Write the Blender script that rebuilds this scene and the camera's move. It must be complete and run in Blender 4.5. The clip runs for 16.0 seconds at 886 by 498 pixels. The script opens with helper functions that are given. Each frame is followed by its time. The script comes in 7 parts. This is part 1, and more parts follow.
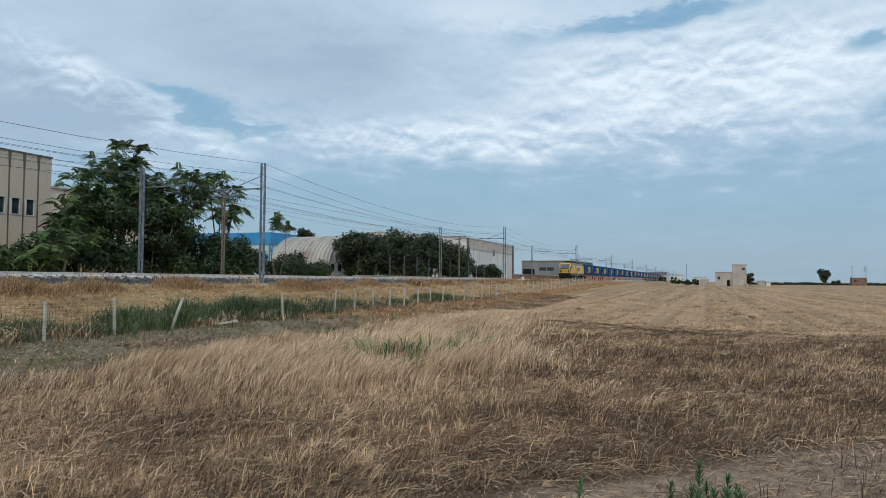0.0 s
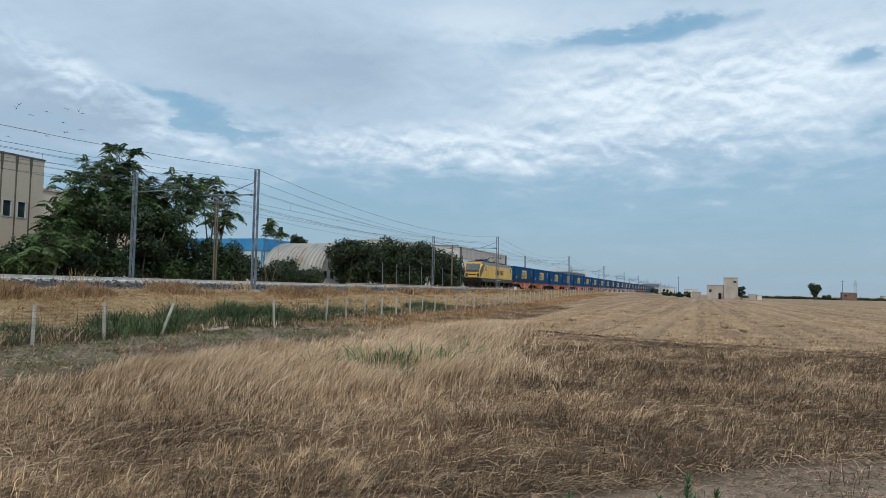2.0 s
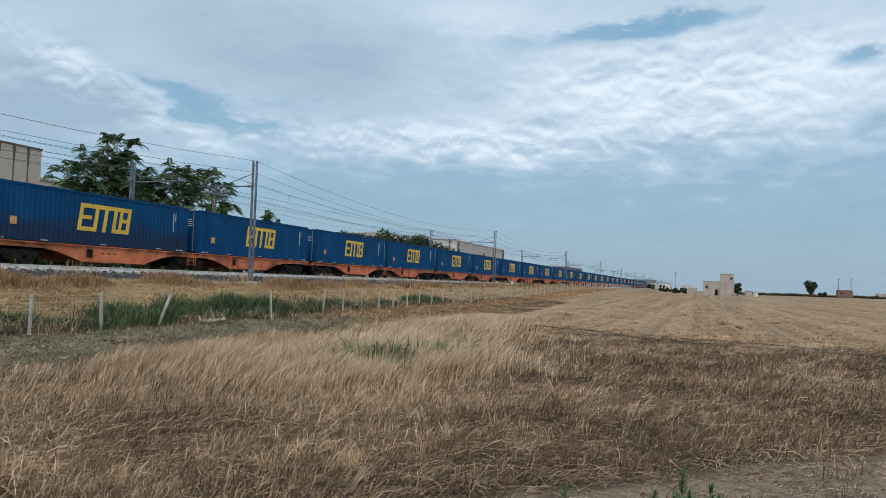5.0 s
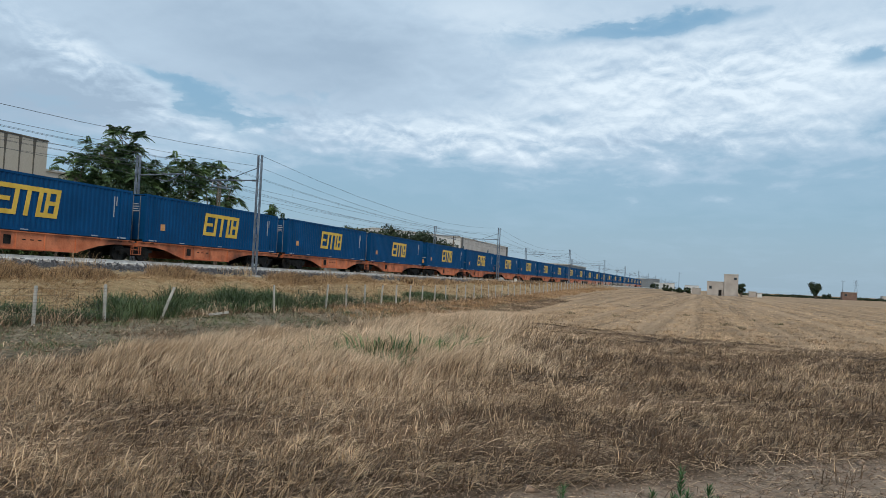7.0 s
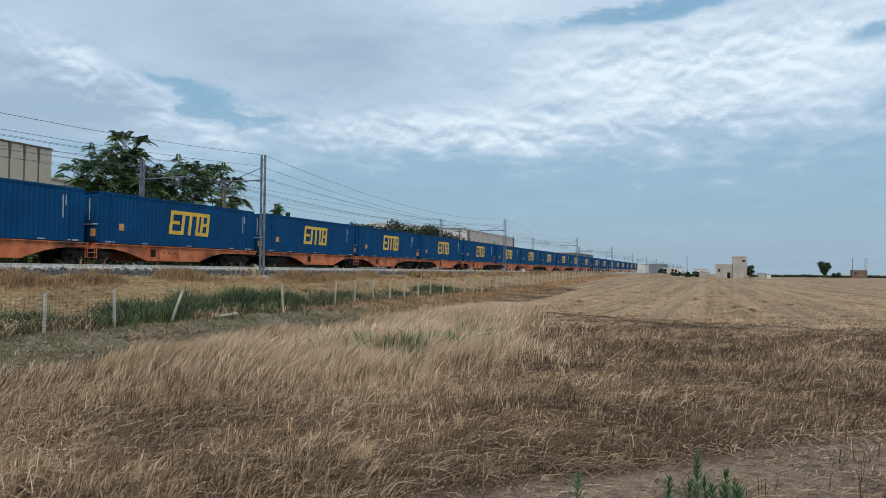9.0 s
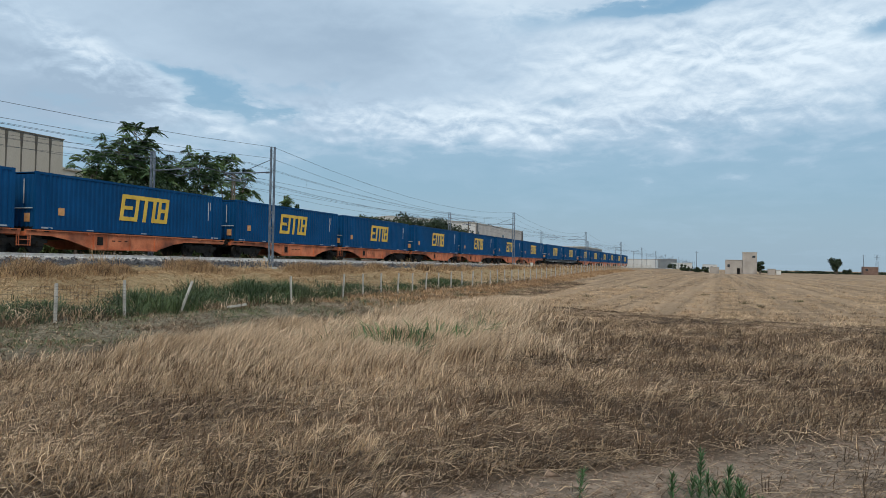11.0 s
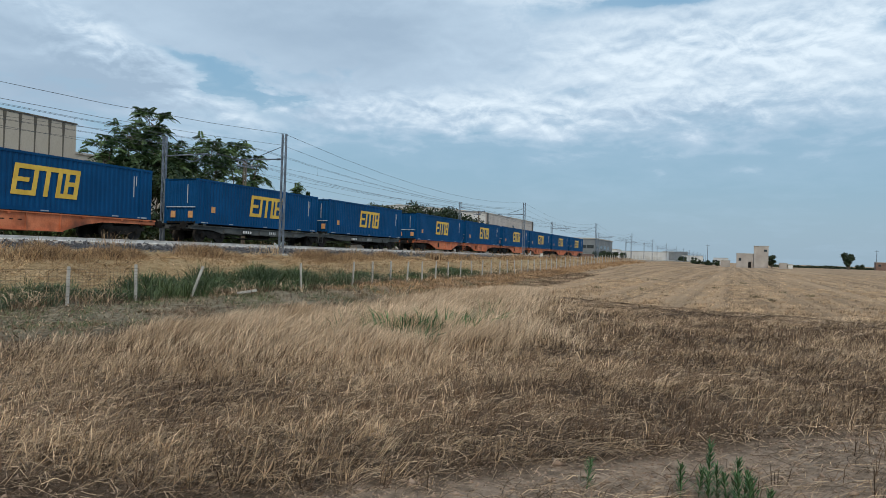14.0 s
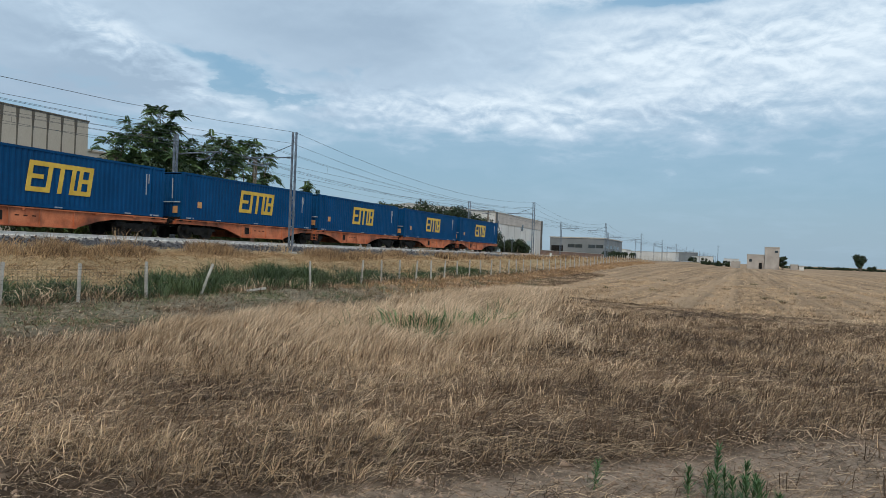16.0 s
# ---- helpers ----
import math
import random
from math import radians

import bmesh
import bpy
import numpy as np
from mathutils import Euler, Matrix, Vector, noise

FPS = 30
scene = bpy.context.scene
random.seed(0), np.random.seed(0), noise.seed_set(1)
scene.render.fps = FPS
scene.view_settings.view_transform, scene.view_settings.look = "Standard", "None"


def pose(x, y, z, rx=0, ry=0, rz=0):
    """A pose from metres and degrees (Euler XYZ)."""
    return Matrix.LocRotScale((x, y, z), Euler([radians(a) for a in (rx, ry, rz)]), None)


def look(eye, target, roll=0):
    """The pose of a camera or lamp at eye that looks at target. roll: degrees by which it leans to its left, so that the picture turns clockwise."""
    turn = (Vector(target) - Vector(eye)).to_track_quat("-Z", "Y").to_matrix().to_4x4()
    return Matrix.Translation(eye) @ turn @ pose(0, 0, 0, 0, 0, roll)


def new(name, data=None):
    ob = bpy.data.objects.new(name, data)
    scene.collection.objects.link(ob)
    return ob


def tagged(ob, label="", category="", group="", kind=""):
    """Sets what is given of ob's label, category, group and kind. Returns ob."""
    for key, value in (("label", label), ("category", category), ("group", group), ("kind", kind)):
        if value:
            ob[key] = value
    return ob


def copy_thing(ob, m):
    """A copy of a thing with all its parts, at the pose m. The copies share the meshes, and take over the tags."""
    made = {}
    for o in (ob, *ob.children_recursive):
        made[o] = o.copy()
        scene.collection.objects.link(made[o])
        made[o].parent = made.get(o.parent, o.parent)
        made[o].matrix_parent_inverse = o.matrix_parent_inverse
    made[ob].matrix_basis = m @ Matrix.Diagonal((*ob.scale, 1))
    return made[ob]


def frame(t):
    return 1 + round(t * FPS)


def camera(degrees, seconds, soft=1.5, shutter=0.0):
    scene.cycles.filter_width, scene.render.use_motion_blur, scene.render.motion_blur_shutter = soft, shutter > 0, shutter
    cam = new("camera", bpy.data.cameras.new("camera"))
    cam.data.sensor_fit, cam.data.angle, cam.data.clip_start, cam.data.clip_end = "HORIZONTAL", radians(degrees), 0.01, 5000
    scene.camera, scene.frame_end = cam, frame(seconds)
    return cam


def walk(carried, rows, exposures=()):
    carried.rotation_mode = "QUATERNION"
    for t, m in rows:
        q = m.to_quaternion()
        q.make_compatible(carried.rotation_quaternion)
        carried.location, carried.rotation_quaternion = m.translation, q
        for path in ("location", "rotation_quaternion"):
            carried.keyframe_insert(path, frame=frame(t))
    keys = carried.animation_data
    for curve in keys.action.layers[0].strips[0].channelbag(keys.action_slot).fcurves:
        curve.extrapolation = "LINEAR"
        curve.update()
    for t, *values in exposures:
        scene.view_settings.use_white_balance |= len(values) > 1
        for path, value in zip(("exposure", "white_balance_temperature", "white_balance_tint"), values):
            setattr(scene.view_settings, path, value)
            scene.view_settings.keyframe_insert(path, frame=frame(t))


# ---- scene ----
cam = camera(63.0, 16.0, 0.6)
PATH = [
    (0.0, pose(0.001, 0.006, 1.688, 92.46, -0.34, 20.47)),
    (0.5, pose(0.013, 0.000, 1.696, 92.67, -0.69, 20.38)),
    (1.0, pose(0.022, -0.004, 1.704, 92.91, -0.61, 20.19)),
    (1.5, pose(0.020, -0.013, 1.700, 93.02, -1.13, 20.12)),
    (2.0, pose(0.008, 0.006, 1.705, 93.16, -1.19, 19.87)),
    (2.5, pose(0.009, -0.006, 1.693, 93.33, -1.29, 19.70)),
    (3.0, pose(0.001, 0.018, 1.700, 93.18, -1.44, 19.69)),
    (3.5, pose(-0.008, 0.012, 1.703, 93.05, -1.48, 19.34)),
    (4.0, pose(-0.001, -0.012, 1.696, 93.15, -1.26, 19.29)),
    (6.5, pose(0.003, -0.013, 1.717, 91.75, -2.70, 20.23)),
    (7.0, pose(0.019, -0.016, 1.717, 92.37, -2.55, 19.90)),
    (7.5, pose(0.010, -0.002, 1.695, 92.32, -2.50, 17.86)),
    (8.0, pose(-0.004, 0.010, 1.718, 91.86, -2.10, 18.10)),
    (8.5, pose(-0.000, 0.008, 1.724, 92.25, -1.64, 18.85)),
    (9.0, pose(0.009, 0.021, 1.710, 91.81, -0.43, 20.50)),
    (11.5, pose(0.036, -0.003, 1.729, 90.96, -1.06, 21.39)),
    (12.0, pose(0.031, 0.010, 1.717, 90.51, -1.08, 21.73)),
    (12.5, pose(0.033, 0.011, 1.720, 90.37, -1.09, 22.01)),
    (13.0, pose(0.021, 0.026, 1.715, 90.44, -1.14, 22.41)),
    (13.5, pose(0.031, 0.009, 1.712, 90.12, -1.78, 21.90)),
    (14.0, pose(0.020, 0.015, 1.710, 90.39, -1.76, 21.94)),
    (14.5, pose(0.020, 0.006, 1.729, 90.41, -1.94, 22.30)),
    (15.0, pose(0.017, 0.011, 1.721, 90.20, -2.37, 22.45)),
    (15.5, pose(0.028, 0.005, 1.724, 90.40, -2.36, 22.34)),
    (16.0, pose(0.026, 0.013, 1.720, 90.28, -2.15, 22.66)),
]
walk(cam, PATH)

# ---- sky and sun ----
def link_world():
    w = bpy.data.worlds.new("sky")
    scene.world = w
    w.use_nodes = True
    nt = w.node_tree
    nt.nodes.clear()
    N, Lk = nt.nodes.new, nt.links.new

    def math_node(op, a, b=None, clamp=False):
        n = N("ShaderNodeMath")
        n.operation, n.use_clamp = op, clamp
        for i, v in enumerate((a, b)):
            if v is None:
                continue
            if isinstance(v, (int, float)):
                n.inputs[i].default_value = v
            else:
                Lk(v, n.inputs[i])
        return n.outputs[0]

    def ramp(fac, stops):
        r = N("ShaderNodeValToRGB")
        e = r.color_ramp.elements
        e[0].position, e[0].color = stops[0][0], (*stops[0][1], 1)
        e[1].position, e[1].color = stops[1][0], (*stops[1][1], 1)
        for p, c in stops[2:]:
            x = e.new(p)
            x.color = (*c, 1)
        Lk(fac, r.inputs[0])
        return r.outputs[0]

    def mix(fac, a, b):
        m = N("ShaderNodeMix")
        m.data_type = "RGBA"
        Lk(fac, m.inputs[0])
        for sock, v in ((m.inputs[6], a), (m.inputs[7], b)):
            if isinstance(v, tuple):
                sock.default_value = (*v, 1)
            else:
                Lk(v, sock)
        return m.outputs[2]

    def noise(vec, scale, detail, rough, dist=0.0):
        n = N("ShaderNodeTexNoise")
        n.inputs["Scale"].default_value, n.inputs["Detail"].default_value = scale, detail
        n.inputs["Roughness"].default_value, n.inputs["Distortion"].default_value = rough, dist
        Lk(vec, n.inputs["Vector"])
        return n.outputs[0]

    co = N("ShaderNodeTexCoord")
    sep = N("ShaderNodeSeparateXYZ")
    Lk(co.outputs["Generated"], sep.inputs[0])
    x, y, z = sep.outputs
    up = math_node("MAXIMUM", z, 0.0)
    # bearing and height of each direction, in degrees
    az = math_node("MULTIPLY", math_node("ARCTAN2", x, y), 180 / math.pi)
    el = math_node("MULTIPLY", math_node("ARCSINE", up), 180 / math.pi)

    # where each direction meets a flat layer of cloud
    far = math_node("DIVIDE", 1.0, math_node("ADD", up, 0.15))

    def layer(seed):
        c = N("ShaderNodeCombineXYZ")
        Lk(math_node("MULTIPLY", x, far), c.inputs[0])
        Lk(math_node("MULTIPLY", y, far), c.inputs[1])
        c.inputs[2].default_value = seed
        return c.outputs[0]

    def puffs(lift):
        """Rounder heaps, by bearing and height in degrees."""
        c = N("ShaderNodeCombineXYZ")
        Lk(math_node("MULTIPLY", az, 0.30), c.inputs[0])
        Lk(math_node("MULTIPLY", math_node("ADD", el, lift), 0.62), c.inputs[1])
        c.inputs[2].default_value = CLOUD_SEED
        return c.outputs[0]

    big = noise(layer(CLOUD_SEED), 1.3, 3, 0.5, 0.2)
    body = noise(layer(CLOUD_SEED + 3.0), 3.4, 9, 0.55, 0.3)
    fine = noise(puffs(0.0), 1.0, 8, 0.58, 0.3)
    above = noise(puffs(0.45), 1.0, 8, 0.58, 0.3)
    shade = noise(layer(CLOUD_SEED + 11.0), 1.4, 5, 0.5)
    wa = math_node("ADD", az, math_node("MULTIPLY", math_node("SUBTRACT", body, 0.5), 9.0))
    we = math_node("ADD", el, math_node("ADD", math_node("MULTIPLY", math_node("SUBTRACT", fine, 0.5), 2.2), math_node("MULTIPLY", math_node("SUBTRACT", body, 0.5), 2.6)))

    def bank(a, e, sa, se, slope=0.0):
        """A soft-edged patch about a bearing and a height."""
        da = math_node("SUBTRACT", wa, a)
        u = math_node("MULTIPLY", da, 1 / sa)
        v = math_node("MULTIPLY", math_node("SUBTRACT", math_node("SUBTRACT", we, e), math_node("MULTIPLY", da, slope)), 1 / se)
        q = math_node("ADD", math_node("MULTIPLY", u, u), math_node("MULTIPLY", v, v))
        return math_node("EXPONENT", math_node("MULTIPLY", q, -1.0))

    def total(patches):
        out = None
        for a, e, sa, se, slope, amount in patches:
            b = math_node("MULTIPLY", bank(a, e, sa, se, slope), amount)
            out = b if out is None else math_node("ADD", out, b)
        return out

    sky = N("ShaderNodeTexSky")
    sky.sky_type, sky.sun_disc = "NISHITA", False
    sky.sun_elevation, sky.sun_rotation = SUN_ELEV, SUN_ROT
    sky.air_density, sky.dust_density, sky.ozone_density = 1.3, 2.2, 1.2
    dim = N("ShaderNodeVectorMath")
    dim.operation = "SCALE"
    dim.inputs["Scale"].default_value = 0.10
    Lk(sky.outputs[0], dim.inputs[0])
    haze = ramp(up, [(0.0, (0.36, 0.50, 0.62)), (0.10, (0.29, 0.475, 0.63)), (0.30, (0.24, 0.45, 0.65)), (0.8, (0.16, 0.32, 0.52))])
    fac = N("ShaderNodeValue")
    fac.outputs[0].default_value = 0.85
    blue = mix(fac.outputs[0], dim.outputs[0], haze)
    # cover: none at the skyline, a closed sheet from about twelve degrees up
    grow = ramp(math_node("MULTIPLY", el, 1 / 90), [(0.05, (0, 0, 0)), (0.105, (0.40, 0.40, 0.40)), (0.145, (0.68, 0.68, 0.68)), (0.20, (0.84, 0.84, 0.84))])
    m = math_node("ADD", grow, math_node("MULTIPLY", math_node("SUBTRACT", big, 0.5), 0.35))
    m = math_node("ADD", m, math_node("MULTIPLY", math_node("SUBTRACT", body, 0.5), 0.85))
    m = math_node("ADD", m, math_node("MULTIPLY", math_node("SUBTRACT", fine, 0.5), 0.55))
    m = math_node("ADD", m, total(CLOUD_BANKS))
    cover = ramp(m, [(0.33, (0, 0, 0)), (0.50, (0.50, 0.50, 0.50)), (0.70, (1, 1, 1))])
    veil = ramp(m, [(0.0, (0, 0, 0)), (0.5, (0.40, 0.40, 0.40))])
    blue = mix(veil, blue, (0.42, 0.58, 0.73))
    # lit upper sides and rims; flat grey undersides towards the west
    puff = math_node("MULTIPLY", math_node("SUBTRACT", fine, above), 3.0)
    crisp = math_node("MINIMUM", total(CLOUD_CRISP), 1.0)
    sh = math_node("ADD", 0.42, math_node("MULTIPLY", math_node("SUBTRACT", shade, 0.5), 0.7))
    sh = math_node("ADD", sh, total(CLOUD_TONE))
    sh = math_node("ADD", sh, math_node("MULTIPLY", puff, math_node("ADD", 0.05, math_node("MULTIPLY", crisp, 0.62))))
    sh = math_node("ADD", sh, math_node("MULTIPLY", math_node("SUBTRACT", body, 0.5), math_node("ADD", 0.22, math_node("MULTIPLY", crisp, 0.35))))
    tone = ramp(sh, [(0.10, (0.365, 0.49, 0.63)), (0.45, (0.49, 0.63, 0.775)), (0.90, (0.77, 0.89, 0.99))])
    col = mix(cover, blue, tone)
    bg = N("ShaderNodeBackground")
    bg.inputs[1].default_value = SKY_STRENGTH
    Lk(col, bg.inputs[0])
    out = N("ShaderNodeOutputWorld")
    Lk(bg.outputs[0], out.inputs[0])


CLOUD_SEED = 2.4
# bearing, height, half width, half height, slope, amount
CLOUD_BANKS = ((-50.0, 13.0, 12.0, 3.2, -0.35, 0.34), (-39.4, 12.5, 5.0, 0.85, -0.30, -0.85), (-33.0, 13.1, 5.0, 0.5, 0.0, -0.22), (-23.4, 11.2, 12.0, 1.5, 0.0, 0.34), (-33.0, 18.5, 15.0, 4.0, 0.0, 0.30),
               (-15.0, 18.6, 4.5, 1.5, 0.1, -0.34), (-4.5, 19.4, 6.5, 0.75, 0.08, -0.90), (10.5, 16.4, 3.2, 1.0, 0.0, -0.66), (1.0, 15.6, 14.0, 2.6, 0.0, 0.30), (-3.0, 11.2, 10.0, 1.2, 0.0, 0.16), (-12.6, 12.5, 3.0, 0.4, 0.0, -0.18))
CLOUD_CRISP = ((-46.0, 13.0, 9.0, 2.2, -0.35, 0.8), (-23.0, 11.3, 12.0, 1.5, 0.0, 1.0), (0.0, 15.5, 14.0, 3.5, 0.0, 0.9), (-3.0, 11.2, 10.0, 1.3, 0.0, 0.6))
CLOUD_TONE = ((-50.0, 12.0, 12.0, 4.0, 0.0, -0.26), (2.0, 12.0, 16.0, 2.5, 0.0, 0.16), (-32.0, 16.6, 12.0, 3.6, 0.0, -0.34), (-44.0, 13.4, 9.0, 1.0, -0.35, 0.36), (-23.0, 11.6, 11.0, 1.2, 0.0, 0.22), (1.0, 16.4, 14.0, 3.6, 0.0, 0.36), (-19.0, 20.5, 9.0, 1.5, 0.0, 0.14))
SUN_ELEV, SUN_ROT = radians(52), radians(150)
SKY_STRENGTH = 1.0
link_world()
sun = new("sun", bpy.data.lights.new("sun", "SUN"))
sun.data.energy, sun.data.angle, sun.data.color = 1.75, radians(20), (1.0, 0.87, 0.70)
sun.matrix_world = look((60, -80, 130), (0, 30, 0))
scene.view_settings.exposure = 0.0
# ---- materials ----
def material(name, a, b, scale=4.0, rough=0.8, metal=0.0, bump=0.2, fine=40.0, island=0.0, stretch=(1, 1, 1), spec=0.3, piece=0.0, stain=None, stain_at=(0.55, 0.7)):
    """Two colours mixed by noise at two scales, with fine relief; island, piece: how far single pieces differ."""
    m = bpy.data.materials.new(name)
    m.use_nodes = True
    nt = m.node_tree
    N, Lk = nt.nodes.new, nt.links.new
    bs = nt.nodes["Principled BSDF"]
    bs.inputs["Roughness"].default_value, bs.inputs["Metallic"].default_value = rough, metal
    bs.inputs["Specular IOR Level"].default_value = spec
    co = N("ShaderNodeTexCoord")
    mp = N("ShaderNodeMapping")
    mp.inputs["Scale"].default_value = stretch
    Lk(co.outputs["Object"], mp.inputs[0])
    n1, n2 = N("ShaderNodeTexNoise"), N("ShaderNodeTexNoise")
    n1.inputs["Scale"].default_value, n1.inputs["Detail"].default_value = scale, 6
    n2.inputs["Scale"].default_value, n2.inputs["Detail"].default_value = fine, 4
    Lk(mp.outputs[0], n1.inputs["Vector"])
    Lk(mp.outputs[0], n2.inputs["Vector"])
    r = N("ShaderNodeValToRGB")
    r.color_ramp.elements[0].position, r.color_ramp.elements[1].position = 0.34, 0.66
    r.color_ramp.elements[0].color, r.color_ramp.elements[1].color = (*a, 1), (*b, 1)
    add = N("ShaderNodeMath")
    add.operation = "MULTIPLY_ADD"
    add.inputs[1].default_value, add.inputs[2].default_value = 0.35, -0.175
    Lk(n2.outputs[0], add.inputs[0])
    sm = N("ShaderNodeMath")
    Lk(n1.outputs[0], sm.inputs[0])
    Lk(add.outputs[0], sm.inputs[1])
    Lk(sm.outputs[0], r.inputs[0])
    col = r.outputs[0]
    if stain:
        n3 = N("ShaderNodeTexNoise")
        n3.inputs["Scale"].default_value, n3.inputs["Detail"].default_value = scale * 0.6, 8
        mp2 = N("ShaderNodeMapping")
        mp2.inputs["Location"].default_value, mp2.inputs["Scale"].default_value = (7.1, 3.3, 1.7), stretch
        Lk(co.outputs["Object"], mp2.inputs[0])
        Lk(mp2.outputs[0], n3.inputs["Vector"])
        r3 = N("ShaderNodeValToRGB")
        r3.color_ramp.elements[0].position, r3.color_ramp.elements[1].position = stain_at
        Lk(n3.outputs[0], r3.inputs[0])
        mx = N("ShaderNodeMix")
        mx.data_type = "RGBA"
        Lk(r3.outputs[0], mx.inputs[0])
        Lk(col, mx.inputs[6])
        mx.inputs[7].default_value = (*stain, 1)
        col = mx.outputs[2]
    if island or piece:
        src = N("ShaderNodeNewGeometry").outputs["Random Per Island"] if island else N("ShaderNodeObjectInfo").outputs["Random"]
        k = island or piece
        mr = N("ShaderNodeMapRange")
        mr.inputs[3].default_value, mr.inputs[4].default_value = 1 - k, 1 + k
        Lk(src, mr.inputs[0])
        sc = N("ShaderNodeVectorMath")
        sc.operation = "SCALE"
        Lk(col, sc.inputs[0])
        Lk(mr.outputs[0], sc.inputs["Scale"])
        col = sc.outputs[0]
    Lk(col, bs.inputs["Base Color"])
    if bump:
        bp = N("ShaderNodeBump")
        bp.inputs["Strength"].default_value, bp.inputs["Distance"].default_value = bump, 0.02
        Lk(n2.outputs[0], bp.inputs["Height"])
        Lk(bp.outputs[0], bs.inputs["Normal"])
    return m


M_SOIL = material("dry_soil", (0.231, 0.165, 0.121), (0.441, 0.325, 0.242), 0.5, 0.95, 0, 0.6, 9)
M_STUB = material("stubble_straw", (0.40, 0.28, 0.172), (0.70, 0.515, 0.335), 0.35, 0.75, 0, 0, 3, island=0.4)
M_STUBD = material("brown_straw", (0.075, 0.048, 0.030), (0.235, 0.155, 0.096), 0.35, 0.8, 0, 0, 3, island=0.4)
M_OAT = material("wild_oat_straw", (0.48, 0.345, 0.22), (0.78, 0.605, 0.425), 0.4, 0.7, 0, 0, 3, island=0.42)
M_GOLD = material("golden_straw", (0.36, 0.24, 0.128), (0.60, 0.425, 0.24), 0.3, 0.75, 0, 0, 3, island=0.3)
M_RUST = material("rusty_dry_grass", (0.27, 0.160, 0.082), (0.50, 0.325, 0.18), 0.5, 0.8, 0, 0, 3, island=0.35)
M_LITTER = material("crushed_litter", (0.045, 0.031, 0.021), (0.13, 0.09, 0.058), 1.5, 0.9, 0, 0, 6, island=0.3)
M_STRIPG = material("grey_green_weed", (0.07, 0.10, 0.042), (0.17, 0.20, 0.092), 0.8, 0.7, 0, 0, 5, island=0.4)
M_DULL = material("withered_weed", (0.06, 0.055, 0.03), (0.14, 0.12, 0.06), 0.8, 0.7, 0, 0, 5, island=0.35)
M_GREEN = material("weed_green", (0.032, 0.058, 0.026), (0.095, 0.135, 0.055), 0.8, 0.6, 0, 0, 5, island=0.4)
M_FRESH = material("fresh_weed_green", (0.05, 0.112, 0.042), (0.115, 0.195, 0.07), 0.8, 0.55, 0, 0, 5, island=0.35)
M_BALLAST = material("ballast_stone", (0.035, 0.037, 0.043), (0.12, 0.122, 0.13), 7, 0.9, 0, 1.0, 22)
M_STONE = material("ballast_piece", (0.055, 0.057, 0.064), (0.16, 0.16, 0.168), 5, 0.9, 0, 0.4, 30, island=0.45)
M_NET = material("rusty_netting", (0.07, 0.065, 0.06), (0.15, 0.13, 0.11), 3, 0.7, 0.3, 0)
M_SKIRT = material("locomotive_skirt_grime", (0.035, 0.033, 0.032), (0.075, 0.07, 0.065), 2, 0.6, 0, 0.1, 12)
# base colour lightened to put a reflected sky into the glass
M_SCREEN = material("windscreen_glass", (0.07, 0.09, 0.10), (0.11, 0.135, 0.15), 1, 0.06, 0, 0, spec=0.9)
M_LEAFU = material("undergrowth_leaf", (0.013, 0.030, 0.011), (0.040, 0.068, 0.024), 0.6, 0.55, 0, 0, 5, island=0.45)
M_BIRD = material("slate_plumage", (0.035, 0.038, 0.045), (0.09, 0.095, 0.105), 8, 0.8, 0, 0)
M_MARK = material("faded_marking_paint", (0.30, 0.34, 0.38), (0.48, 0.51, 0.54), 3, 0.6, 0, 0)
M_RAIL = material("white_painted_rail", (0.50, 0.49, 0.46), (0.72, 0.71, 0.69), 3, 0.6, 0, 0.1, 25)
M_SLEEPER = material("concrete_sleeper", (0.28, 0.27, 0.25), (0.42, 0.40, 0.37), 4, 0.9)
M_STEEL = material("galvanised_steel", (0.12, 0.145, 0.18), (0.27, 0.31, 0.36), 3, 0.5, 0.6, 0.1, 20)
M_WIRE = material("catenary_wire", (0.07, 0.08, 0.09), (0.13, 0.14, 0.15), 3, 0.5, 0.5, 0)
M_CONC = material("concrete_post", (0.34, 0.33, 0.30), (0.54, 0.52, 0.48), 3, 0.9, 0, 0.3, 30)
M_BLUE = material("container_blue_paint", (0.0015, 0.052, 0.150), (0.003, 0.068, 0.195), 0.7, 0.6, 0, 0.05, 12, stain=(0.004, 0.040, 0.11), stain_at=(0.56, 0.80), spec=0.12)
M_YEL = material("emblem_yellow", (0.62, 0.40, 0.055), (0.78, 0.53, 0.09), 2, 0.5, 0, 0)
M_PLATE = material("data_plate_orange", (0.55, 0.27, 0.10), (0.70, 0.38, 0.17), 4, 0.6, 0, 0)
M_ORANGE = material("wagon_orange_paint", (0.48, 0.125, 0.05), (0.70, 0.235, 0.11), 1.3, 0.6, 0, 0.1, 15, stain=(0.17, 0.06, 0.035), stain_at=(0.50, 0.68))
M_GREYW = material("wagon_grey_paint", (0.05, 0.055, 0.055), (0.11, 0.115, 0.11), 1.2, 0.6, 0, 0.1, 15)
M_DARK = material("undercarriage_grime", (0.010, 0.010, 0.010), (0.028, 0.026, 0.024), 3, 0.8, 0, 0.2, 20, spec=0.08)
M_WHEEL = material("oily_wheel_steel", (0.025, 0.024, 0.023), (0.06, 0.055, 0.05), 4, 0.7, 0.1, 0.1, spec=0.1)
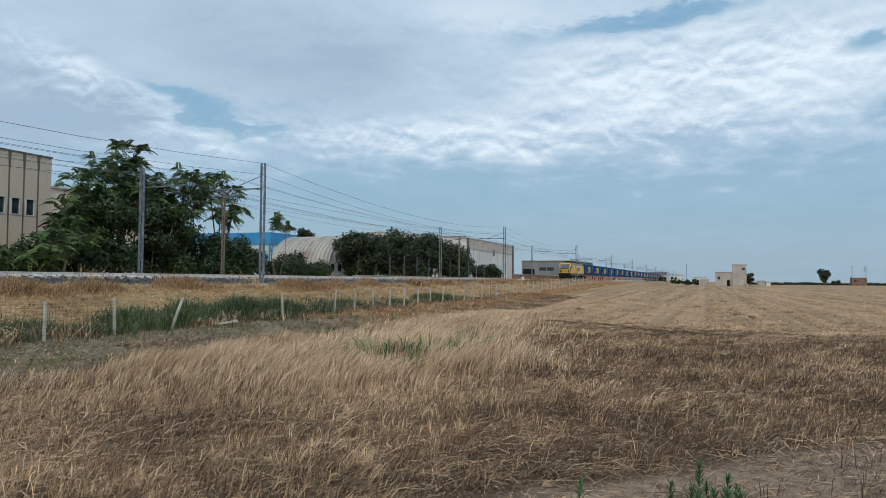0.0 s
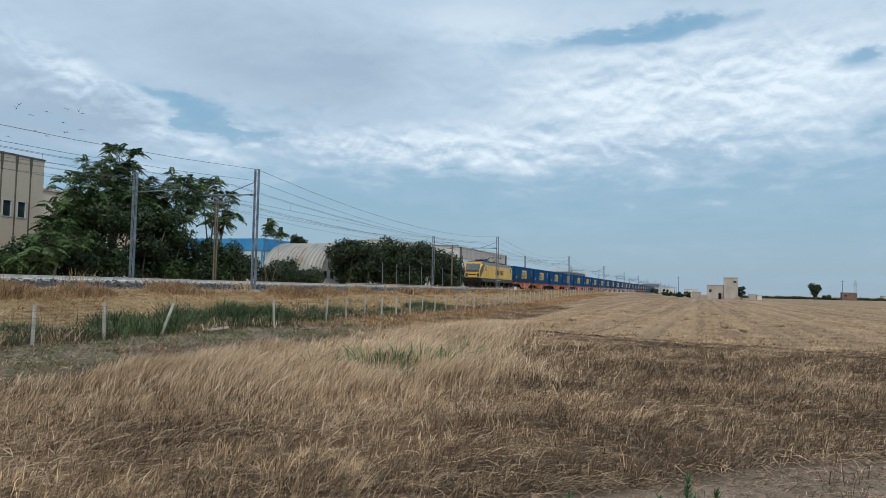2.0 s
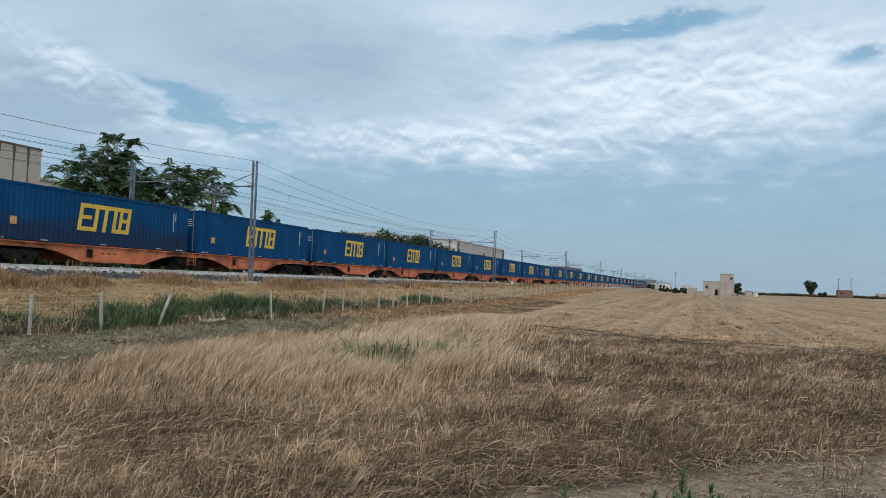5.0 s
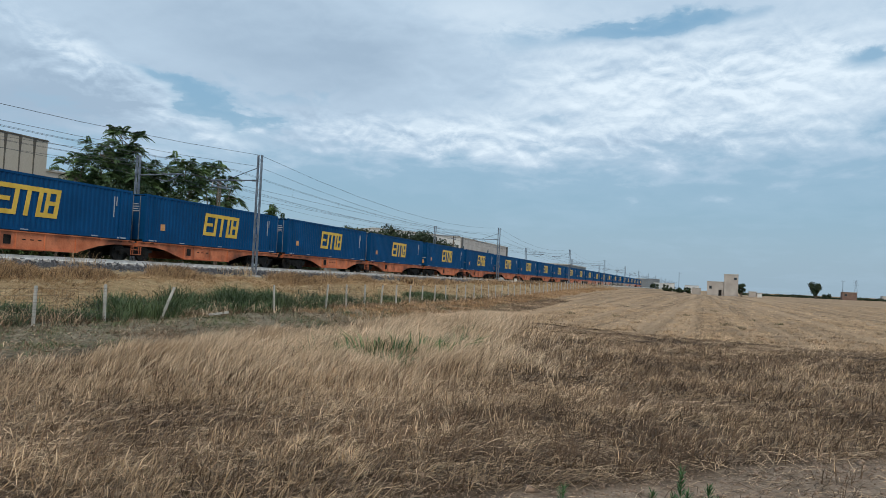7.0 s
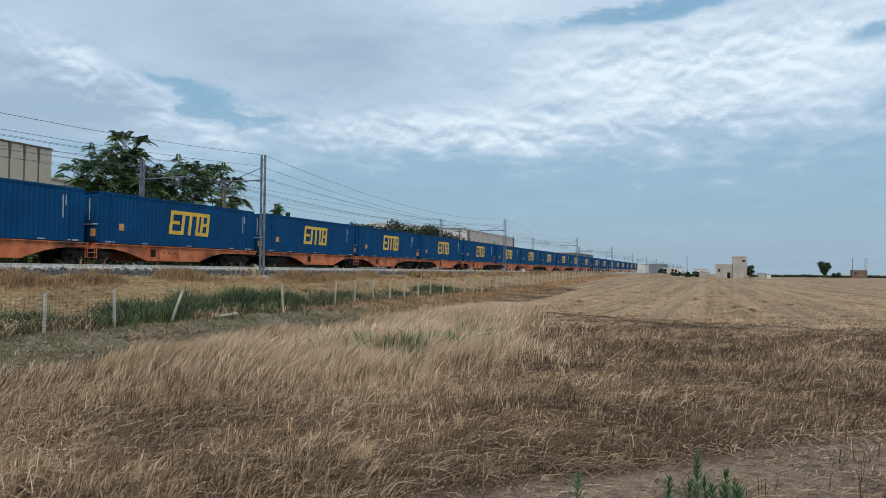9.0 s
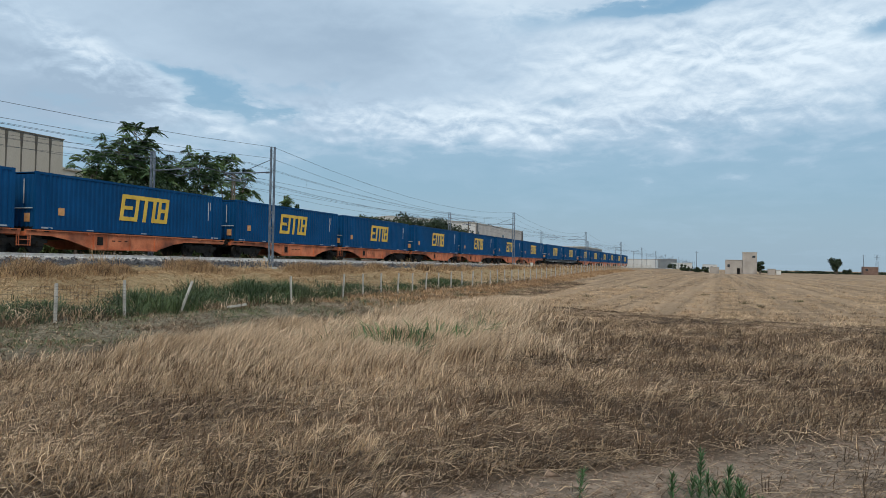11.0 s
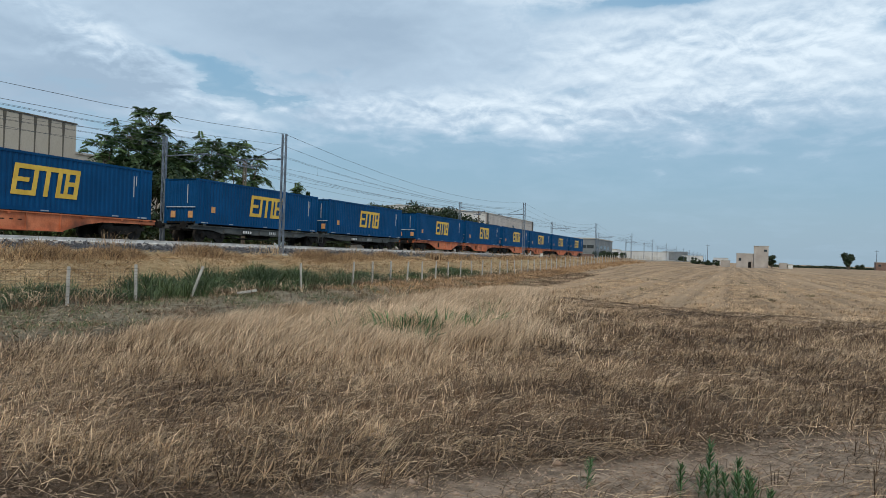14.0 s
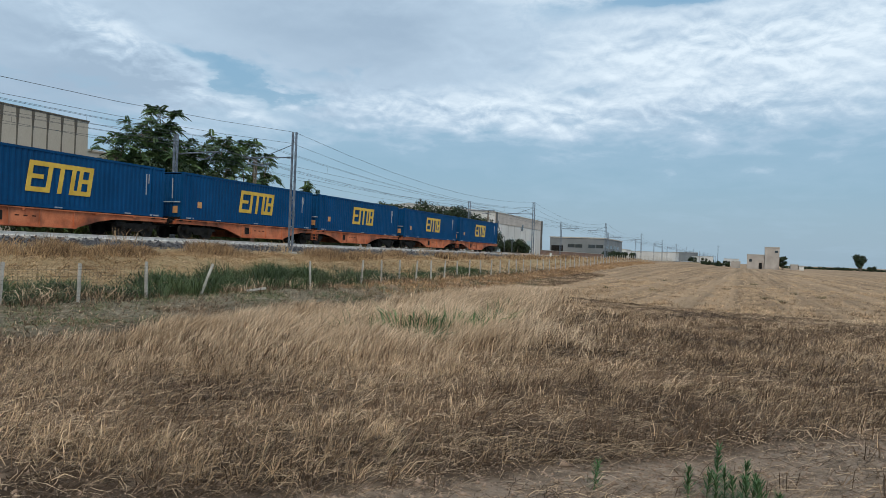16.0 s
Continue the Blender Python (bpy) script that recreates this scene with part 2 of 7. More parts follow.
M_WRIM = material("white_wheel_rim", (0.26, 0.26, 0.25), (0.46, 0.45, 0.44), 6, 0.6)
M_LYEL = material("locomotive_yellow_paint", (0.65, 0.375, 0.025), (0.77, 0.46, 0.045), 0.5, 0.35, 0, 0, 10, spec=0.5)
M_LGREY = material("locomotive_grey_paint", (0.075, 0.08, 0.085), (0.12, 0.125, 0.13), 1, 0.45, 0, 0, 10)
M_LDARK = material("dark_lettering_paint", (0.035, 0.02, 0.012), (0.06, 0.035, 0.02), 2, 0.6, 0, 0)
M_WHITE = material("white_paint", (0.62, 0.62, 0.60), (0.76, 0.76, 0.74), 1, 0.6, 0, 0)
M_GLASSD = material("dark_window_glass", (0.02, 0.028, 0.032), (0.04, 0.05, 0.055), 1, 0.08, 0, 0, spec=0.8)
M_PANEL = material("concrete_panel", (0.42, 0.375, 0.31), (0.58, 0.54, 0.465), 0.35, 0.9, 0, 0.2, 14, stretch=(1, 1, 0.35), stain=(0.30, 0.27, 0.22), stain_at=(0.56, 0.78))
M_STREAK = material("black_water_streak", (0.075, 0.066, 0.054), (0.20, 0.18, 0.15), 1.5, 0.9, 0, 0.1, 10, stretch=(1, 1, 0.2))
M_WALLW = material("warehouse_white_wall", (0.52, 0.53, 0.53), (0.64, 0.65, 0.65), 0.2, 0.85, 0, 0.1, 6, stretch=(1, 1, 0.3), stain=(0.46, 0.46, 0.45), stain_at=(0.58, 0.8))
M_FASCIA = material("beige_fascia_panel", (0.40, 0.375, 0.355), (0.50, 0.475, 0.455), 0.4, 0.8, 0, 0.1, 8, stain=(0.33, 0.30, 0.28), stain_at=(0.58, 0.8))
M_WALLG = material("warehouse_grey_wall", (0.16, 0.18, 0.195), (0.23, 0.25, 0.265), 0.2, 0.85, 0, 0.1, 6)
M_BLUEROOF = material("blue_fascia", (0.03, 0.22, 0.50), (0.05, 0.30, 0.60), 0.3, 0.5, 0, 0)
M_PALEB = material("pale_blue_wall", (0.40, 0.50, 0.54), (0.50, 0.60, 0.63), 0.3, 0.8, 0, 0)
M_CORR = material("weathered_corrugated_sheet", (0.30, 0.30, 0.285), (0.44, 0.43, 0.405), 0.3, 0.6, 0, 0.1, 10, stretch=(1.4, 0.5, 0.5), stain=(0.22, 0.09, 0.05), stain_at=(0.53, 0.63))
M_TUFF = material("farmhouse_plaster", (0.36, 0.325, 0.295), (0.50, 0.46, 0.42), 0.3, 0.9, 0, 0.2, 8, stain=(0.28, 0.24, 0.21), stain_at=(0.55, 0.75))
M_BRICKW = material("brown_boundary_wall", (0.16, 0.10, 0.08), (0.24, 0.16, 0.13), 0.5, 0.9)
M_LEAF = material("tree_of_heaven_leaf", (0.038, 0.078, 0.030), (0.105, 0.165, 0.06), 0.6, 0.55, 0, 0, 5, island=0.45)
M_LEAFD = material("dark_evergreen_leaf", (0.014, 0.026, 0.012), (0.035, 0.055, 0.022), 0.5, 0.6, 0, 0, 5, island=0.45)
M_BARK = material("grey_bark", (0.11, 0.09, 0.07), (0.20, 0.17, 0.14), 4, 0.9, 0, 0.5, 25)


def sooty_blue():
    """The container blue with a brown-black burn over its lower half."""
    m = M_BLUE.copy()
    m.name = "scorched_container_blue"
    nt = m.node_tree
    N, Lk = nt.nodes.new, nt.links.new
    bs = nt.nodes["Principled BSDF"]
    old = bs.inputs["Base Color"].links[0].from_socket
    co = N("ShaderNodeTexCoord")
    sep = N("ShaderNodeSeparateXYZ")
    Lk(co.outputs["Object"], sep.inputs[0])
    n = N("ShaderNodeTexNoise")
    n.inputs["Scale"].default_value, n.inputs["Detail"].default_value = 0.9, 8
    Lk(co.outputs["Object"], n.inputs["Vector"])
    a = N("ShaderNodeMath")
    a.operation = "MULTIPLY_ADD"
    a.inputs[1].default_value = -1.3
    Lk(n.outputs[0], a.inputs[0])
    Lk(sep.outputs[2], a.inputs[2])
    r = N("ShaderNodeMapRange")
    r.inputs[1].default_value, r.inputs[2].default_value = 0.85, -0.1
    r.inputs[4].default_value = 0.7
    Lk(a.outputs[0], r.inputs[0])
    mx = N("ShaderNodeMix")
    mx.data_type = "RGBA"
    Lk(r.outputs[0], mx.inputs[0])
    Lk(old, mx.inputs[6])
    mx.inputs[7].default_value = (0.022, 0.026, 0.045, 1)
    Lk(mx.outputs[2], bs.inputs["Base Color"])
    return m


M_SOOT = sooty_blue()
# ---- mesh helpers ----
def part(name, bm, mat, parent=None, label="", smooth=False):
    """Links a bmesh as one mesh object, under a thing or a part."""
    me = bpy.data.meshes.new(name)
    if smooth:
        for fc in bm.faces:
            fc.smooth = True
    bm.to_mesh(me)
    bm.free()
    for m in mat if isinstance(mat, (list, tuple)) else (mat,):
        me.materials.append(m)
    ob = new(name, me)
    ob.parent = parent
    if label:
        ob["label"] = label
    return ob


def share(name, ob, m, parent):
    """Another object on the same mesh."""
    o = new(name, ob.data)
    o.parent = parent
    o.matrix_basis = m
    return o


def empty(name, m=None):
    ob = new(name)
    if m is not None:
        ob.matrix_world = m
    return ob


def box(bm, x0, x1, y0, y1, z0, z1, bevel=0.0):
    r = bmesh.ops.create_cube(bm, size=1.0, matrix=Matrix.LocRotScale(((x0 + x1) / 2, (y0 + y1) / 2, (z0 + z1) / 2), None, (abs(x1 - x0), abs(y1 - y0), abs(z1 - z0))))
    if bevel:
        es = list({e for v in r["verts"] for e in v.link_edges})
        bmesh.ops.bevel(bm, geom=es, offset=bevel, segments=2, affect="EDGES")
    return bm


def rod(bm, a, b, r0, r1=None, seg=8):
    a, b = Vector(a), Vector(b)
    d = b - a
    q = d.to_track_quat("Z", "Y")
    bmesh.ops.create_cone(bm, cap_ends=True, segments=seg, radius1=r0, radius2=r0 if r1 is None else r1, depth=d.length, matrix=Matrix.LocRotScale((a + b) / 2, q, None))
    return bm


def tube(bm, pts, r, seg=6):
    """One closed bent tube through a row of points."""
    pts = [Vector(p) for p in pts]
    rings = []
    for i, p in enumerate(pts):
        d = (pts[min(i + 1, len(pts) - 1)] - pts[max(i - 1, 0)]).normalized()
        q = d.to_track_quat("Z", "Y")
        rings.append([bm.verts.new(p + q @ Vector((r * math.cos(k * math.tau / seg), r * math.sin(k * math.tau / seg), 0))) for k in range(seg)])
    for a, b in zip(rings, rings[1:]):
        for k in range(seg):
            bm.faces.new((a[k], a[(k + 1) % seg], b[(k + 1) % seg], b[k]))
    bm.faces.new(rings[0][::-1])
    bm.faces.new(rings[-1])
    return bm


def prism(bm, outline, axis, lo, hi):
    """An outline in the two other axes, drawn out along one axis from lo to hi."""
    def at(u, v, w):
        return {"x": (w, u, v), "y": (u, w, v), "z": (u, v, w)}[axis]
    a = [bm.verts.new(at(u, v, lo)) for u, v in outline]
    b = [bm.verts.new(at(u, v, hi)) for u, v in outline]
    n = len(a)
    bm.faces.new(a)
    bm.faces.new(b[::-1])
    for i in range(n):
        bm.faces.new((a[i], b[i], b[(i + 1) % n], a[(i + 1) % n]))
    bmesh.ops.recalc_face_normals(bm, faces=bm.faces)
    return bm


def sheet(name, verts, faces, mat, kind="", label="", category="", smooth=False):
    """A mesh from arrays of corners and faces of equal size."""
    verts, faces = np.asarray(verts, np.float32), np.asarray(faces, np.int32)
    me = bpy.data.meshes.new(name)
    k = faces.shape[1]
    me.vertices.add(len(verts))
    me.vertices.foreach_set("co", verts.ravel())
    me.loops.add(faces.size)
    me.loops.foreach_set("vertex_index", faces.ravel())
    me.polygons.add(len(faces))
    me.polygons.foreach_set("loop_start", np.arange(0, faces.size, k, dtype=np.int32))
    me.polygons.foreach_set("loop_total", np.full(len(faces), k, np.int32))
    if smooth:
        me.polygons.foreach_set("use_smooth", np.ones(len(faces), bool))
    me.update(calc_edges=True)
    me.materials.append(mat)
    return tagged(new(name, me), label, category, "", kind)


# ---- the lie of the land: the line runs along y, on a low bank west of the field ----
RAIL_TOP = 1.93
TRACKS = (-27.0, -30.75)
PROF_X = [-5000, -400, -60, -37, -34.6, -33.9, -26.0, -25.55, -24.6, -22.5, -20.0, -18.3, -16.6, -15.5, -13.0, -10.0, -2, 60, 400, 5000]
PROF_Z = [0.6, 1.2, 1.75, 1.65, 1.55, 1.60, 1.60, 1.52, 1.24, 1.02, 0.70, 0.38, 0.16, 0.10, 0.02, 0.0, 0.0, 0.0, 0.0, 0.0]


# how far the verge and the field's edge rise with distance, and heaps of hay on the bank
RISE_Y = [45, 50, 60, 70, 80, 90, 100, 112, 140, 230, 380]
RISE_Z = [0.0, 0.05, 0.20, 0.40, 0.64, 0.88, 1.02, 1.15, 1.24, 1.24, 0.0]
HAY_MOUNDS = ((23.0, 0.20), (29.5, 0.24), (41.5, 0.34), (49.4, 0.26), (54.6, 0.34), (66.0, 0.3), (77.0, 0.3))


def ground_z(x, y):
    x, y = np.asarray(x, float), np.asarray(y, float)
    z = np.interp(x, PROF_X, PROF_Z)
    near = np.clip(1 - np.abs(x + 15.5) / 4.5, 0, 1)
    z = z + near * 0.16 * np.clip((y - 14) / 26, 0, 1)
    climb = np.interp(y, RISE_Y, RISE_Z)
    u = np.clip((-x - 1) / 14, 0, 1)
    z = z + climb * u * u * (3 - 2 * u) * np.clip((1.60 - z) / 1.45, 0, 1) * (x > -26)
    for my, mh in HAY_MOUNDS:
        z = z + mh * np.exp(-((x + 21.0) / 1.1) ** 2 - ((y - my) / 1.7) ** 2)
    bank = np.clip(1 - np.abs(x + 20.5) / 4.5, 0, 1) * np.clip(1.4 - y / 110, 0.3, 1)
    z = z + bank * (0.16 * np.sin(y * 0.31 + 0.6 * np.sin(y * 0.13)) + 0.07 * np.sin(y * 0.93 + x))
    soft = ((x > -25) & (x < 40)).astype(float)
    z = z + soft * 0.02 * (np.sin(x * 2.1 + y * 0.7) + np.sin(y * 1.9 - x * 1.1)) * np.clip(1 - np.hypot(x, y) / 120, 0, 1)
    return z


def build_ground():
    xs = np.unique(np.r_[PROF_X, np.linspace(-34, -26, 9), np.linspace(-25.6, -10, 60), np.linspace(-10, 16, 90), np.linspace(16, 60, 30), np.linspace(60, 400, 16), -2500, -1200, -200, -120, -80, 1000, 2500])
    ys = np.unique(np.r_[-5000, -1500, -400, -150, np.linspace(-60, 0, 16), np.linspace(0, 40, 140), np.linspace(40, 120, 100), np.linspace(120, 400, 60), np.linspace(400, 1000, 12), 1800, 3000, 5000])
    X, Y = np.meshgrid(xs, ys)
    Zv = ground_z(X, Y)
    v = np.stack([X, Y, Zv], -1).reshape(-1, 3)
    nx, ny = len(xs), len(ys)
    i = (np.arange(ny - 1)[:, None] * nx + np.arange(nx - 1)[None]).ravel()
    sheet("ground", v, np.stack([i, i + 1, i + nx + 1, i + nx], 1), M_GROUND, "structure", "dry straw-coloured field and bank of bare soil", "ground", True)


def ground_material():
    """Soil near the lane and fence, shade-darkened straw litter over the field, gold on the bank."""
    m = bpy.data.materials.new("field_soil")
    m.use_nodes = True
    nt = m.node_tree
    N, Lk = nt.nodes.new, nt.links.new
    bs = nt.nodes["Principled BSDF"]
    bs.inputs["Roughness"].default_value, bs.inputs["Specular IOR Level"].default_value = 0.95, 0.1
    co = N("ShaderNodeTexCoord")
    sep = N("ShaderNodeSeparateXYZ")
    Lk(co.outputs["Object"], sep.inputs[0])

    def noise(scale, detail=6, stretch=(1, 1, 1), rough=0.6):
        mp = N("ShaderNodeMapping")
        mp.inputs["Scale"].default_value = stretch
        Lk(co.outputs["Object"], mp.inputs[0])
        n = N("ShaderNodeTexNoise")
        n.inputs["Scale"].default_value, n.inputs["Detail"].default_value, n.inputs["Roughness"].default_value = scale, detail, rough
        Lk(mp.outputs[0], n.inputs["Vector"])
        return n.outputs[0]

    def ramp(fac, a, b, lo, hi):
        r = N("ShaderNodeValToRGB")
        r.color_ramp.elements[0].position, r.color_ramp.elements[1].position = lo, hi
        r.color_ramp.elements[0].color, r.color_ramp.elements[1].color = (*a, 1), (*b, 1)
        Lk(fac, r.inputs[0])
        return r.outputs[0]

    def mix(fac, a, b):
        n = N("ShaderNodeMix")
        n.data_type = "RGBA"
        Lk(fac, n.inputs[0])
        Lk(a, n.inputs[6])
        Lk(b, n.inputs[7])
        return n.outputs[2]

    def band(sock, lo, hi):
        r = N("ShaderNodeMapRange")
        r.inputs[1].default_value, r.inputs[2].default_value = lo, hi
        Lk(sock, r.inputs[0])
        return r.outputs[0]

    def wob2(sock, amount):
        n = N("ShaderNodeMath")
        n.operation = "MULTIPLY_ADD"
        n.inputs[1].default_value = amount
        Lk(noise(0.8), n.inputs[0])
        Lk(sock, n.inputs[2])
        return n.outputs[0]

    soil = ramp(noise(5.0, 10, (1, 1, 1), 0.7), (0.125, 0.093, 0.068), (0.42, 0.325, 0.245), 0.32, 0.68)
    # litter ramp kept dark: shade between the stems is in its colour
    straw = ramp(noise(7, 10, (1, 1, 1), 0.7), (0.036, 0.025, 0.017), (0.135, 0.093, 0.061), 0.3, 0.7)
    bare = ramp(noise(1.7, 9, (1, 1, 1), 0.7), (0, 0, 0), (0.8, 0.8, 0.8), 0.55, 0.66)
    straw = mix(bare, straw, soil)
    line = ramp(noise(0.8, 8, (1.0, 0.010, 1), 0.7), (0.13, 0.085, 0.052), (0.52, 0.36, 0.225), 0.40, 0.58)
    speck = ramp(noise(11, 10, (1, 1, 1), 0.8), (0.075, 0.05, 0.03), (0.56, 0.41, 0.265), 0.38, 0.64)
    half = N("ShaderNodeValue")
    half.outputs[0].default_value = 0.5
    rows = mix(half.outputs[0], line, speck)
    gold = ramp(noise(2.2, 10, (1, 1, 1), 0.7), (0.17, 0.115, 0.06), (0.46, 0.35, 0.20), 0.3, 0.7)
    grey = ramp(noise(4.5, 10, (1, 1, 1), 0.75), (0.050, 0.046, 0.030), (0.36, 0.31, 0.22), 0.36, 0.66)
    far = mix(band(sep.outputs[1], 20, 29), straw, rows)
    # the bare lane that crosses in front
    off = N("ShaderNodeVectorMath")
    off.operation = "DOT_PRODUCT"
    off.inputs[1].default_value = (-0.70, 0.714, 0)
    Lk(co.outputs["Object"], off.inputs[0])
    wob = N("ShaderNodeMath")
    wob.operation = "MULTIPLY_ADD"
    wob.inputs[1].default_value = 0.9
    Lk(noise(1.6), wob.inputs[0])
    Lk(off.outputs["Value"], wob.inputs[2])
    field = mix(band(wob.outputs[0], 5.75, 5.35), far, soil)
    both = N("ShaderNodeMath")
    both.operation = "MULTIPLY"
    Lk(band(sep.outputs[0], -10.2, -12.4), both.inputs[0])
    Lk(band(sep.outputs[1], 33, 23), both.inputs[1])
    west = mix(both.outputs[0], field, grey)
    rust = ramp(noise(6.0, 10, (1, 1, 1), 0.75), (0.16, 0.105, 0.065), (0.43, 0.30, 0.19), 0.3, 0.7)
    edge = N("ShaderNodeMath")
    edge.operation = "MULTIPLY"
    Lk(band(wob2(sep.outputs[0], 1.4), -12.2, -13.4), edge.inputs[0])
    Lk(band(sep.outputs[1], 24, 33), edge.inputs[1])
    west = mix(edge.outputs[0], west, rust)
    bank = mix(band(sep.outputs[0], -16.5, -18.5), west, gold)
    Lk(bank, bs.inputs["Base Color"])
    bp = N("ShaderNodeBump")
    bp.inputs["Strength"].default_value, bp.inputs["Distance"].default_value = 1.0, 0.06
    Lk(noise(14, 6), bp.inputs["Height"])
    Lk(bp.outputs[0], bs.inputs["Normal"])
    return m


M_GROUND = ground_material()
build_ground()


def build_ballast():
    prof = [(-34.3, 1.45), (-33.5, 1.74), (-26.0, 1.74), (-24.75, 1.16)]
    ys = np.r_[np.arange(-480, -120, 10.0), np.arange(-120, 200, 1.0), np.arange(200, 900, 10.0)]
    v, f = [], []
    rng = np.random.default_rng(5)
    for y in ys:
        for x, z in prof:
            v.append((x + rng.normal(0, 0.04), y, z + rng.normal(0, 0.015)))
    n = len(prof)
    for j in range(len(ys) - 1):
        for i in range(n - 1):
            a = j * n + i
            f.append((a, a + n, a + n + 1, a + 1))
    sheet("ballast_bed", v, f, M_BALLAST, "structure", "grey crushed stone ballast under the double track", "ballast")
    # loose stones on the shoulder that faces the field
    rng = np.random.default_rng(6)
    cnt = 17000
    y = 4 + 110 * rng.random(cnt) ** 1.5
    s = rng.random(cnt)
    x = -26.0 + 1.3 * s
    z = 1.74 - 0.58 * s + 0.01
    r = rng.uniform(0.025, 0.06, cnt) * (1 + y / 90)
    base = np.array([(1, 0, 0), (-0.5, 0.87, 0), (-0.5, -0.87, 0), (0, 0, 1.0)])
    jit = rng.normal(0, 0.3, (cnt, 4, 3)) + base
    vv = (np.stack([x, y, z], 1)[:, None] + jit * r[:, None, None]).reshape(-1, 3)
    t = np.array([(0, 1, 3), (1, 2, 3), (2, 0, 3), (0, 2, 1)])
    ff = (np.arange(cnt)[:, None, None] * 4 + t).reshape(-1, 3)
    sheet("ballast_stones", vv, ff, M_STONE, "stuff", "loose angular grey ballast stones on the shoulder", "ballast")


build_ballast()


def build_rails():
    prof = [(-0.075, 0), (0.075, 0), (0.075, 0.012), (0.012, 0.035), (0.012, 0.13), (0.036, 0.14), (0.036, 0.172), (-0.036, 0.172), (-0.036, 0.14), (-0.012, 0.13), (-0.012, 0.035), (-0.075, 0.012)]
    first = None
    for cx in TRACKS:
        for s in (-0.755, 0.755):
            if first is None:
                bm = prism(bmesh.new(), prof, "y", -480, 900)
                first = part("rail", bm, M_RAIL)
                ob = first
            else:
                ob = new("rail", first.data)
            ob.location = (cx + s, 0, RAIL_TOP - 0.172)
            tagged(ob, "white-painted steel running rail on the ballast", "rail", "rails of the double track", "structure")
    v, f = [], []
    for cx in TRACKS:
        for y in np.arange(-60, 300, 0.6):
            a = len(v)
            for dz in (-0.16, 0.005):
                for dx, dy in ((-1.2, -0.12), (1.2, -0.12), (1.2, 0.12), (-1.2, 0.12)):
                    v.append((cx + dx, y + dy, RAIL_TOP - 0.172 + dz))
            f += [(a + 4, a + 5, a + 6, a + 7), (a, a + 1, a + 5, a + 4), (a + 1, a + 2, a + 6, a + 5), (a + 2, a + 3, a + 7, a + 6), (a + 3, a, a + 4, a + 7)]
    sheet("sleepers", v, f, M_SLEEPER, "stuff", "concrete sleepers bedded in the ballast", "sleeper")


build_rails()
# ---- the train: it runs along -y on the far track ----
TRAIN_X = TRACKS[1]
SIDE = 1.25          # half the width of a container
DECK = 1.13          # loading height over the rail
C_LEN, C_H = 13.5, 2.69
WAGON = 29.0
MOVERS = []          # (thing, place along the train, height over the rail)


def corrugated(bm, x, out, y0, y1, z0, z1, pitch=0.28, depth=0.028):
    """A sheet with upright trapezoid waves, at x, facing out (+1 or -1)."""
    n = max(1, round((y1 - y0) / pitch))
    p = (y1 - y0) / n
    pts = []
    for i in range(n):
        a = y0 + i * p
        pts += [(a, 0), (a + 0.30 * p, 0), (a + 0.5 * p, -depth), (a + 0.80 * p, -depth)]
    pts.append((y1, 0))
    lo = [bm.verts.new((x + out * d, y, z0)) for y, d in pts]
    hi = [bm.verts.new((x + out * d, y, z1)) for y, d in pts]
    for i in range(len(pts) - 1):
        bm.faces.new((lo[i], lo[i + 1], hi[i + 1], hi[i])[::out])
    return bm


def slab(bm, pts, x0, x1):
    """A flat outline in y, z, given thickness along x."""
    prism(bm, pts, "x", x0, x1)


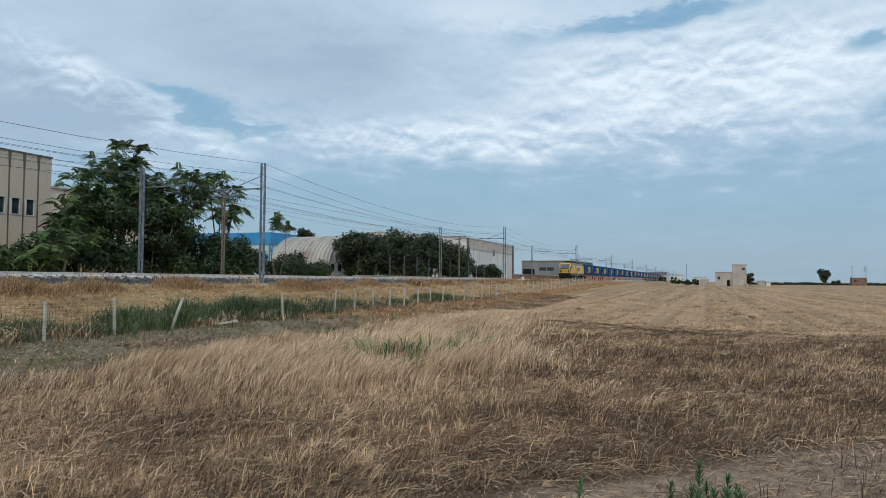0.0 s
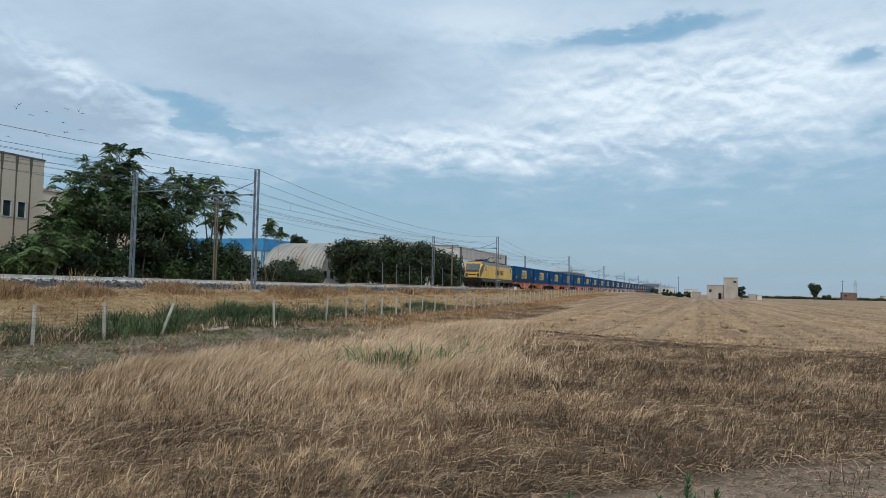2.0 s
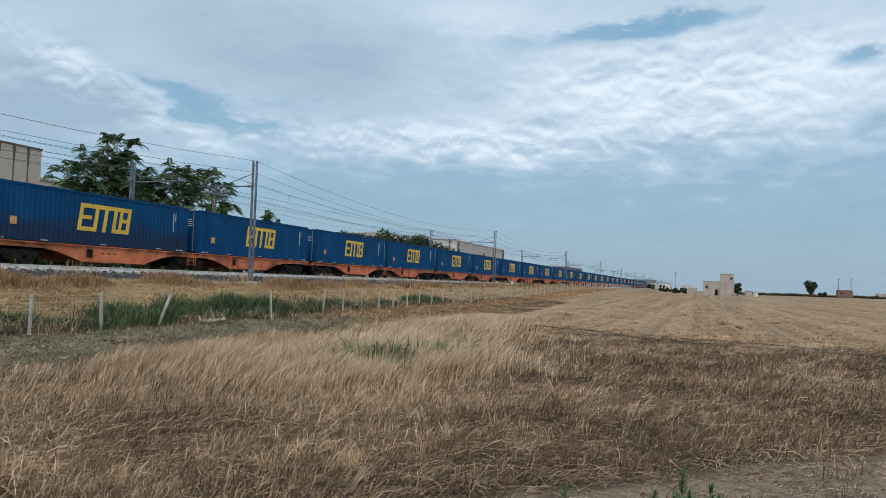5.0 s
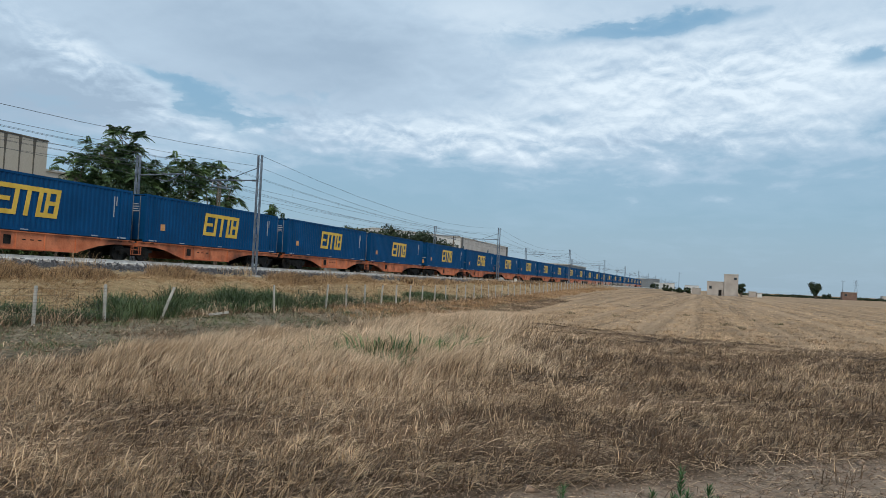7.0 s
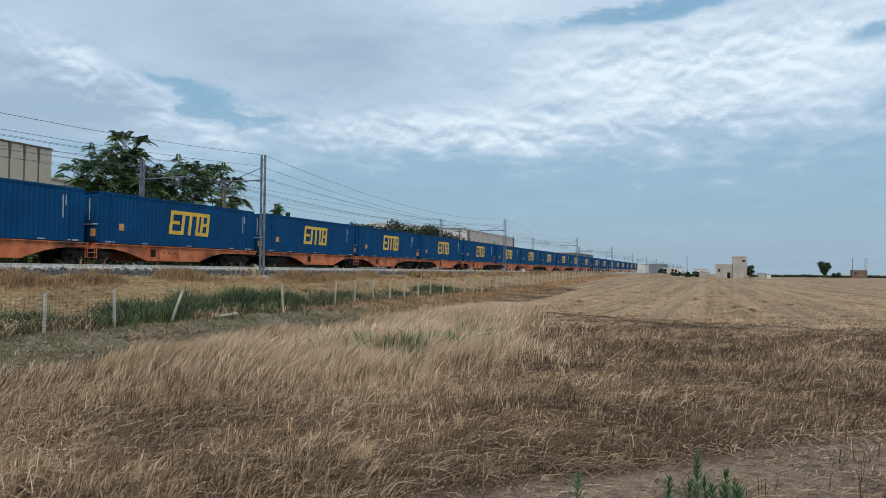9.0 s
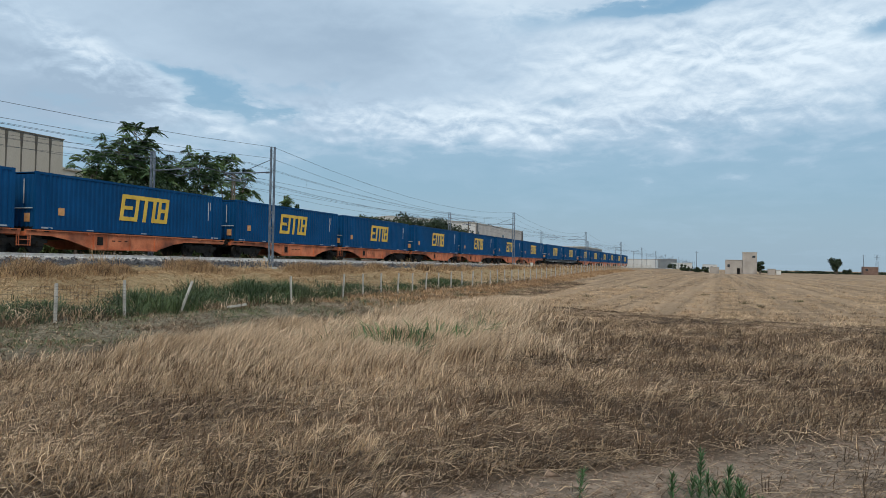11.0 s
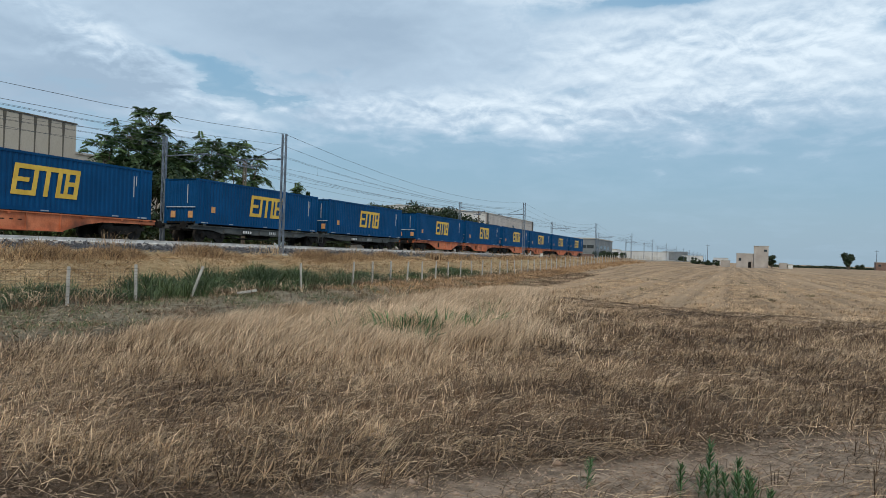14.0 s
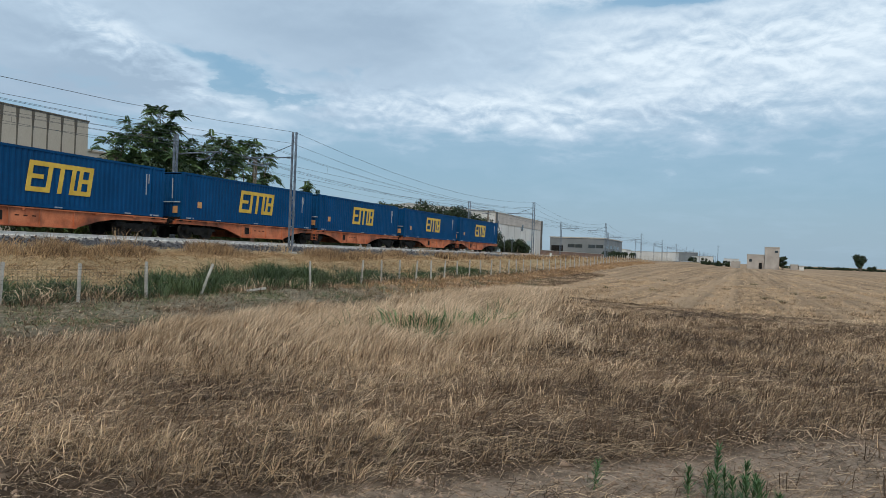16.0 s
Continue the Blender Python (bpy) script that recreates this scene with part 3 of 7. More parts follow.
def container(doors_front):
    c = empty("container")
    L, H, W = C_LEN - 0.24, C_H, SIDE
    for s, nm in ((1, "side_wall"), (-1, "side_wall")):
        part(nm, corrugated(bmesh.new(), s * (W - 0.02), s, 0.16, L - 0.16, 0.17, H - 0.13), M_BLUE, c)
    bm = bmesh.new()
    box(bm, -W + 0.03, W - 0.03, 0.05, L - 0.05, H - 0.06, H - 0.02)
    part("roof", bm, M_BLUE, c)
    bm = bmesh.new()
    box(bm, -W + 0.05, W - 0.05, 0.05, L - 0.05, 0.03, 0.15)
    part("floor", bm, M_DARK, c)
    for s in (-1, 1):
        bm = bmesh.new()
        box(bm, s * (W - 0.06), s * W, 0.08, L - 0.08, H - 0.13, H - 0.01, 0.01)
        part("top_rail", bm, M_BLUE, c)
        bm = bmesh.new()
        box(bm, s * (W - 0.06), s * W, 0.08, L - 0.08, 0.02, 0.17, 0.01)
        part("bottom_rail", bm, M_BLUE, c)
        # corner posts, and the inner posts at the forty-foot lifting points
        for y0, y1 in ((0, 0.16), (0.70, 0.84), (L - 0.84, L - 0.70), (L - 0.16, L)):
            bm = bmesh.new()
            box(bm, s * (W - 0.10), s * (W + 0.004), y0, y1, 0.10, H - 0.08, 0.012)
            part("corner_post", bm, M_BLUE, c)
            for z0, z1 in ((0, 0.12), (H - 0.12, H)):
                bm = bmesh.new()
                box(bm, s * (W - 0.16), s * (W + 0.008), y0, y1 + (0.02 if y0 < L / 2 else 0), z0, z1, 0.012)
                part("corner_casting", bm, M_BLUE, c)
    for y, f, door in ((0.0, -1, doors_front), (L, 1, not doors_front)):
        if door:
            for x0, x1 in ((-W + 0.12, -0.01), (0.01, W - 0.12)):
                bm = bmesh.new()
                box(bm, x0, x1, y - f * 0.10, y - f * 0.03, 0.12, H - 0.12, 0.015)
                d = part("door", bm, M_BLUE, c)
                for k in (0.28, 0.72):
                    bm = bmesh.new()
                    xx = x0 + (x1 - x0) * k
                    rod(bm, (xx, y, 0.1), (xx, y, H - 0.1), 0.028, seg=6)
                    part("locking_bar", bm, M_STEEL, d, "galvanised locking bar")
                bm = bmesh.new()
                for j in range(4):
                    box(bm, x0 + 0.30, x0 + 0.72 - 0.06 * (j % 2), y + f * 0.0, y - f * 0.034, 1.70 + j * 0.13, 1.75 + j * 0.13)
                part("marking", bm, M_MARK, d, "white stencilled marking bars")
        else:
            bm = corrugated(bmesh.new(), 0, 1, -W + 0.1, W - 0.1, 0.12, H - 0.12, 0.30, 0.05)
            bmesh.ops.transform(bm, matrix=pose(0, y - f * 0.02, 0, 0, 0, 90 if f > 0 else -90), verts=bm.verts)
            e = part("end_wall", bm, M_BLUE, c)
            bm = bmesh.new()
            box(bm, 0.45, 0.50, y + f * 0.0, y - f * 0.021, 1.2, 2.35)
            part("marking", bm, M_MARK, e, "white upright marking bar")
            for px in (-0.75, 0.55):
                bm = bmesh.new()
                box(bm, px, px + 0.34, y + f * 0.004, y - f * 0.021, 0.35, 0.75)
                part("plate", bm, M_PLATE, e, "small orange data plate")
            bm = bmesh.new()
            rod(bm, (-1.05, y + f * 0.03, 0.98), (1.1, y + f * 0.03, 0.98), 0.03, seg=8)
            part("end_bar", bm, M_MARK, e, "pale bar across the end")
    # the yellow emblem of slanted bars on both sides
    for s in (1, -1):
        u0, w0, z0, h0, t = 4.98, 3.55, 0.72, 1.40, 0.22
        x0, x1 = s * (W - 0.022), s * (W + 0.002)

        def bar(a, b, c0, c1):
            bm = bmesh.new()
            pts = []
            for u, v in ((a, c0), (b, c0), (b, c1), (a, c1)):
                y = u0 + (u if s > 0 else w0 - u) + (0.14 * v if s > 0 else -0.14 * v)
                pts.append((y, z0 + v))
            slab(bm, pts, x0, x1)
            part("emblem_bar", bm, M_YEL, c, "yellow bar of the slanted emblem")
        bar(0, w0 - 0.1, h0 - t, h0)
        bar(0, 1.22, 0, t)
        bar(0, t, t + 0.001, h0 - t - 0.001)
        bar(1.0, 1.22, t + 0.001, h0 - t - 0.001)
        bar(1.62, 1.84, 0, h0 - t - 0.001)
        bar(2.26, 2.48, t + 0.001, h0 - t - 0.001)
        bar(2.26, w0 - 0.1, 0, t)
        bar(2.68, 2.88, t + 0.001, h0 - t - 0.001)
        bar(3.23, w0 - 0.1, t + 0.001, h0 - t - 0.001)
        bar(t + 0.001, 0.8, 0.60, 0.80)
        bar(2.881, 3.229, 0.60, 0.80)
        bm = bmesh.new()
        f = (lambda y: y) if s > 0 else (lambda y: L - y)
        box(bm, x0, x1, f(11.97), f(12.02), 1.15, 2.25)
        box(bm, x0, x1, f(12.14), f(12.18), 1.75, 2.25)
        part("marking", bm, M_MARK, c, "white upright marking bars")
        bm = bmesh.new()
        box(bm, x0, s * (W + 0.006), f(1.25), f(1.58), 0.72, 1.08)
        part("plate", bm, M_PLATE, c, "small orange data plate")
        bm = bmesh.new()
        for yy in (0.34, 12.30):
            box(bm, x0, s * (W + 0.007), f(yy), f(yy + 0.62), 0.05, 0.12)
        for yy in (2.9, 6.5, 10.6):
            box(bm, x0, s * (W + 0.006), f(yy), f(yy + 0.42), 0.06, 0.11)
        part("marking", bm, M_MARK, c, "pale worn marking bars on the bottom rail")
    return c


def bogie(parent, y, half=0.9, rims=False, R=0.46):
    """A two-axle bogie about y, with four wheels, under a wagon or a locomotive."""
    b = empty("bogie")
    b.parent = parent
    b.location = (0, y, 0)
    for s in (-1, 1):
        bm = bmesh.new()
        prism(bm, [(-1.35, 0.52), (-1.35, 0.66), (-0.5, 0.72), (0.5, 0.72), (1.35, 0.66), (1.35, 0.52), (0.55, 0.45), (0.42, 0.28), (-0.42, 0.28), (-0.55, 0.45)], "x", s * (0.50 if rims else 0.98), s * (0.60 if rims else 1.08))
        part("side_frame", bm, M_DARK, b)
        for dy in (-half, half):
            bm = bmesh.new()
            box(bm, s * (0.84 if rims else 1.0), s * (1.0 if rims else 1.16), dy - 0.15, dy + 0.15, R - 0.15, R + 0.15, 0.03)
            part("axle_box", bm, M_DARK, b)
            bm = bmesh.new()
            bmesh.ops.create_cone(bm, cap_ends=True, segments=28, radius1=R, radius2=R, depth=0.12, matrix=pose(s * 0.78, dy, R, 0, 90, 0))
            bmesh.ops.create_cone(bm, cap_ends=True, segments=28, radius1=R, radius2=R, depth=0.03, matrix=pose(s * 0.70, dy, R, 0, 90, 0))
            part("wheel", bm, M_WHEEL, b)
            if rims:
                bm = bmesh.new()
                prof = ((0.842, R - 0.075), (0.862, R - 0.075), (0.862, R - 0.01), (0.842, R - 0.01))
                ring = [[bm.verts.new((s * px, dy + r * math.cos(i * math.tau / 28), R + r * math.sin(i * math.tau / 28))) for px, r in prof] for i in range(28)]
                for i in range(28):
                    p, q = ring[i], ring[(i + 1) % 28]
                    for j in range(4):
                        bm.faces.new((p[j], p[(j + 1) % 4], q[(j + 1) % 4], q[j]))
                bmesh.ops.recalc_face_normals(bm, faces=bm.faces)
                part("rim", bm, M_WRIM, b, "white-painted wheel rim")
    bm = bmesh.new()
    box(bm, -0.98, 0.98, -0.2, 0.2, 0.45, 0.75, 0.04)
    part("bolster", bm, M_DARK, b)
    return b


def wagon(paint, deep):
    """An articulated container wagon of two halves on three bogies; the origin is on the rail under its first container's front."""
    w = empty("container_wagon")
    for h, y0 in enumerate((0.0, 14.3)):
        y1 = y0 + C_LEN
        a, b = y0 - 0.30, y1 + 0.22
        for s in (-1, 1):
            bm = bmesh.new()
            if deep:
                low = 0.30
                d0, d1 = (y0 + 5.5, y0 + 9.95) if h == 0 else (y0 + 3.4, y0 + 7.85)
                o = [(a, 1.10), (a, 0.86), (d0 - 2.3, 0.84), (d0 - 1.4, 0.70), (d0, low), (d1, low), (d1 + 1.3, 0.68), (d1 + 2.3, 0.84), (b, 0.88), (b, 1.10)]
            else:
                o = [(a, 1.02), (a, 0.80), (y0 + 1.6, 0.78), (y0 + 2.4, 0.62), (y1 - 2.4, 0.62), (y1 - 1.6, 0.78), (b, 0.80), (b, 1.02)]
            prism(bm, o, "x", s * 1.12, s * 1.19)
            part("side_beam", bm, paint, w)
            bm = bmesh.new()
            box(bm, s * 1.10, s * 1.27, a, b, 1.06 if deep else 0.98, 1.12 if deep else 1.03, 0.01)
            part("top_flange", bm, paint, w)
            if deep:
                bm = bmesh.new()
                box(bm, s * 1.10, s * 1.26, d0, d1, low - 0.03, low + 0.02)
                part("bottom_flange", bm, paint, w)
                for yy in (d0 + 0.12, d0 + 0.95, d0 + 2.5, d1 - 0.15):
                    bm = bmesh.new()
                    box(bm, s * 1.19, s * 1.24, yy, yy + 0.05, low + 0.02, 1.06)
                    part("stiffener", bm, paint, w)
                # dark plate on the beam's face, drawn for the shade in a recess
                bm = bmesh.new()
                box(bm, s * 1.192, s * 1.205, d0 + 0.35, d0 + 0.72, 0.50, 0.92)
                part("pocket", bm, M_DARK, w, "dark plate on the side beam, painting a recess's shade")
                for q in range(3):
                    bm = bmesh.new()
                    box(bm, s * 1.192, s * 1.197, d0 + 1.3 + 0.42 * q, d0 + 1.5 + 0.42 * q, 0.72, 0.77)
                    part("marking", bm, M_DARK, w, "dark worn marking bars")
            else:
                for q, yy in enumerate((2.6, 4.4, 6.2, 8.3, 10.2)):
                    bm = bmesh.new()
                    box(bm, s * 1.192, s * 1.26, y0 + yy, y0 + yy + (1.0 if q % 2 else 0.6), 0.66, 0.90, 0.02)
                    part("equipment_box", bm, M_GREYW, w)
                for q in range(4):
                    bm = bmesh.new()
                    box(bm, s * 1.262, s * 1.266, y0 + 4.45 + q * 0.24, y0 + 4.6 + q * 0.24, 0.70, 0.86)
                    part("marking", bm, M_WHITE, w, "white marking bar")
                    bm = bmesh.new()
                    box(bm, s * 1.192, s * 1.197, y0 + 7.4 + q * 0.2, y0 + 7.5 + q * 0.2, 0.72, 0.92)
                    part("marking", bm, M_WHITE, w, "white marking bar")
                bm = bmesh.new()
                prism(bm, [(y0 + 2.4, 0.62), (y0 + 4.0, 0.34), (y1 - 4.0, 0.34), (y1 - 2.4, 0.62), (y1 - 2.6, 0.62), (y1 - 4.1, 0.40), (y0 + 4.1, 0.40), (y0 + 2.6, 0.62)], "x", s * 1.05, s * 1.10)
                part("truss_rod", bm, M_DARK, w)
            # twist-lock feet and small rope hooks along the flange
            for yy in (0.1, 0.78, 12.7, 13.4):
                bm = bmesh.new()
                box(bm, s * 1.12, s * 1.262, y0 + yy - 0.12, y0 + yy + 0.12, 1.02, DECK - 0.001, 0.01)
                part("spigot", bm, M_DARK if deep else paint, w)
            for yy in (2.2, 3.1, 5.0, 8.9, 11.3):
                bm = bmesh.new()
                box(bm, s * 1.25, s * 1.30, y0 + yy, y0 + yy + 0.12, 0.98, 1.07, 0.01)
                part("hook", bm, paint, w)
        bm = bmesh.new()
        box(bm, -0.35, 0.35, a, b, 0.72, 1.05)
        part("centre_sill", bm, M_DARK, w)
        for yy in (a + 0.05, y0 + 5.6, y1 - 5.7, b - 0.15):
            bm = bmesh.new()
            box(bm, -1.12, 1.12, yy, yy + 0.12, 0.82, 1.02)
            part("cross_member", bm, paint, w)
        bm = bmesh.new()
        rod(bm, (0.5, y0 + 6, 0.62), (0.5, y0 + 8.2, 0.62), 0.2, seg=12)
        part("air_tank", bm, M_DARK, w)
    bm = bmesh.new()
    for x in (1.12, 1.26):
        box(bm, x, x + 0.03, 13.58, 13.61, 0.35, 0.9)
        box(bm, x, x + 0.03, 14.16, 14.19, 0.35, 0.9)
    for z in (0.37, 0.62):
        box(bm, 1.12, 1.30, 13.58, 14.19, z, z + 0.03)
    part("step", bm, paint, w)
    for y, f in ((-0.30, -1), (14.3 + C_LEN + 0.22, 1)):
        for s in (-1, 1):
            bm = bmesh.new()
            rod(bm, (s * 0.88, y, 1.0), (s * 0.88, y + f * 0.30, 1.0), 0.10, seg=12)
            rod(bm, (s * 0.88, y + f * 0.30, 1.0), (s * 0.88, y + f * 0.33, 1.0), 0.23, seg=14)
            part("buffer", bm, M_DARK, w)
        bm = bmesh.new()
        rod(bm, (0, y, 0.95), (0, y + f * 0.42, 0.85), 0.06)
        part("coupling", bm, M_DARK, w)
    for y in (1.75, 13.9, 14.3 + C_LEN - 1.75):
        bogie(w, y)
    return w


def train():
    orange = wagon(M_ORANGE, True)
    grey = wagon(M_GREYW, False)
    boxes = (container(True), container(False))
    starts = [(i * WAGON, orange) for i in range(10)] + [(292.2, grey)] + [(324.1 + i * WAGON, orange) for i in range(3)]
    used = set()
    done = 0
    first = boxes[0]
    for s, proto in starts:
        w = proto if proto not in used else copy_thing(proto, pose(0, 0, 0))
        used.add(proto)
        if proto is grey:
            tagged(w, "dark grey articulated container wagon with white markings", "freight wagon", "wagons of the train")
        else:
            tagged(w, "orange articulated container wagon with fish-belly side beams", "freight wagon", "wagons of the train")
        MOVERS.append((w, s, 0.0))
        for k in range(2):
            p = boxes[0 if done < 8 else 1]
            done += 1
            c = p if p not in used else copy_thing(p, pose(0, 0, 0))
            used.add(p)
            tagged(c, "blue corrugated 45-foot container with a yellow emblem", "container", "containers on the train")
            MOVERS.append((c, s + 0.12 + k * 14.3 + (0.7 if proto is grey and k else 0.0), DECK))
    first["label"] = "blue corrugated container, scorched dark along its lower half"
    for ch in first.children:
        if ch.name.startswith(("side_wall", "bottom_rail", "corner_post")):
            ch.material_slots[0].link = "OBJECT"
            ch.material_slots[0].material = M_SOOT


train()


def locomotive():
    """A four-axle electric locomotive; its origin is on the rail under its rear end, the front looks to -y."""
    lo = empty("locomotive")
    L = 17.65
    # stations: y, half width, height of the shoulder, height of the roof, half width of the roof
    st = [(0.00, 1.08, 2.40, 2.44, 0.95), (-0.30, 1.22, 2.95, 3.00, 0.98), (-0.62, 1.34, 3.28, 3.62, 1.02), (-1.1, 1.46, 3.28, 3.80, 1.10), (-2.2, 1.46, 3.28, 3.74, 1.12),
          (-15.2, 1.46, 3.28, 3.74, 1.12), (-16.2, 1.46, 3.28, 3.86, 1.10), (-16.95, 1.34, 3.28, 3.66, 1.02), (-17.3, 1.22, 2.95, 3.00, 0.98), (-L, 1.08, 2.40, 2.44, 0.95)]

    def half(y):
        ys = [-s[0] for s in st]
        return float(np.interp(-y, ys, [s[1] for s in st]))

    bm = bmesh.new()
    rings = []
    for y, w, zs, zr, wr in st:
        rings.append([bm.verts.new(p) for p in ((w, y, 1.42), (w, y, zs), (wr, y, zr), (-wr, y, zr), (-w, y, zs), (-w, y, 1.42))])
    for a, b in zip(rings, rings[1:]):
        for i in range(6):
            bm.faces.new((a[i], a[(i + 1) % 6], b[(i + 1) % 6], b[i]))
    bm.faces.new(rings[0])
    bm.faces.new(rings[-1][::-1])
    bmesh.ops.recalc_face_normals(bm, faces=bm.faces)
    for fc in bm.faces:
        c = fc.calc_center_median()
        if c.z > 3.35 and -16.6 < c.y < -1.0:
            fc.material_index = 1
        elif c.z < 1.5:
            fc.material_index = 2
    part("body", bm, (M_LYEL, M_LGREY, M_DARK), lo)
    # skirt and underframe
    bm = bmesh.new()
    prism(bm, [(-0.05, 0.98), (-0.05, 1.415), (-17.35, 1.415), (-17.35, 0.98), (-16.3, 0.92), (-11.8, 0.92), (-11.6, 0.86), (-7.2, 0.86), (-7.0, 0.92), (-1.4, 0.92)], "x", -1.43, 1.43)
    part("skirt", bm, M_SKIRT, lo, "dark grimy skirt under the body")
    for y0, y1, z0 in ((-11.3, -9.8, 0.35), (-9.6, -7.7, 0.30)):
        bm = bmesh.new()
        box(bm, -1.25, 1.25, y0, y1, z0, 0.86, 0.05)
        part("equipment_box", bm, M_DARK, lo)
    for y0, s in ((-L, -1), (0.0, 1)):
        bm = bmesh.new()
        prism(bm, [(y0 - s * 0.55, 0.30), (y0 + s * 0.02, 0.30), (y0 + s * 0.10, 1.0), (y0 + s * 0.06, 1.415), (y0 - s * 0.4, 1.415)], "x", -1.16, 1.16)
        part("apron", bm, M_DARK, lo, "black buffer beam and snow plough")
        for x in (-0.875, 0.875):
            bm = bmesh.new()
            rod(bm, (x, y0, 1.05), (x, y0 + s * 0.45, 1.05), 0.12, seg=14)
            box(bm, x - 0.3, x + 0.3, y0 + s * 0.45, y0 + s * 0.52, 0.88, 1.22, 0.03)
            part("buffer", bm, M_DARK, lo)
        # windscreen, its bar, lamps and wipers on the raked front
        for x0, x1 in ((-0.90, -0.04), (0.04, 0.90)):
            bm = bmesh.new()
            pts = [(y0 - s * 0.035, 2.50), (y0 - s * 0.60, 3.42), (y0 - s * 0.575, 3.45), (y0 - s * 0.0, 2.52)]
            prism(bm, pts, "x", x0, x1)
            part("windscreen", bm, M_SCREEN, lo, "grey windscreen pane with reflected sky in its colour")
        bm = bmesh.new()
        for x0, x1 in ((-1.03, -0.90), (0.90, 1.03), (-0.04, 0.04)):
            prism(bm, [(y0 - s * 0.02, 2.45), (y0 - s * 0.64, 3.50), (y0 - s * 0.60, 3.52), (y0 + s * 0.01, 2.47)], "x", x0, x1)
        prism(bm, [(y0 + s * 0.012, 2.28), (y0 + s * 0.012, 2.42), (y0 - s * 0.03, 2.50), (y0 - s * 0.05, 2.28)], "x", -1.0, 1.0)
        part("windscreen_frame", bm, M_LGREY, lo, "grey windscreen frame")
        for x in (-0.83, 0.83):
            bm = bmesh.new()
            box(bm, x - 0.20, x + 0.25, y0 + s * 0.012, y0 - s * 0.10, 1.54, 2.16, 0.05)
            part("lamp_panel", bm, M_LGREY, lo, "grey panel round the headlamps")
            bm = bmesh.new()
            box(bm, x - 0.17, x + 0.17, y0 + s * 0.02, y0 - s * 0.05, 1.68, 1.98, 0.04)
            hl = part("headlight", bm, M_GLASSD, lo, "dark headlamp cluster")
            bm = bmesh.new()
            rod(bm, (x, y0, 1.88), (x, y0 + s * 0.03, 1.88), 0.06, seg=12)
            part("lens", bm, M_SCREEN, hl, "clear round lens")
        bm = bmesh.new()
        box(bm, -0.55, 0.55, y0 + s * 0.006, y0 - s * 0.01, 1.82, 1.98)
        part("lettering", bm, M_LDARK, lo, "dark plain bar on the front")
        bm = bmesh.new()
        box(bm, -1.06, 1.06, y0 + s * 0.008, y0 - s * 0.02, 1.43, 1.53)
        part("front_trim", bm, M_LGREY, lo, "grey trim band")
        bm = bmesh.new()
        for x in (-0.5, 0.5):
            rod(bm, (x, y0 + s * 0.03, 2.42), (x + 0.4, y0 - s * 0.18, 2.84), 0.012, seg=5)
        box(bm, -0.75, 0.75, y0 + s * 0.025, y0 - s * 0.02, 2.36, 2.41)
        part("wiper", bm, M_DARK, lo)
        bm = bmesh.new()
        rod(bm, (0, y0, 1.0), (0, y0 + s * 0.35, 0.95), 0.07)
        part("coupling", bm, M_DARK, lo)
    # grey slanted bands, windows, doors and lettering on both sides
    for s in (1, -1):
        def on_side(pts, d0=-0.02, d1=0.006):
            bm2 = bmesh.new()
            a = [bm2.verts.new((s * (half(y) + d0), y, z)) for y, z in pts]
            b = [bm2.verts.new((s * (half(y) + d1), y, z)) for y, z in pts]
            bm2.faces.new(a)
            bm2.faces.new(b)
            for i in range(len(a)):
                bm2.faces.new((a[i], b[i], b[(i + 1) % len(a)], a[(i + 1) % len(a)]))
            bmesh.ops.recalc_face_normals(bm2, faces=bm2.faces)
            return bm2
        for y0, d in ((-L, 1), (0.0, -1)):
            bm = bmesh.new()
            grid = []
            for i in range(13):
                z = 1.43 + (3.265 - 1.43) * i / 12
                f0 = 0.05 if z < 2.35 else float(np.interp(z, [2.35, 2.95, 3.265], [0.05, 0.36, 0.66]))
                r0 = float(np.interp(z, [1.43, 1.7, 2.1, 3.265], [0.12, 0.34, 0.55, 1.36]))
                row = []
                for j in range(9):
                    y = y0 + d * (f0 + (r0 - f0) * j / 8)
                    row.append(bm.verts.new((s * (half(y) + 0.012), y, z)))
                grid.append(row)
            for r0, r1 in zip(grid, grid[1:]):
                for j in range(8):
                    bm.faces.new((r0[j], r0[j + 1], r1[j + 1], r1[j]))
            bmesh.ops.recalc_face_normals(bm, faces=bm.faces)
            bmesh.ops.solidify(bm, geom=bm.faces[:], thickness=0.01)
            part("cab_band", bm, M_LGREY, lo, "slanted grey band beside the cab")
            part("cab_window", on_side([(y0 + d * 1.52, 2.52), (y0 + d * 1.98, 2.50), (y0 + d * 2.05, 2.58), (y0 + d * 2.06, 3.06), (y0 + d * 2.0, 3.13), (y0 + d * 1.80, 3.13), (y0 + d * 1.68, 3.06), (y0 + d * 1.48, 2.62)], -0.02, 0.010), M_GLASSD, lo, "dark cab side window")
            for q in (2.22, 3.0):
                part("door_joint", on_side([(y0 + d * q, 1.45), (y0 + d * (q + 0.035), 1.45), (y0 + d * (q + 0.035), 3.22), (y0 + d * q, 3.22)]), M_LDARK, lo)
            part("grab_rail", on_side([(y0 + d * 2.3, 1.6), (y0 + d * 2.34, 1.6), (y0 + d * 2.34, 2.7), (y0 + d * 2.3, 2.7)], 0.01, 0.04), M_STEEL, lo)
        part("side_joint", on_side([(-14.0, 1.52), (-14.0, 1.545), (-3.2, 1.545), (-3.2, 1.52)], -0.02, 0.003), M_LDARK, lo)
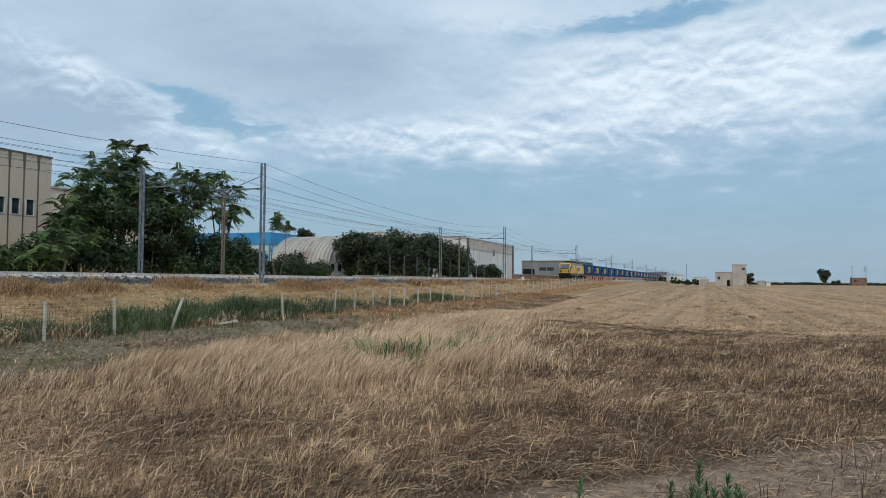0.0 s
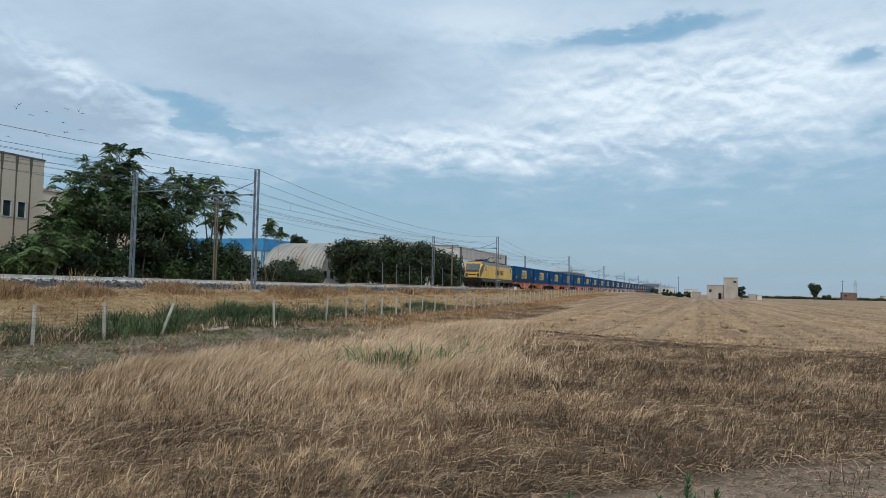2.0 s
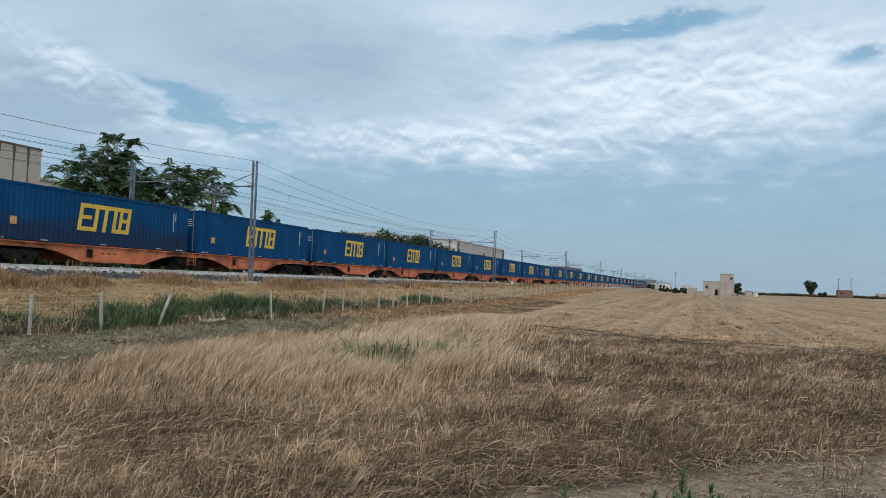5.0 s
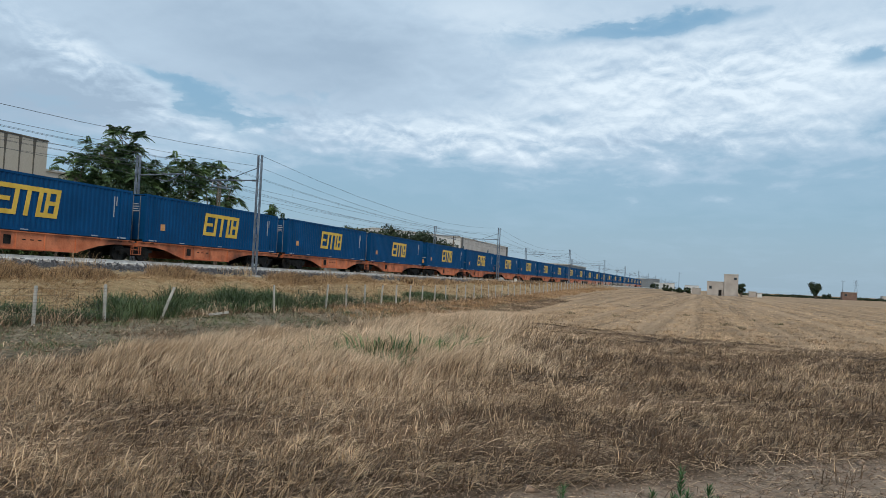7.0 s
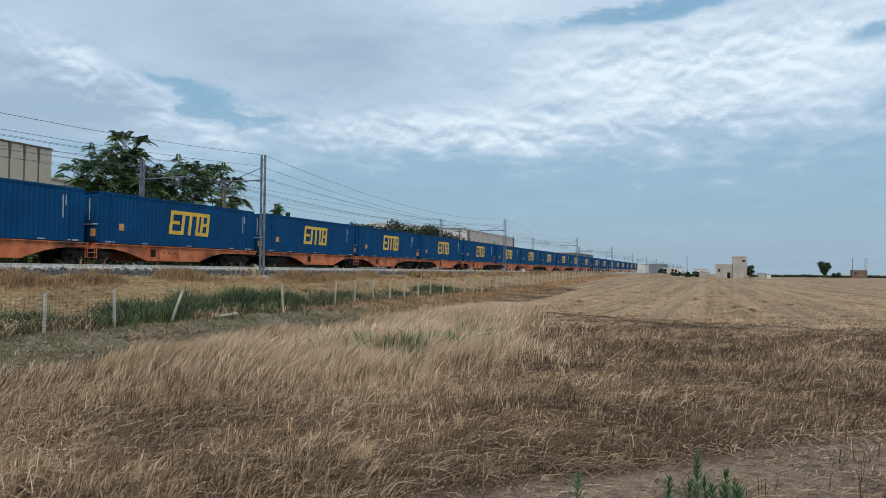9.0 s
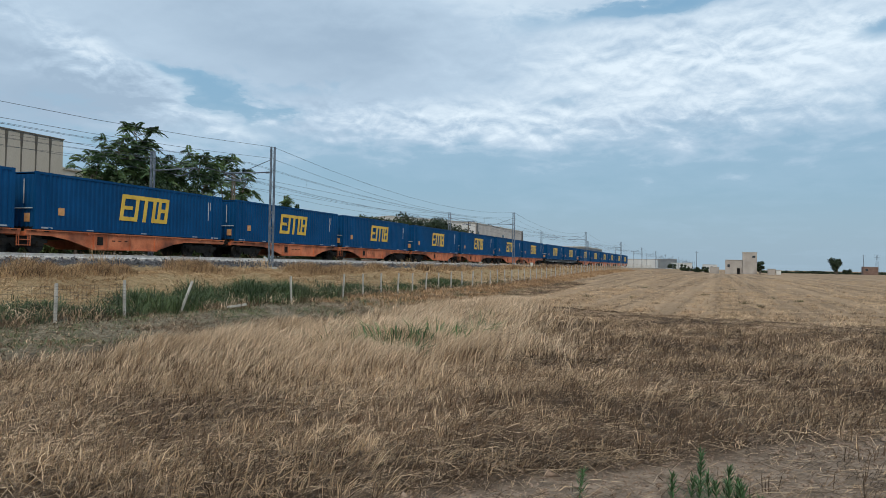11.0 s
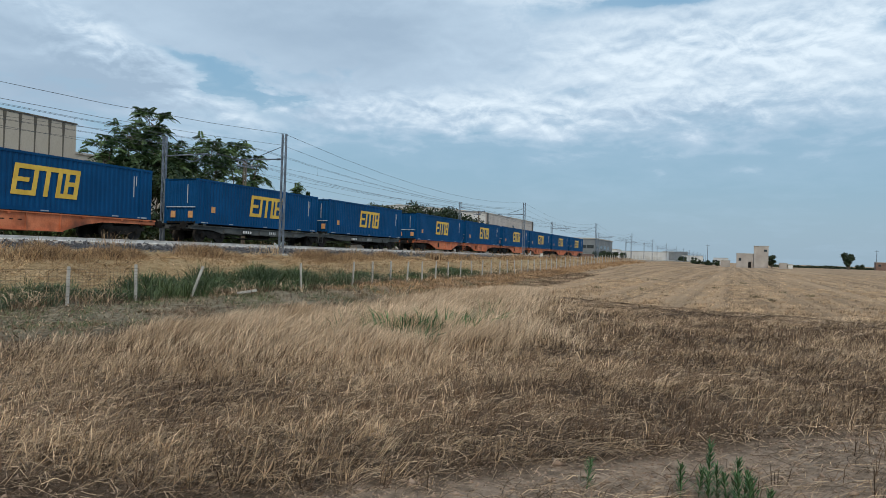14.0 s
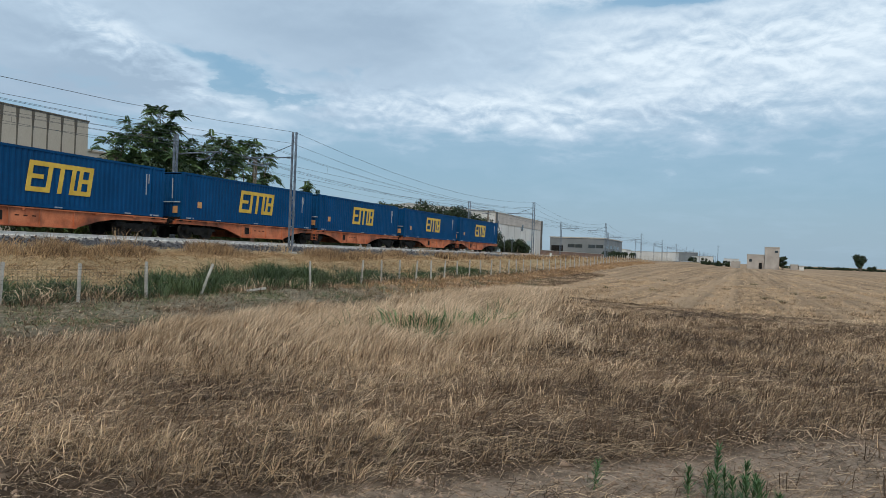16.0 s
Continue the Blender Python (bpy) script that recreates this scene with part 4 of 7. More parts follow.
        # the company's name as six plain slanted dark shapes
        w = 4.65 / 6
        for i in range(6):
            a = -10.85 + i * w + 0.06
            e = a + w - 0.16
            k = 0.10
            part("lettering", on_side([(a, 2.02), (e - 0.12, 2.02), (e - 0.12 + k, 2.72), (a + k, 2.72)], -0.02, 0.005), M_LDARK, lo, "dark plain block in a row of six")
        for i in range(5):
            part("marking", on_side([(-9.6 + i * 0.34, 1.20), (-9.36 + i * 0.34, 1.20), (-9.36 + i * 0.34, 1.27), (-9.6 + i * 0.34, 1.27)], -0.04, 0.0), M_WHITE, lo, "pale marking bar on the skirt")
    # roof gear: line breakers, insulators, two pantographs, the rear one raised
    for y0, y1, h in ((-13.6, -12.2, 0.30), (-11.4, -8.6, 0.18), (-3.0, -1.6, 0.22)):
        bm = bmesh.new()
        box(bm, -0.75, 0.75, y0, y1, 3.73, 3.74 + h, 0.04)
        part("roof_box", bm, M_SKIRT, lo)
    for y in (-14.6, -12.0, -8.2, -4.4):
        for x in (-0.55, 0.55):
            bm = bmesh.new()
            rod(bm, (x, y, 3.72), (x, y, 4.05), 0.05, seg=8)
            for q in range(3):
                rod(bm, (x, y, 3.80 + q * 0.08), (x, y, 3.825 + q * 0.08), 0.10, seg=10)
            part("insulator", bm, M_DARK, lo)
    for y in (-15.0, -10.2, -7.6, -3.6):
        bm = bmesh.new()
        rod(bm, (-0.5, y, 4.0), (0.55, y - 0.6, 4.02), 0.03, seg=6)
        rod(bm, (0.55, y - 0.6, 4.02), (0.55, y - 1.3, 3.98), 0.03, seg=6)
        part("busbar", bm, M_DARK, lo)
    for y in (-16.6, -13.1, -12.6, -10.0, -8.9, -6.3, -3.0, -1.0):
        for sx in (-1, 1):
            bm = bmesh.new()
            box(bm, sx * 1.40, sx * 1.46, y, y + 0.34, 1.02, 1.26, 0.02)
            part("hatch", bm, M_LGREY, lo, "small grey hatch on the skirt")
    for y in (-15.6, -13.4, -6.0, -2.6):
        for sx in (-1, 1):
            bm = bmesh.new()
            box(bm, sx * 1.18, sx * 1.38, y, y + 0.42, 0.30, 0.34)
            box(bm, sx * 1.34, sx * 1.38, y, y + 0.04, 0.30, 0.95)
            box(bm, sx * 1.34, sx * 1.38, y + 0.38, y + 0.42, 0.30, 0.95)
            part("step", bm, M_LGREY, lo)
    for yb, raised in ((-6.4, True), (-13.0, False)):
        top = 4.78 if raised else 4.25
        mid = (yb + 1.35, 4.34) if raised else (yb + 1.5, 4.15)
        bm = bmesh.new()
        box(bm, -0.50, 0.50, yb - 0.9, yb - 0.8, 4.02, 4.08)
        base = part("pantograph", bm, M_DARK, lo, "raised pantograph" if raised else "folded pantograph")
        for x in (-0.45, 0.45):
            bm = bmesh.new()
            box(bm, x - 0.04, x + 0.04, yb - 0.8, yb + 1.4, 4.02, 4.08)
            part("base_bar", bm, M_DARK, base)
            bm = bmesh.new()
            tube(bm, [(x * 0.6, yb - 0.3, 4.08), (x * 0.5, mid[0], mid[1]), (x, yb + 0.2, top)], 0.04)
            part("arm", bm, M_DARK, base)
        for dy in (-0.18, 0.18):
            bm = bmesh.new()
            tube(bm, [(-0.98, yb + 0.2 + dy, top - 0.18), (-0.8, yb + 0.2 + dy, top), (0.8, yb + 0.2 + dy, top), (0.98, yb + 0.2 + dy, top - 0.18)], 0.03)
            part("contact_strip", bm, M_DARK, base)
    bogie(lo, -4.4, 1.3, True, 0.58)
    bogie(lo, -14.55, 1.3, True, 0.58)
    tagged(lo, "yellow electric locomotive with grey roof and skirt", "locomotive")
    MOVERS.append((lo, -1.5, 0.0))


locomotive()
# ---- overhead line: masts, brackets and wires ----
NEAR_X, FAR_X = -25.2, -33.6
NEAR_Y = [-16.6, 36.6, 90.2, 142.6, 195.2, 248, 301, 354, 407, 460, 513, 566, 619, 672, 725]
FAR_Y = [-17.2, 35.8, 89.0, 140.6, 193.6, 246.5, 299, 352, 405, 458, 511, 564, 617, 670, 723]


def mast(top, way):
    """A mast of two channels laced together, with a bracket that reaches out along way (-1 or +1 in x) over its track."""
    m = empty("overhead_line_mast")
    for dx in (-0.125, 0.125):
        bm = bmesh.new()
        prism(bm, [(dx - 0.034, -0.07), (dx + 0.034, -0.07), (dx + 0.034, 0.07), (dx - 0.034, 0.07)], "z", -0.7, top)
        part("channel", bm, M_STEEL, m)
    bm = bmesh.new()
    n = int(top / 0.45)
    for i in range(n):
        z = i * top / n
        a, b = (-0.09, 0.09) if i % 2 else (0.09, -0.09)
        rod(bm, (a, 0.05, z), (b, 0.05, z + top / n), 0.009, seg=4)
        rod(bm, (b, -0.05, z), (a, -0.05, z + top / n), 0.009, seg=4)
    part("lacing", bm, M_STEEL, m)
    bm = bmesh.new()
    box(bm, -0.30, 0.30, -0.30, 0.30, -0.9, 0.08, 0.03)
    part("footing", bm, M_CONC, m, "concrete footing")
    arm = 5.75
    reach = 3.4
    bm = bmesh.new()
    rod(bm, (way * 0.1, 0, arm), (way * reach, 0, arm + 0.05), 0.042, seg=8)
    a = part("bracket", bm, M_STEEL, m, "galvanised bracket tube")
    bm = bmesh.new()
    rod(bm, (way * 0.1, 0, top - 0.75), (way * (reach - 1.2), 0, arm + 0.08), 0.022, seg=6)
    part("stay", bm, M_WIRE, a)
    bm = bmesh.new()
    tube(bm, [(way * (reach - 0.2 - 1.5 * i / 8), 0.0, arm + 0.02 - 0.42 * math.sin(i / 8 * math.pi * 0.75)) for i in range(9)], 0.034)
    part("steady_arm", bm, M_STEEL, a, "curved steady arm")
    for x in (0.25, reach - 0.1):
        bm = bmesh.new()
        for q in range(4):
            rod(bm, (way * (x + q * 0.06), 0, arm), (way * (x + q * 0.06 + 0.03), 0, arm), 0.06, seg=10)
        part("insulator", bm, M_WIRE, a, "brown ribbed insulator")
    return m


def masts():
    for xs, ys, way, base, nm in ((NEAR_X, NEAR_Y, -1, 1.35, "near"), (FAR_X, FAR_Y, 1, 1.62, "far")):
        proto = None
        for y in ys:
            mm = pose(xs, y, base)
            if proto is None:
                proto = o = mast(8.62 - base, way)
                o.matrix_world = mm
            else:
                o = copy_thing(proto, mm)
            tagged(o, "galvanised lattice mast carrying the overhead line bracket", "mast", "masts of the overhead line")
    for y, top in ((47.3, 8.6), (104.0, 8.3)):
        m = empty("timber_pole", pose(-36.2, y, 1.6))
        for dy in (-0.13, 0.13):
            bm = bmesh.new()
            rod(bm, (0, dy, -0.6), (0, dy, top - 1.6), 0.075, 0.06, 10)
            part("post", bm, M_BARK, m)
        bm = bmesh.new()
        box(bm, -0.05, 0.05, -1.0, 1.0, top - 2.1, top - 1.98)
        part("crossarm", bm, M_STEEL, m, "steel crossarm")
        for dy in (-0.85, 0.85):
            bm = bmesh.new()
            rod(bm, (0, dy, top - 1.98), (0, dy, top - 1.75), 0.05, 0.03)
            part("insulator", bm, M_CONC, m)
        tagged(m, "twin brown timber pole with a steel crossarm", "pole")


masts()


def wire(pts_list, r, name, label):
    """One wire along the line, hung between its supports."""
    cu = bpy.data.curves.new(name, "CURVE")
    cu.dimensions, cu.bevel_depth, cu.bevel_resolution = "3D", r, 1
    sp = cu.splines.new("POLY")
    sp.points.add(len(pts_list) - 1)
    for p, c in zip(sp.points, pts_list):
        p.co = (*c, 1)
    ob = new(name, cu)
    cu.materials.append(M_WIRE)
    return tagged(ob, label, "wire", "wires of the overhead line")


def hung(x, ys, z, sag, shift=0.0):
    out = []
    for a, b in zip(ys, ys[1:]):
        for i in range(8):
            u = i / 8
            out.append((x, a + (b - a) * u, z - sag * 4 * u * (1 - u)))
    out.append((x, ys[-1], z))
    return out


def wires():
    for xs, ys in ((NEAR_X, NEAR_Y), (FAR_X, FAR_Y)):
        wire(hung(xs, ys, 8.62, 1.2), 0.010, "feeder_wire", "dark feeder wire on the mast tops")
        wire(hung(xs - (0.15 if xs == NEAR_X else -0.15), ys, 7.95, 1.1), 0.009, "feeder_wire", "dark feeder wire below the mast tops")
    for cx, ys in ((TRACKS[0], NEAR_Y), (TRACKS[1], FAR_Y)):
        for dx in (-0.12, 0.12):
            mw = wire(hung(cx + dx, ys, 7.75, 0.75), 0.008, "messenger_wire", "dark messenger wire over the track")
        wire(hung(cx, ys, 6.92, 0.05), 0.009, "contact_wire", "copper contact wire over the track")
        first = None
        for a, b in zip(ys[:7], ys[1:8]):
            for i in range(1, 8):
                u = i / 8
                zt = 7.75 - 0.75 * 4 * u * (1 - u)
                bm = bmesh.new()
                rod(bm, (cx, a + (b - a) * u, 6.9), (cx, a + (b - a) * u, zt), 0.006, seg=4)
                part("dropper", bm, M_WIRE, mw, "thin dropper wire")


wires()

# ---- fence of concrete posts along the foot of the bank ----
def fence():
    f = empty("fence")
    rng = random.Random(4)
    ys = [2.4, 4.7, 6.9, 9.1, 11.3, 13.41, 15.66, 18.31, 24.03]
    y = 28.08
    while y < 175:
        ys.append(y)
        y += 1.98 + rng.uniform(-0.12, 0.12)
    bm = bmesh.new()
    box(bm, -0.036, 0.036, -0.036, 0.036, -0.4, 1.0, 0.012)
    proto = part("post", bm, M_CONC, f, "pale concrete fence post")
    for i, y in enumerate(ys):
        x = -15.55
        z = float(ground_z(x, y))
        h = 1.05 + rng.uniform(-0.05, 0.06)
        lean = pose(0, 0, 0, rng.uniform(-3, 3), rng.uniform(-3, 3), rng.uniform(-10, 10))
        if abs(y - 18.31) < 0.01:
            lean, y = pose(0, 0, 0, -24, 4, 0), 17.9
        m = pose(x, y, z) @ lean @ Matrix.Diagonal((1, 1, h, 1))
        if i == 0:
            proto.matrix_basis = m
        else:
            share("post", proto, m, f)
    bm = bmesh.new()
    box(bm, -0.038, 0.038, -0.30, 0.34, -0.038, 0.038, 0.012)
    o = part("fallen_post", bm, M_CONC, f, "fallen concrete post lying in the weeds")
    o.matrix_basis = pose(-15.0, 19.9, float(ground_z(-15.0, 19.9)) + 0.13, 9, 0, -50)
    # wire netting between the nearer posts
    v, fc = [], []

    def strand(a, b, r=0.0025):
        n = len(v)
        a, b = np.array(a), np.array(b)
        d = (b - a) / np.linalg.norm(b - a)
        side = np.array((1, 0, 0)) * r if abs(d[2]) > 0.5 else np.array((0, 0, 1)) * r
        v.extend([a - side, a + side, b + side, b - side])
        fc.append((n, n + 1, n + 2, n + 3))
    for a, b in zip(ys, ys[1:]):
        if a > 30 or abs(a - 18.31) < 0.01 or abs(b - 18.31) < 0.01:
            continue
        za, zb = float(ground_z(-15.5, a)), float(ground_z(-15.5, b))
        for q in range(11):
            h = 0.08 + q * 0.085
            strand((-15.48, a, za + h), (-15.48, b, zb + h))
        n = int((b - a) / 0.12)
        for q in range(1, n):
            u = q / n
            yy, zz = a + (b - a) * u, za + (zb - za) * u
            strand((-15.48, yy, zz + 0.08), (-15.48, yy, zz + 0.93))
    net = sheet("netting", v, fc, M_NET)
    net.parent = f
    net["label"] = "rusty wire netting"
    net["kind"] = "stuff"
    tagged(f, "old fence of pale concrete posts and wire netting", "fence")
    b = empty("marker_post", pose(-24.7, 97.9, 1.2))
    bm = bmesh.new()
    box(bm, -0.16, 0.16, -0.12, 0.12, -0.2, 0.98, 0.03)
    part("post", bm, M_WHITE, b)
    bm = bmesh.new()
    box(bm, -0.18, 0.18, -0.14, 0.14, 0.98, 1.04, 0.01)
    part("cap", bm, M_CONC, b)
    tagged(b, "short white concrete marker post beside the track", "marker post")


fence()
# ---- buildings beyond the line ----
def wall_block(name, x0, x1, y0, y1, z0, z1, mat, parent, label=""):
    bm = bmesh.new()
    box(bm, x0, x1, y0, y1, z0, z1)
    return part(name, bm, mat, parent, label)


def panel_factory():
    """A long works of upright concrete panels, its long side along the line, with a row of small windows."""
    b = empty("concrete_factory", pose(-50, 43.4, 1.6))
    H, L, D = 9.72, 60.0, 22.0
    # joints cut the wall into panels; every second bay has a window
    zw0, zw1 = 4.90, 6.24
    w = 1.26
    n = int(L / w)
    rng = random.Random(2)
    bm = bmesh.new()
    box(bm, -0.17, -0.001, 0.03, w - 0.03, 0, H, 0.015)
    plain = part("panel", bm, M_PANEL, b)
    plain.location = (0, -w, 0)
    bm = bmesh.new()
    y0, y1 = 0.20, 1.02
    box(bm, -0.17, -0.001, 0.03, w - 0.03, 0, zw0)
    box(bm, -0.17, -0.001, 0.03, w - 0.03, zw1, H)
    box(bm, -0.17, -0.001, 0.03, y0, zw0, zw1)
    box(bm, -0.17, -0.001, y1, w - 0.03, zw0, zw1)
    open_panel = part("panel", bm, M_PANEL, b)
    open_panel.location = (0, -2 * w, 0)
    win = empty("window")
    win.parent = b
    bm = bmesh.new()
    for a0, a1, c0, c1 in ((y0, y0 + 0.07, zw0, zw1), (y1 - 0.07, y1, zw0, zw1), (y0, y1, zw0, zw0 + 0.07), (y0, y1, zw1 - 0.07, zw1)):
        box(bm, -0.10, 0.05, a0, a1, c0, c1)
    fr = part("frame", bm, M_PALEB, win, "pale metal window frame")
    bm = bmesh.new()
    box(bm, -0.12, -0.08, y0, y1, zw0, zw1)
    part("pane", bm, M_GLASSD, win, "dark window pane")
    win.location = (0, -2 * w, 0)
    bm = bmesh.new()
    prism(bm, [(-0.055, 0.2), (0.055, 0.2), (0.06, H - 1.6), (0.16, H - 0.02), (-0.14, H - 0.02), (-0.06, H - 1.2)], "x", -0.05, 0.02)
    jo = part("joint_streak", bm, M_STREAK, b, "black water streak down a panel joint")
    jo.location = (0, -w, 0)
    for i in range(3, n):
        if i < 12:
            share("panel", open_panel, pose(0, -i * w, 0), b)
            o = new("window")
            o.parent = b
            o.location = (0, -i * w, 0)
            for ch in win.children:
                share(ch.name.split(".")[0], ch, pose(0, 0, 0), o)
        else:
            share("panel", plain, pose(0, -i * w, 0), b)
    for i in range(2, n):
        share("joint_streak", jo, pose(0, -i * w, 0), b)
    wall_block("core", -D, -0.2, -L, -0.02, 0, H - 0.06, M_PANEL, b)
    wall_block("parapet", -D - 0.02, 0.06, -L, 0.03, H, H + 0.10, M_STREAK, b, "dark stained roof edge")
    tagged(b, "tall weathered concrete panel factory with a row of small windows", "factory")
    a = empty("factory_annex", pose(-62, 44.0, 1.6))
    wall_block("wall", -14, 0, 0.0, 24, 0, 9.1, M_PANEL, a)
    wall_block("roof", -14.2, 0.2, -0.1, 24.2, 9.1, 9.3, M_CONC, a)
    tagged(a, "pale concrete annex standing behind the trees", "building")


panel_factory()


def blue_hall():
    b = empty("blue_hall", pose(-75, 111.5, 1.6))
    bm = bmesh.new()
    box(bm, -30, 0, 0, 16, 0, 6.3)
    part("wall", bm, M_PALEB, b, "pale blue sheet wall")
    bm = bmesh.new()
    box(bm, -30.15, 0.15, -0.15, 16.15, 6.3, 8.55, 0.05)
    part("fascia", bm, M_BLUEROOF, b, "bright blue roof fascia")
    for i in range(6):
        bm = bmesh.new()
        box(bm, 0.0, 0.08, i * 3.0 + 0.4, i * 3.0 + 0.6, 0, 6.3)
        part("column", bm, M_BLUEROOF, b)
        bm = bmesh.new()
        box(bm, -i * 5.0 - 0.3, -i * 5.0, -0.10, 0.0, 0, 6.3)
        part("column", bm, M_BLUEROOF, b)
    tagged(b, "low industrial hall with a bright blue fascia", "industrial hall")


blue_hall()


def barrel_shed():
    """A barrel-vaulted shed of ribbed sheets; its end wall faces the line."""
    b = empty("barrel_shed", pose(-50, 95.2, 1.6))
    R, depth = 7.0, 9.6
    h = 6.3
    n = 48
    ribs = 15
    for k in range(ribs):
        x1 = -k * depth / ribs
        x0 = x1 - depth / ribs
        bm = bmesh.new()
        cols = []
        for x, d in ((x0, 0.0), (x0 + 0.10, 0.20), (x0 + 0.24, 0.20), (x0 + 0.34, 0.0), (x1, 0.0)):
            cols.append([bm.verts.new((x, -(R + d) * math.cos(math.pi * i / n), (h + d) * math.sin(math.pi * i / n) ** 0.85 + 0.01)) for i in range(n + 1)])
        for a, c in zip(cols, cols[1:]):
            for i in range(n):
                bm.faces.new((a[i], c[i], c[i + 1], a[i + 1]))
        bmesh.ops.recalc_face_normals(bm, faces=bm.faces)
        bmesh.ops.solidify(bm, geom=bm.faces[:], thickness=0.03)
        part("roof_sheet", bm, M_CORR, b, "weathered ribbed roof sheet with rust")
    for x in (-0.35, -depth + 0.1):
        bm = bmesh.new()
        o = [(-R + 0.08, 0.0)] + [(-(R - 0.05) * math.cos(math.pi * i / 30), (h - 0.05) * max(0.0, math.sin(math.pi * i / 30)) ** 0.85) for i in range(1, 30)] + [(R - 0.08, 0.0)]
        prism(bm, o, "x", x - 0.2, x)
        part("end_wall", bm, M_WALLW, b, "pale plastered end wall")
    for y in (-5.4, -3.4, 3.0):
        bm = bmesh.new()
        box(bm, -0.40, -0.32, y, y + 0.9, 1.3, 2.3)
        part("window", bm, M_GLASSD, b, "dark window opening")
    tagged(b, "barrel-vaulted shed of weathered corrugated sheet with rust", "shed")


barrel_shed()


def white_warehouse():
    b = empty("white_warehouse", pose(-60, 178, 1.6))
    bm = bmesh.new()
    prism(bm, [(0, 0), (0, 11.0), (-25, 13.0), (-50, 11.0), (-50, 0)], "y", 0, 46)
    part("wall", bm, M_WALLW, b, "off-white panel wall")
    for s in (0, 1):
        bm = bmesh.new()
        o = [(0.2, 11.0), (-25, 13.02), (-25, 13.25), (0.2, 11.25)] if s == 0 else [(-50.2, 11.0), (-25, 13.02), (-25, 13.25), (-50.2, 11.25)]
        prism(bm, o, "y", -0.2, 46.2)
        part("roof", bm, M_CONC, b)
    for i in range(8):
        bm = bmesh.new()
        box(bm, 0.0, 0.03, i * 5.75, i * 5.75 + 0.10, 0, 11.0)
        part("joint", bm, M_WALLG, b)
    for y in (1.0, 24.0):
        bm = bmesh.new()
        box(bm, -0.02, 0.16, y, y + 1.6, 7.2, 9.0, 0.02)
        part("window", bm, M_GLASSD, b, "dark square window")
    bm = bmesh.new()
    box(bm, -0.05, 0.12, -0.1, 46.1, 8.3, 10.98, 0.03)
    part("fascia", bm, M_FASCIA, b, "beige-grey fascia band")
    for y, w in ((0.8, 2.1), (3.4, 2.0), (12.0, 6.0), (30.0, 5.0)):
        bm = bmesh.new()
        box(bm, -0.02, 0.05, y, y + w, 0.0, 6.2 if w < 3 else 4.6)
        part("door", bm, M_PALEB, b, "grey-blue sliding door")
    for y in (0.3, 45.5):
        bm = bmesh.new()
        box(bm, 0.0, 0.5, y, y + 0.5, 0, 11.2)
        part("downpipe", bm, M_LGREY, b, "dark downpipe")
    tagged(b, "large off-white warehouse with a low gabled roof", "warehouse")


white_warehouse()


def grey_warehouse():
    b = empty("grey_warehouse", pose(-42, 236, 1.6))
    wall_block("wall", -18, 0, 0, 36, 0, 6.5, M_WALLG, b, "grey panel wall")
    wall_block("roof", -18.2, 0.2, -0.2, 36.2, 6.5, 6.85, M_CONC, b)
    for x in (-12.0, -9.5, -5.2, -2.7):
        bm = bmesh.new()
        box(bm, x - 0.0, x + 2.3, -0.06, 0.02, 3.4, 4.5, 0.02)
        part("window", bm, M_GLASSD, b, "dark ribbon window")
    bm = bmesh.new()
    box(bm, -17.5, -13.6, -0.06, 0.02, 0, 4.0)
    part("door", bm, M_DARK, b, "dark loading door")
    for y in (3, 10, 17, 24):
        bm = bmesh.new()
        box(bm, -0.02, 0.06, y, y + 4.5, 3.4, 4.5, 0.02)
        part("window", bm, M_GLASSD, b)
    tagged(b, "low grey warehouse with dark ribbon windows", "warehouse")


grey_warehouse()


def boundary():
    for y0, y1, x, h in ((150, 236, -40.0, 1.5), (75, 140, -39.0, 0.6)):
        w = empty("boundary_wall", pose(x, y0, 1.5))
        bm = bmesh.new()
        box(bm, -0.15, 0.15, 0, y1 - y0, 0, h)
        part("wall", bm, M_BRICKW, w)
        bm = bmesh.new()
        box(bm, -0.2, 0.2, 0, y1 - y0, h, h + 0.08)
        part("coping", bm, M_CONC, w)
        tagged(w, "low brown boundary wall along the line", "wall")
    g = empty("far_fence", pose(-39.5, 86, 1.6))
    for i in range(10):
        bm = bmesh.new()
        rod(bm, (0, i * 4.6, -0.2), (0, i * 4.6, 3.4), 0.05, seg=6)
        part("post", bm, M_STEEL, g)
    tagged(g, "row of thin steel fence posts before the trees", "fence")


boundary()


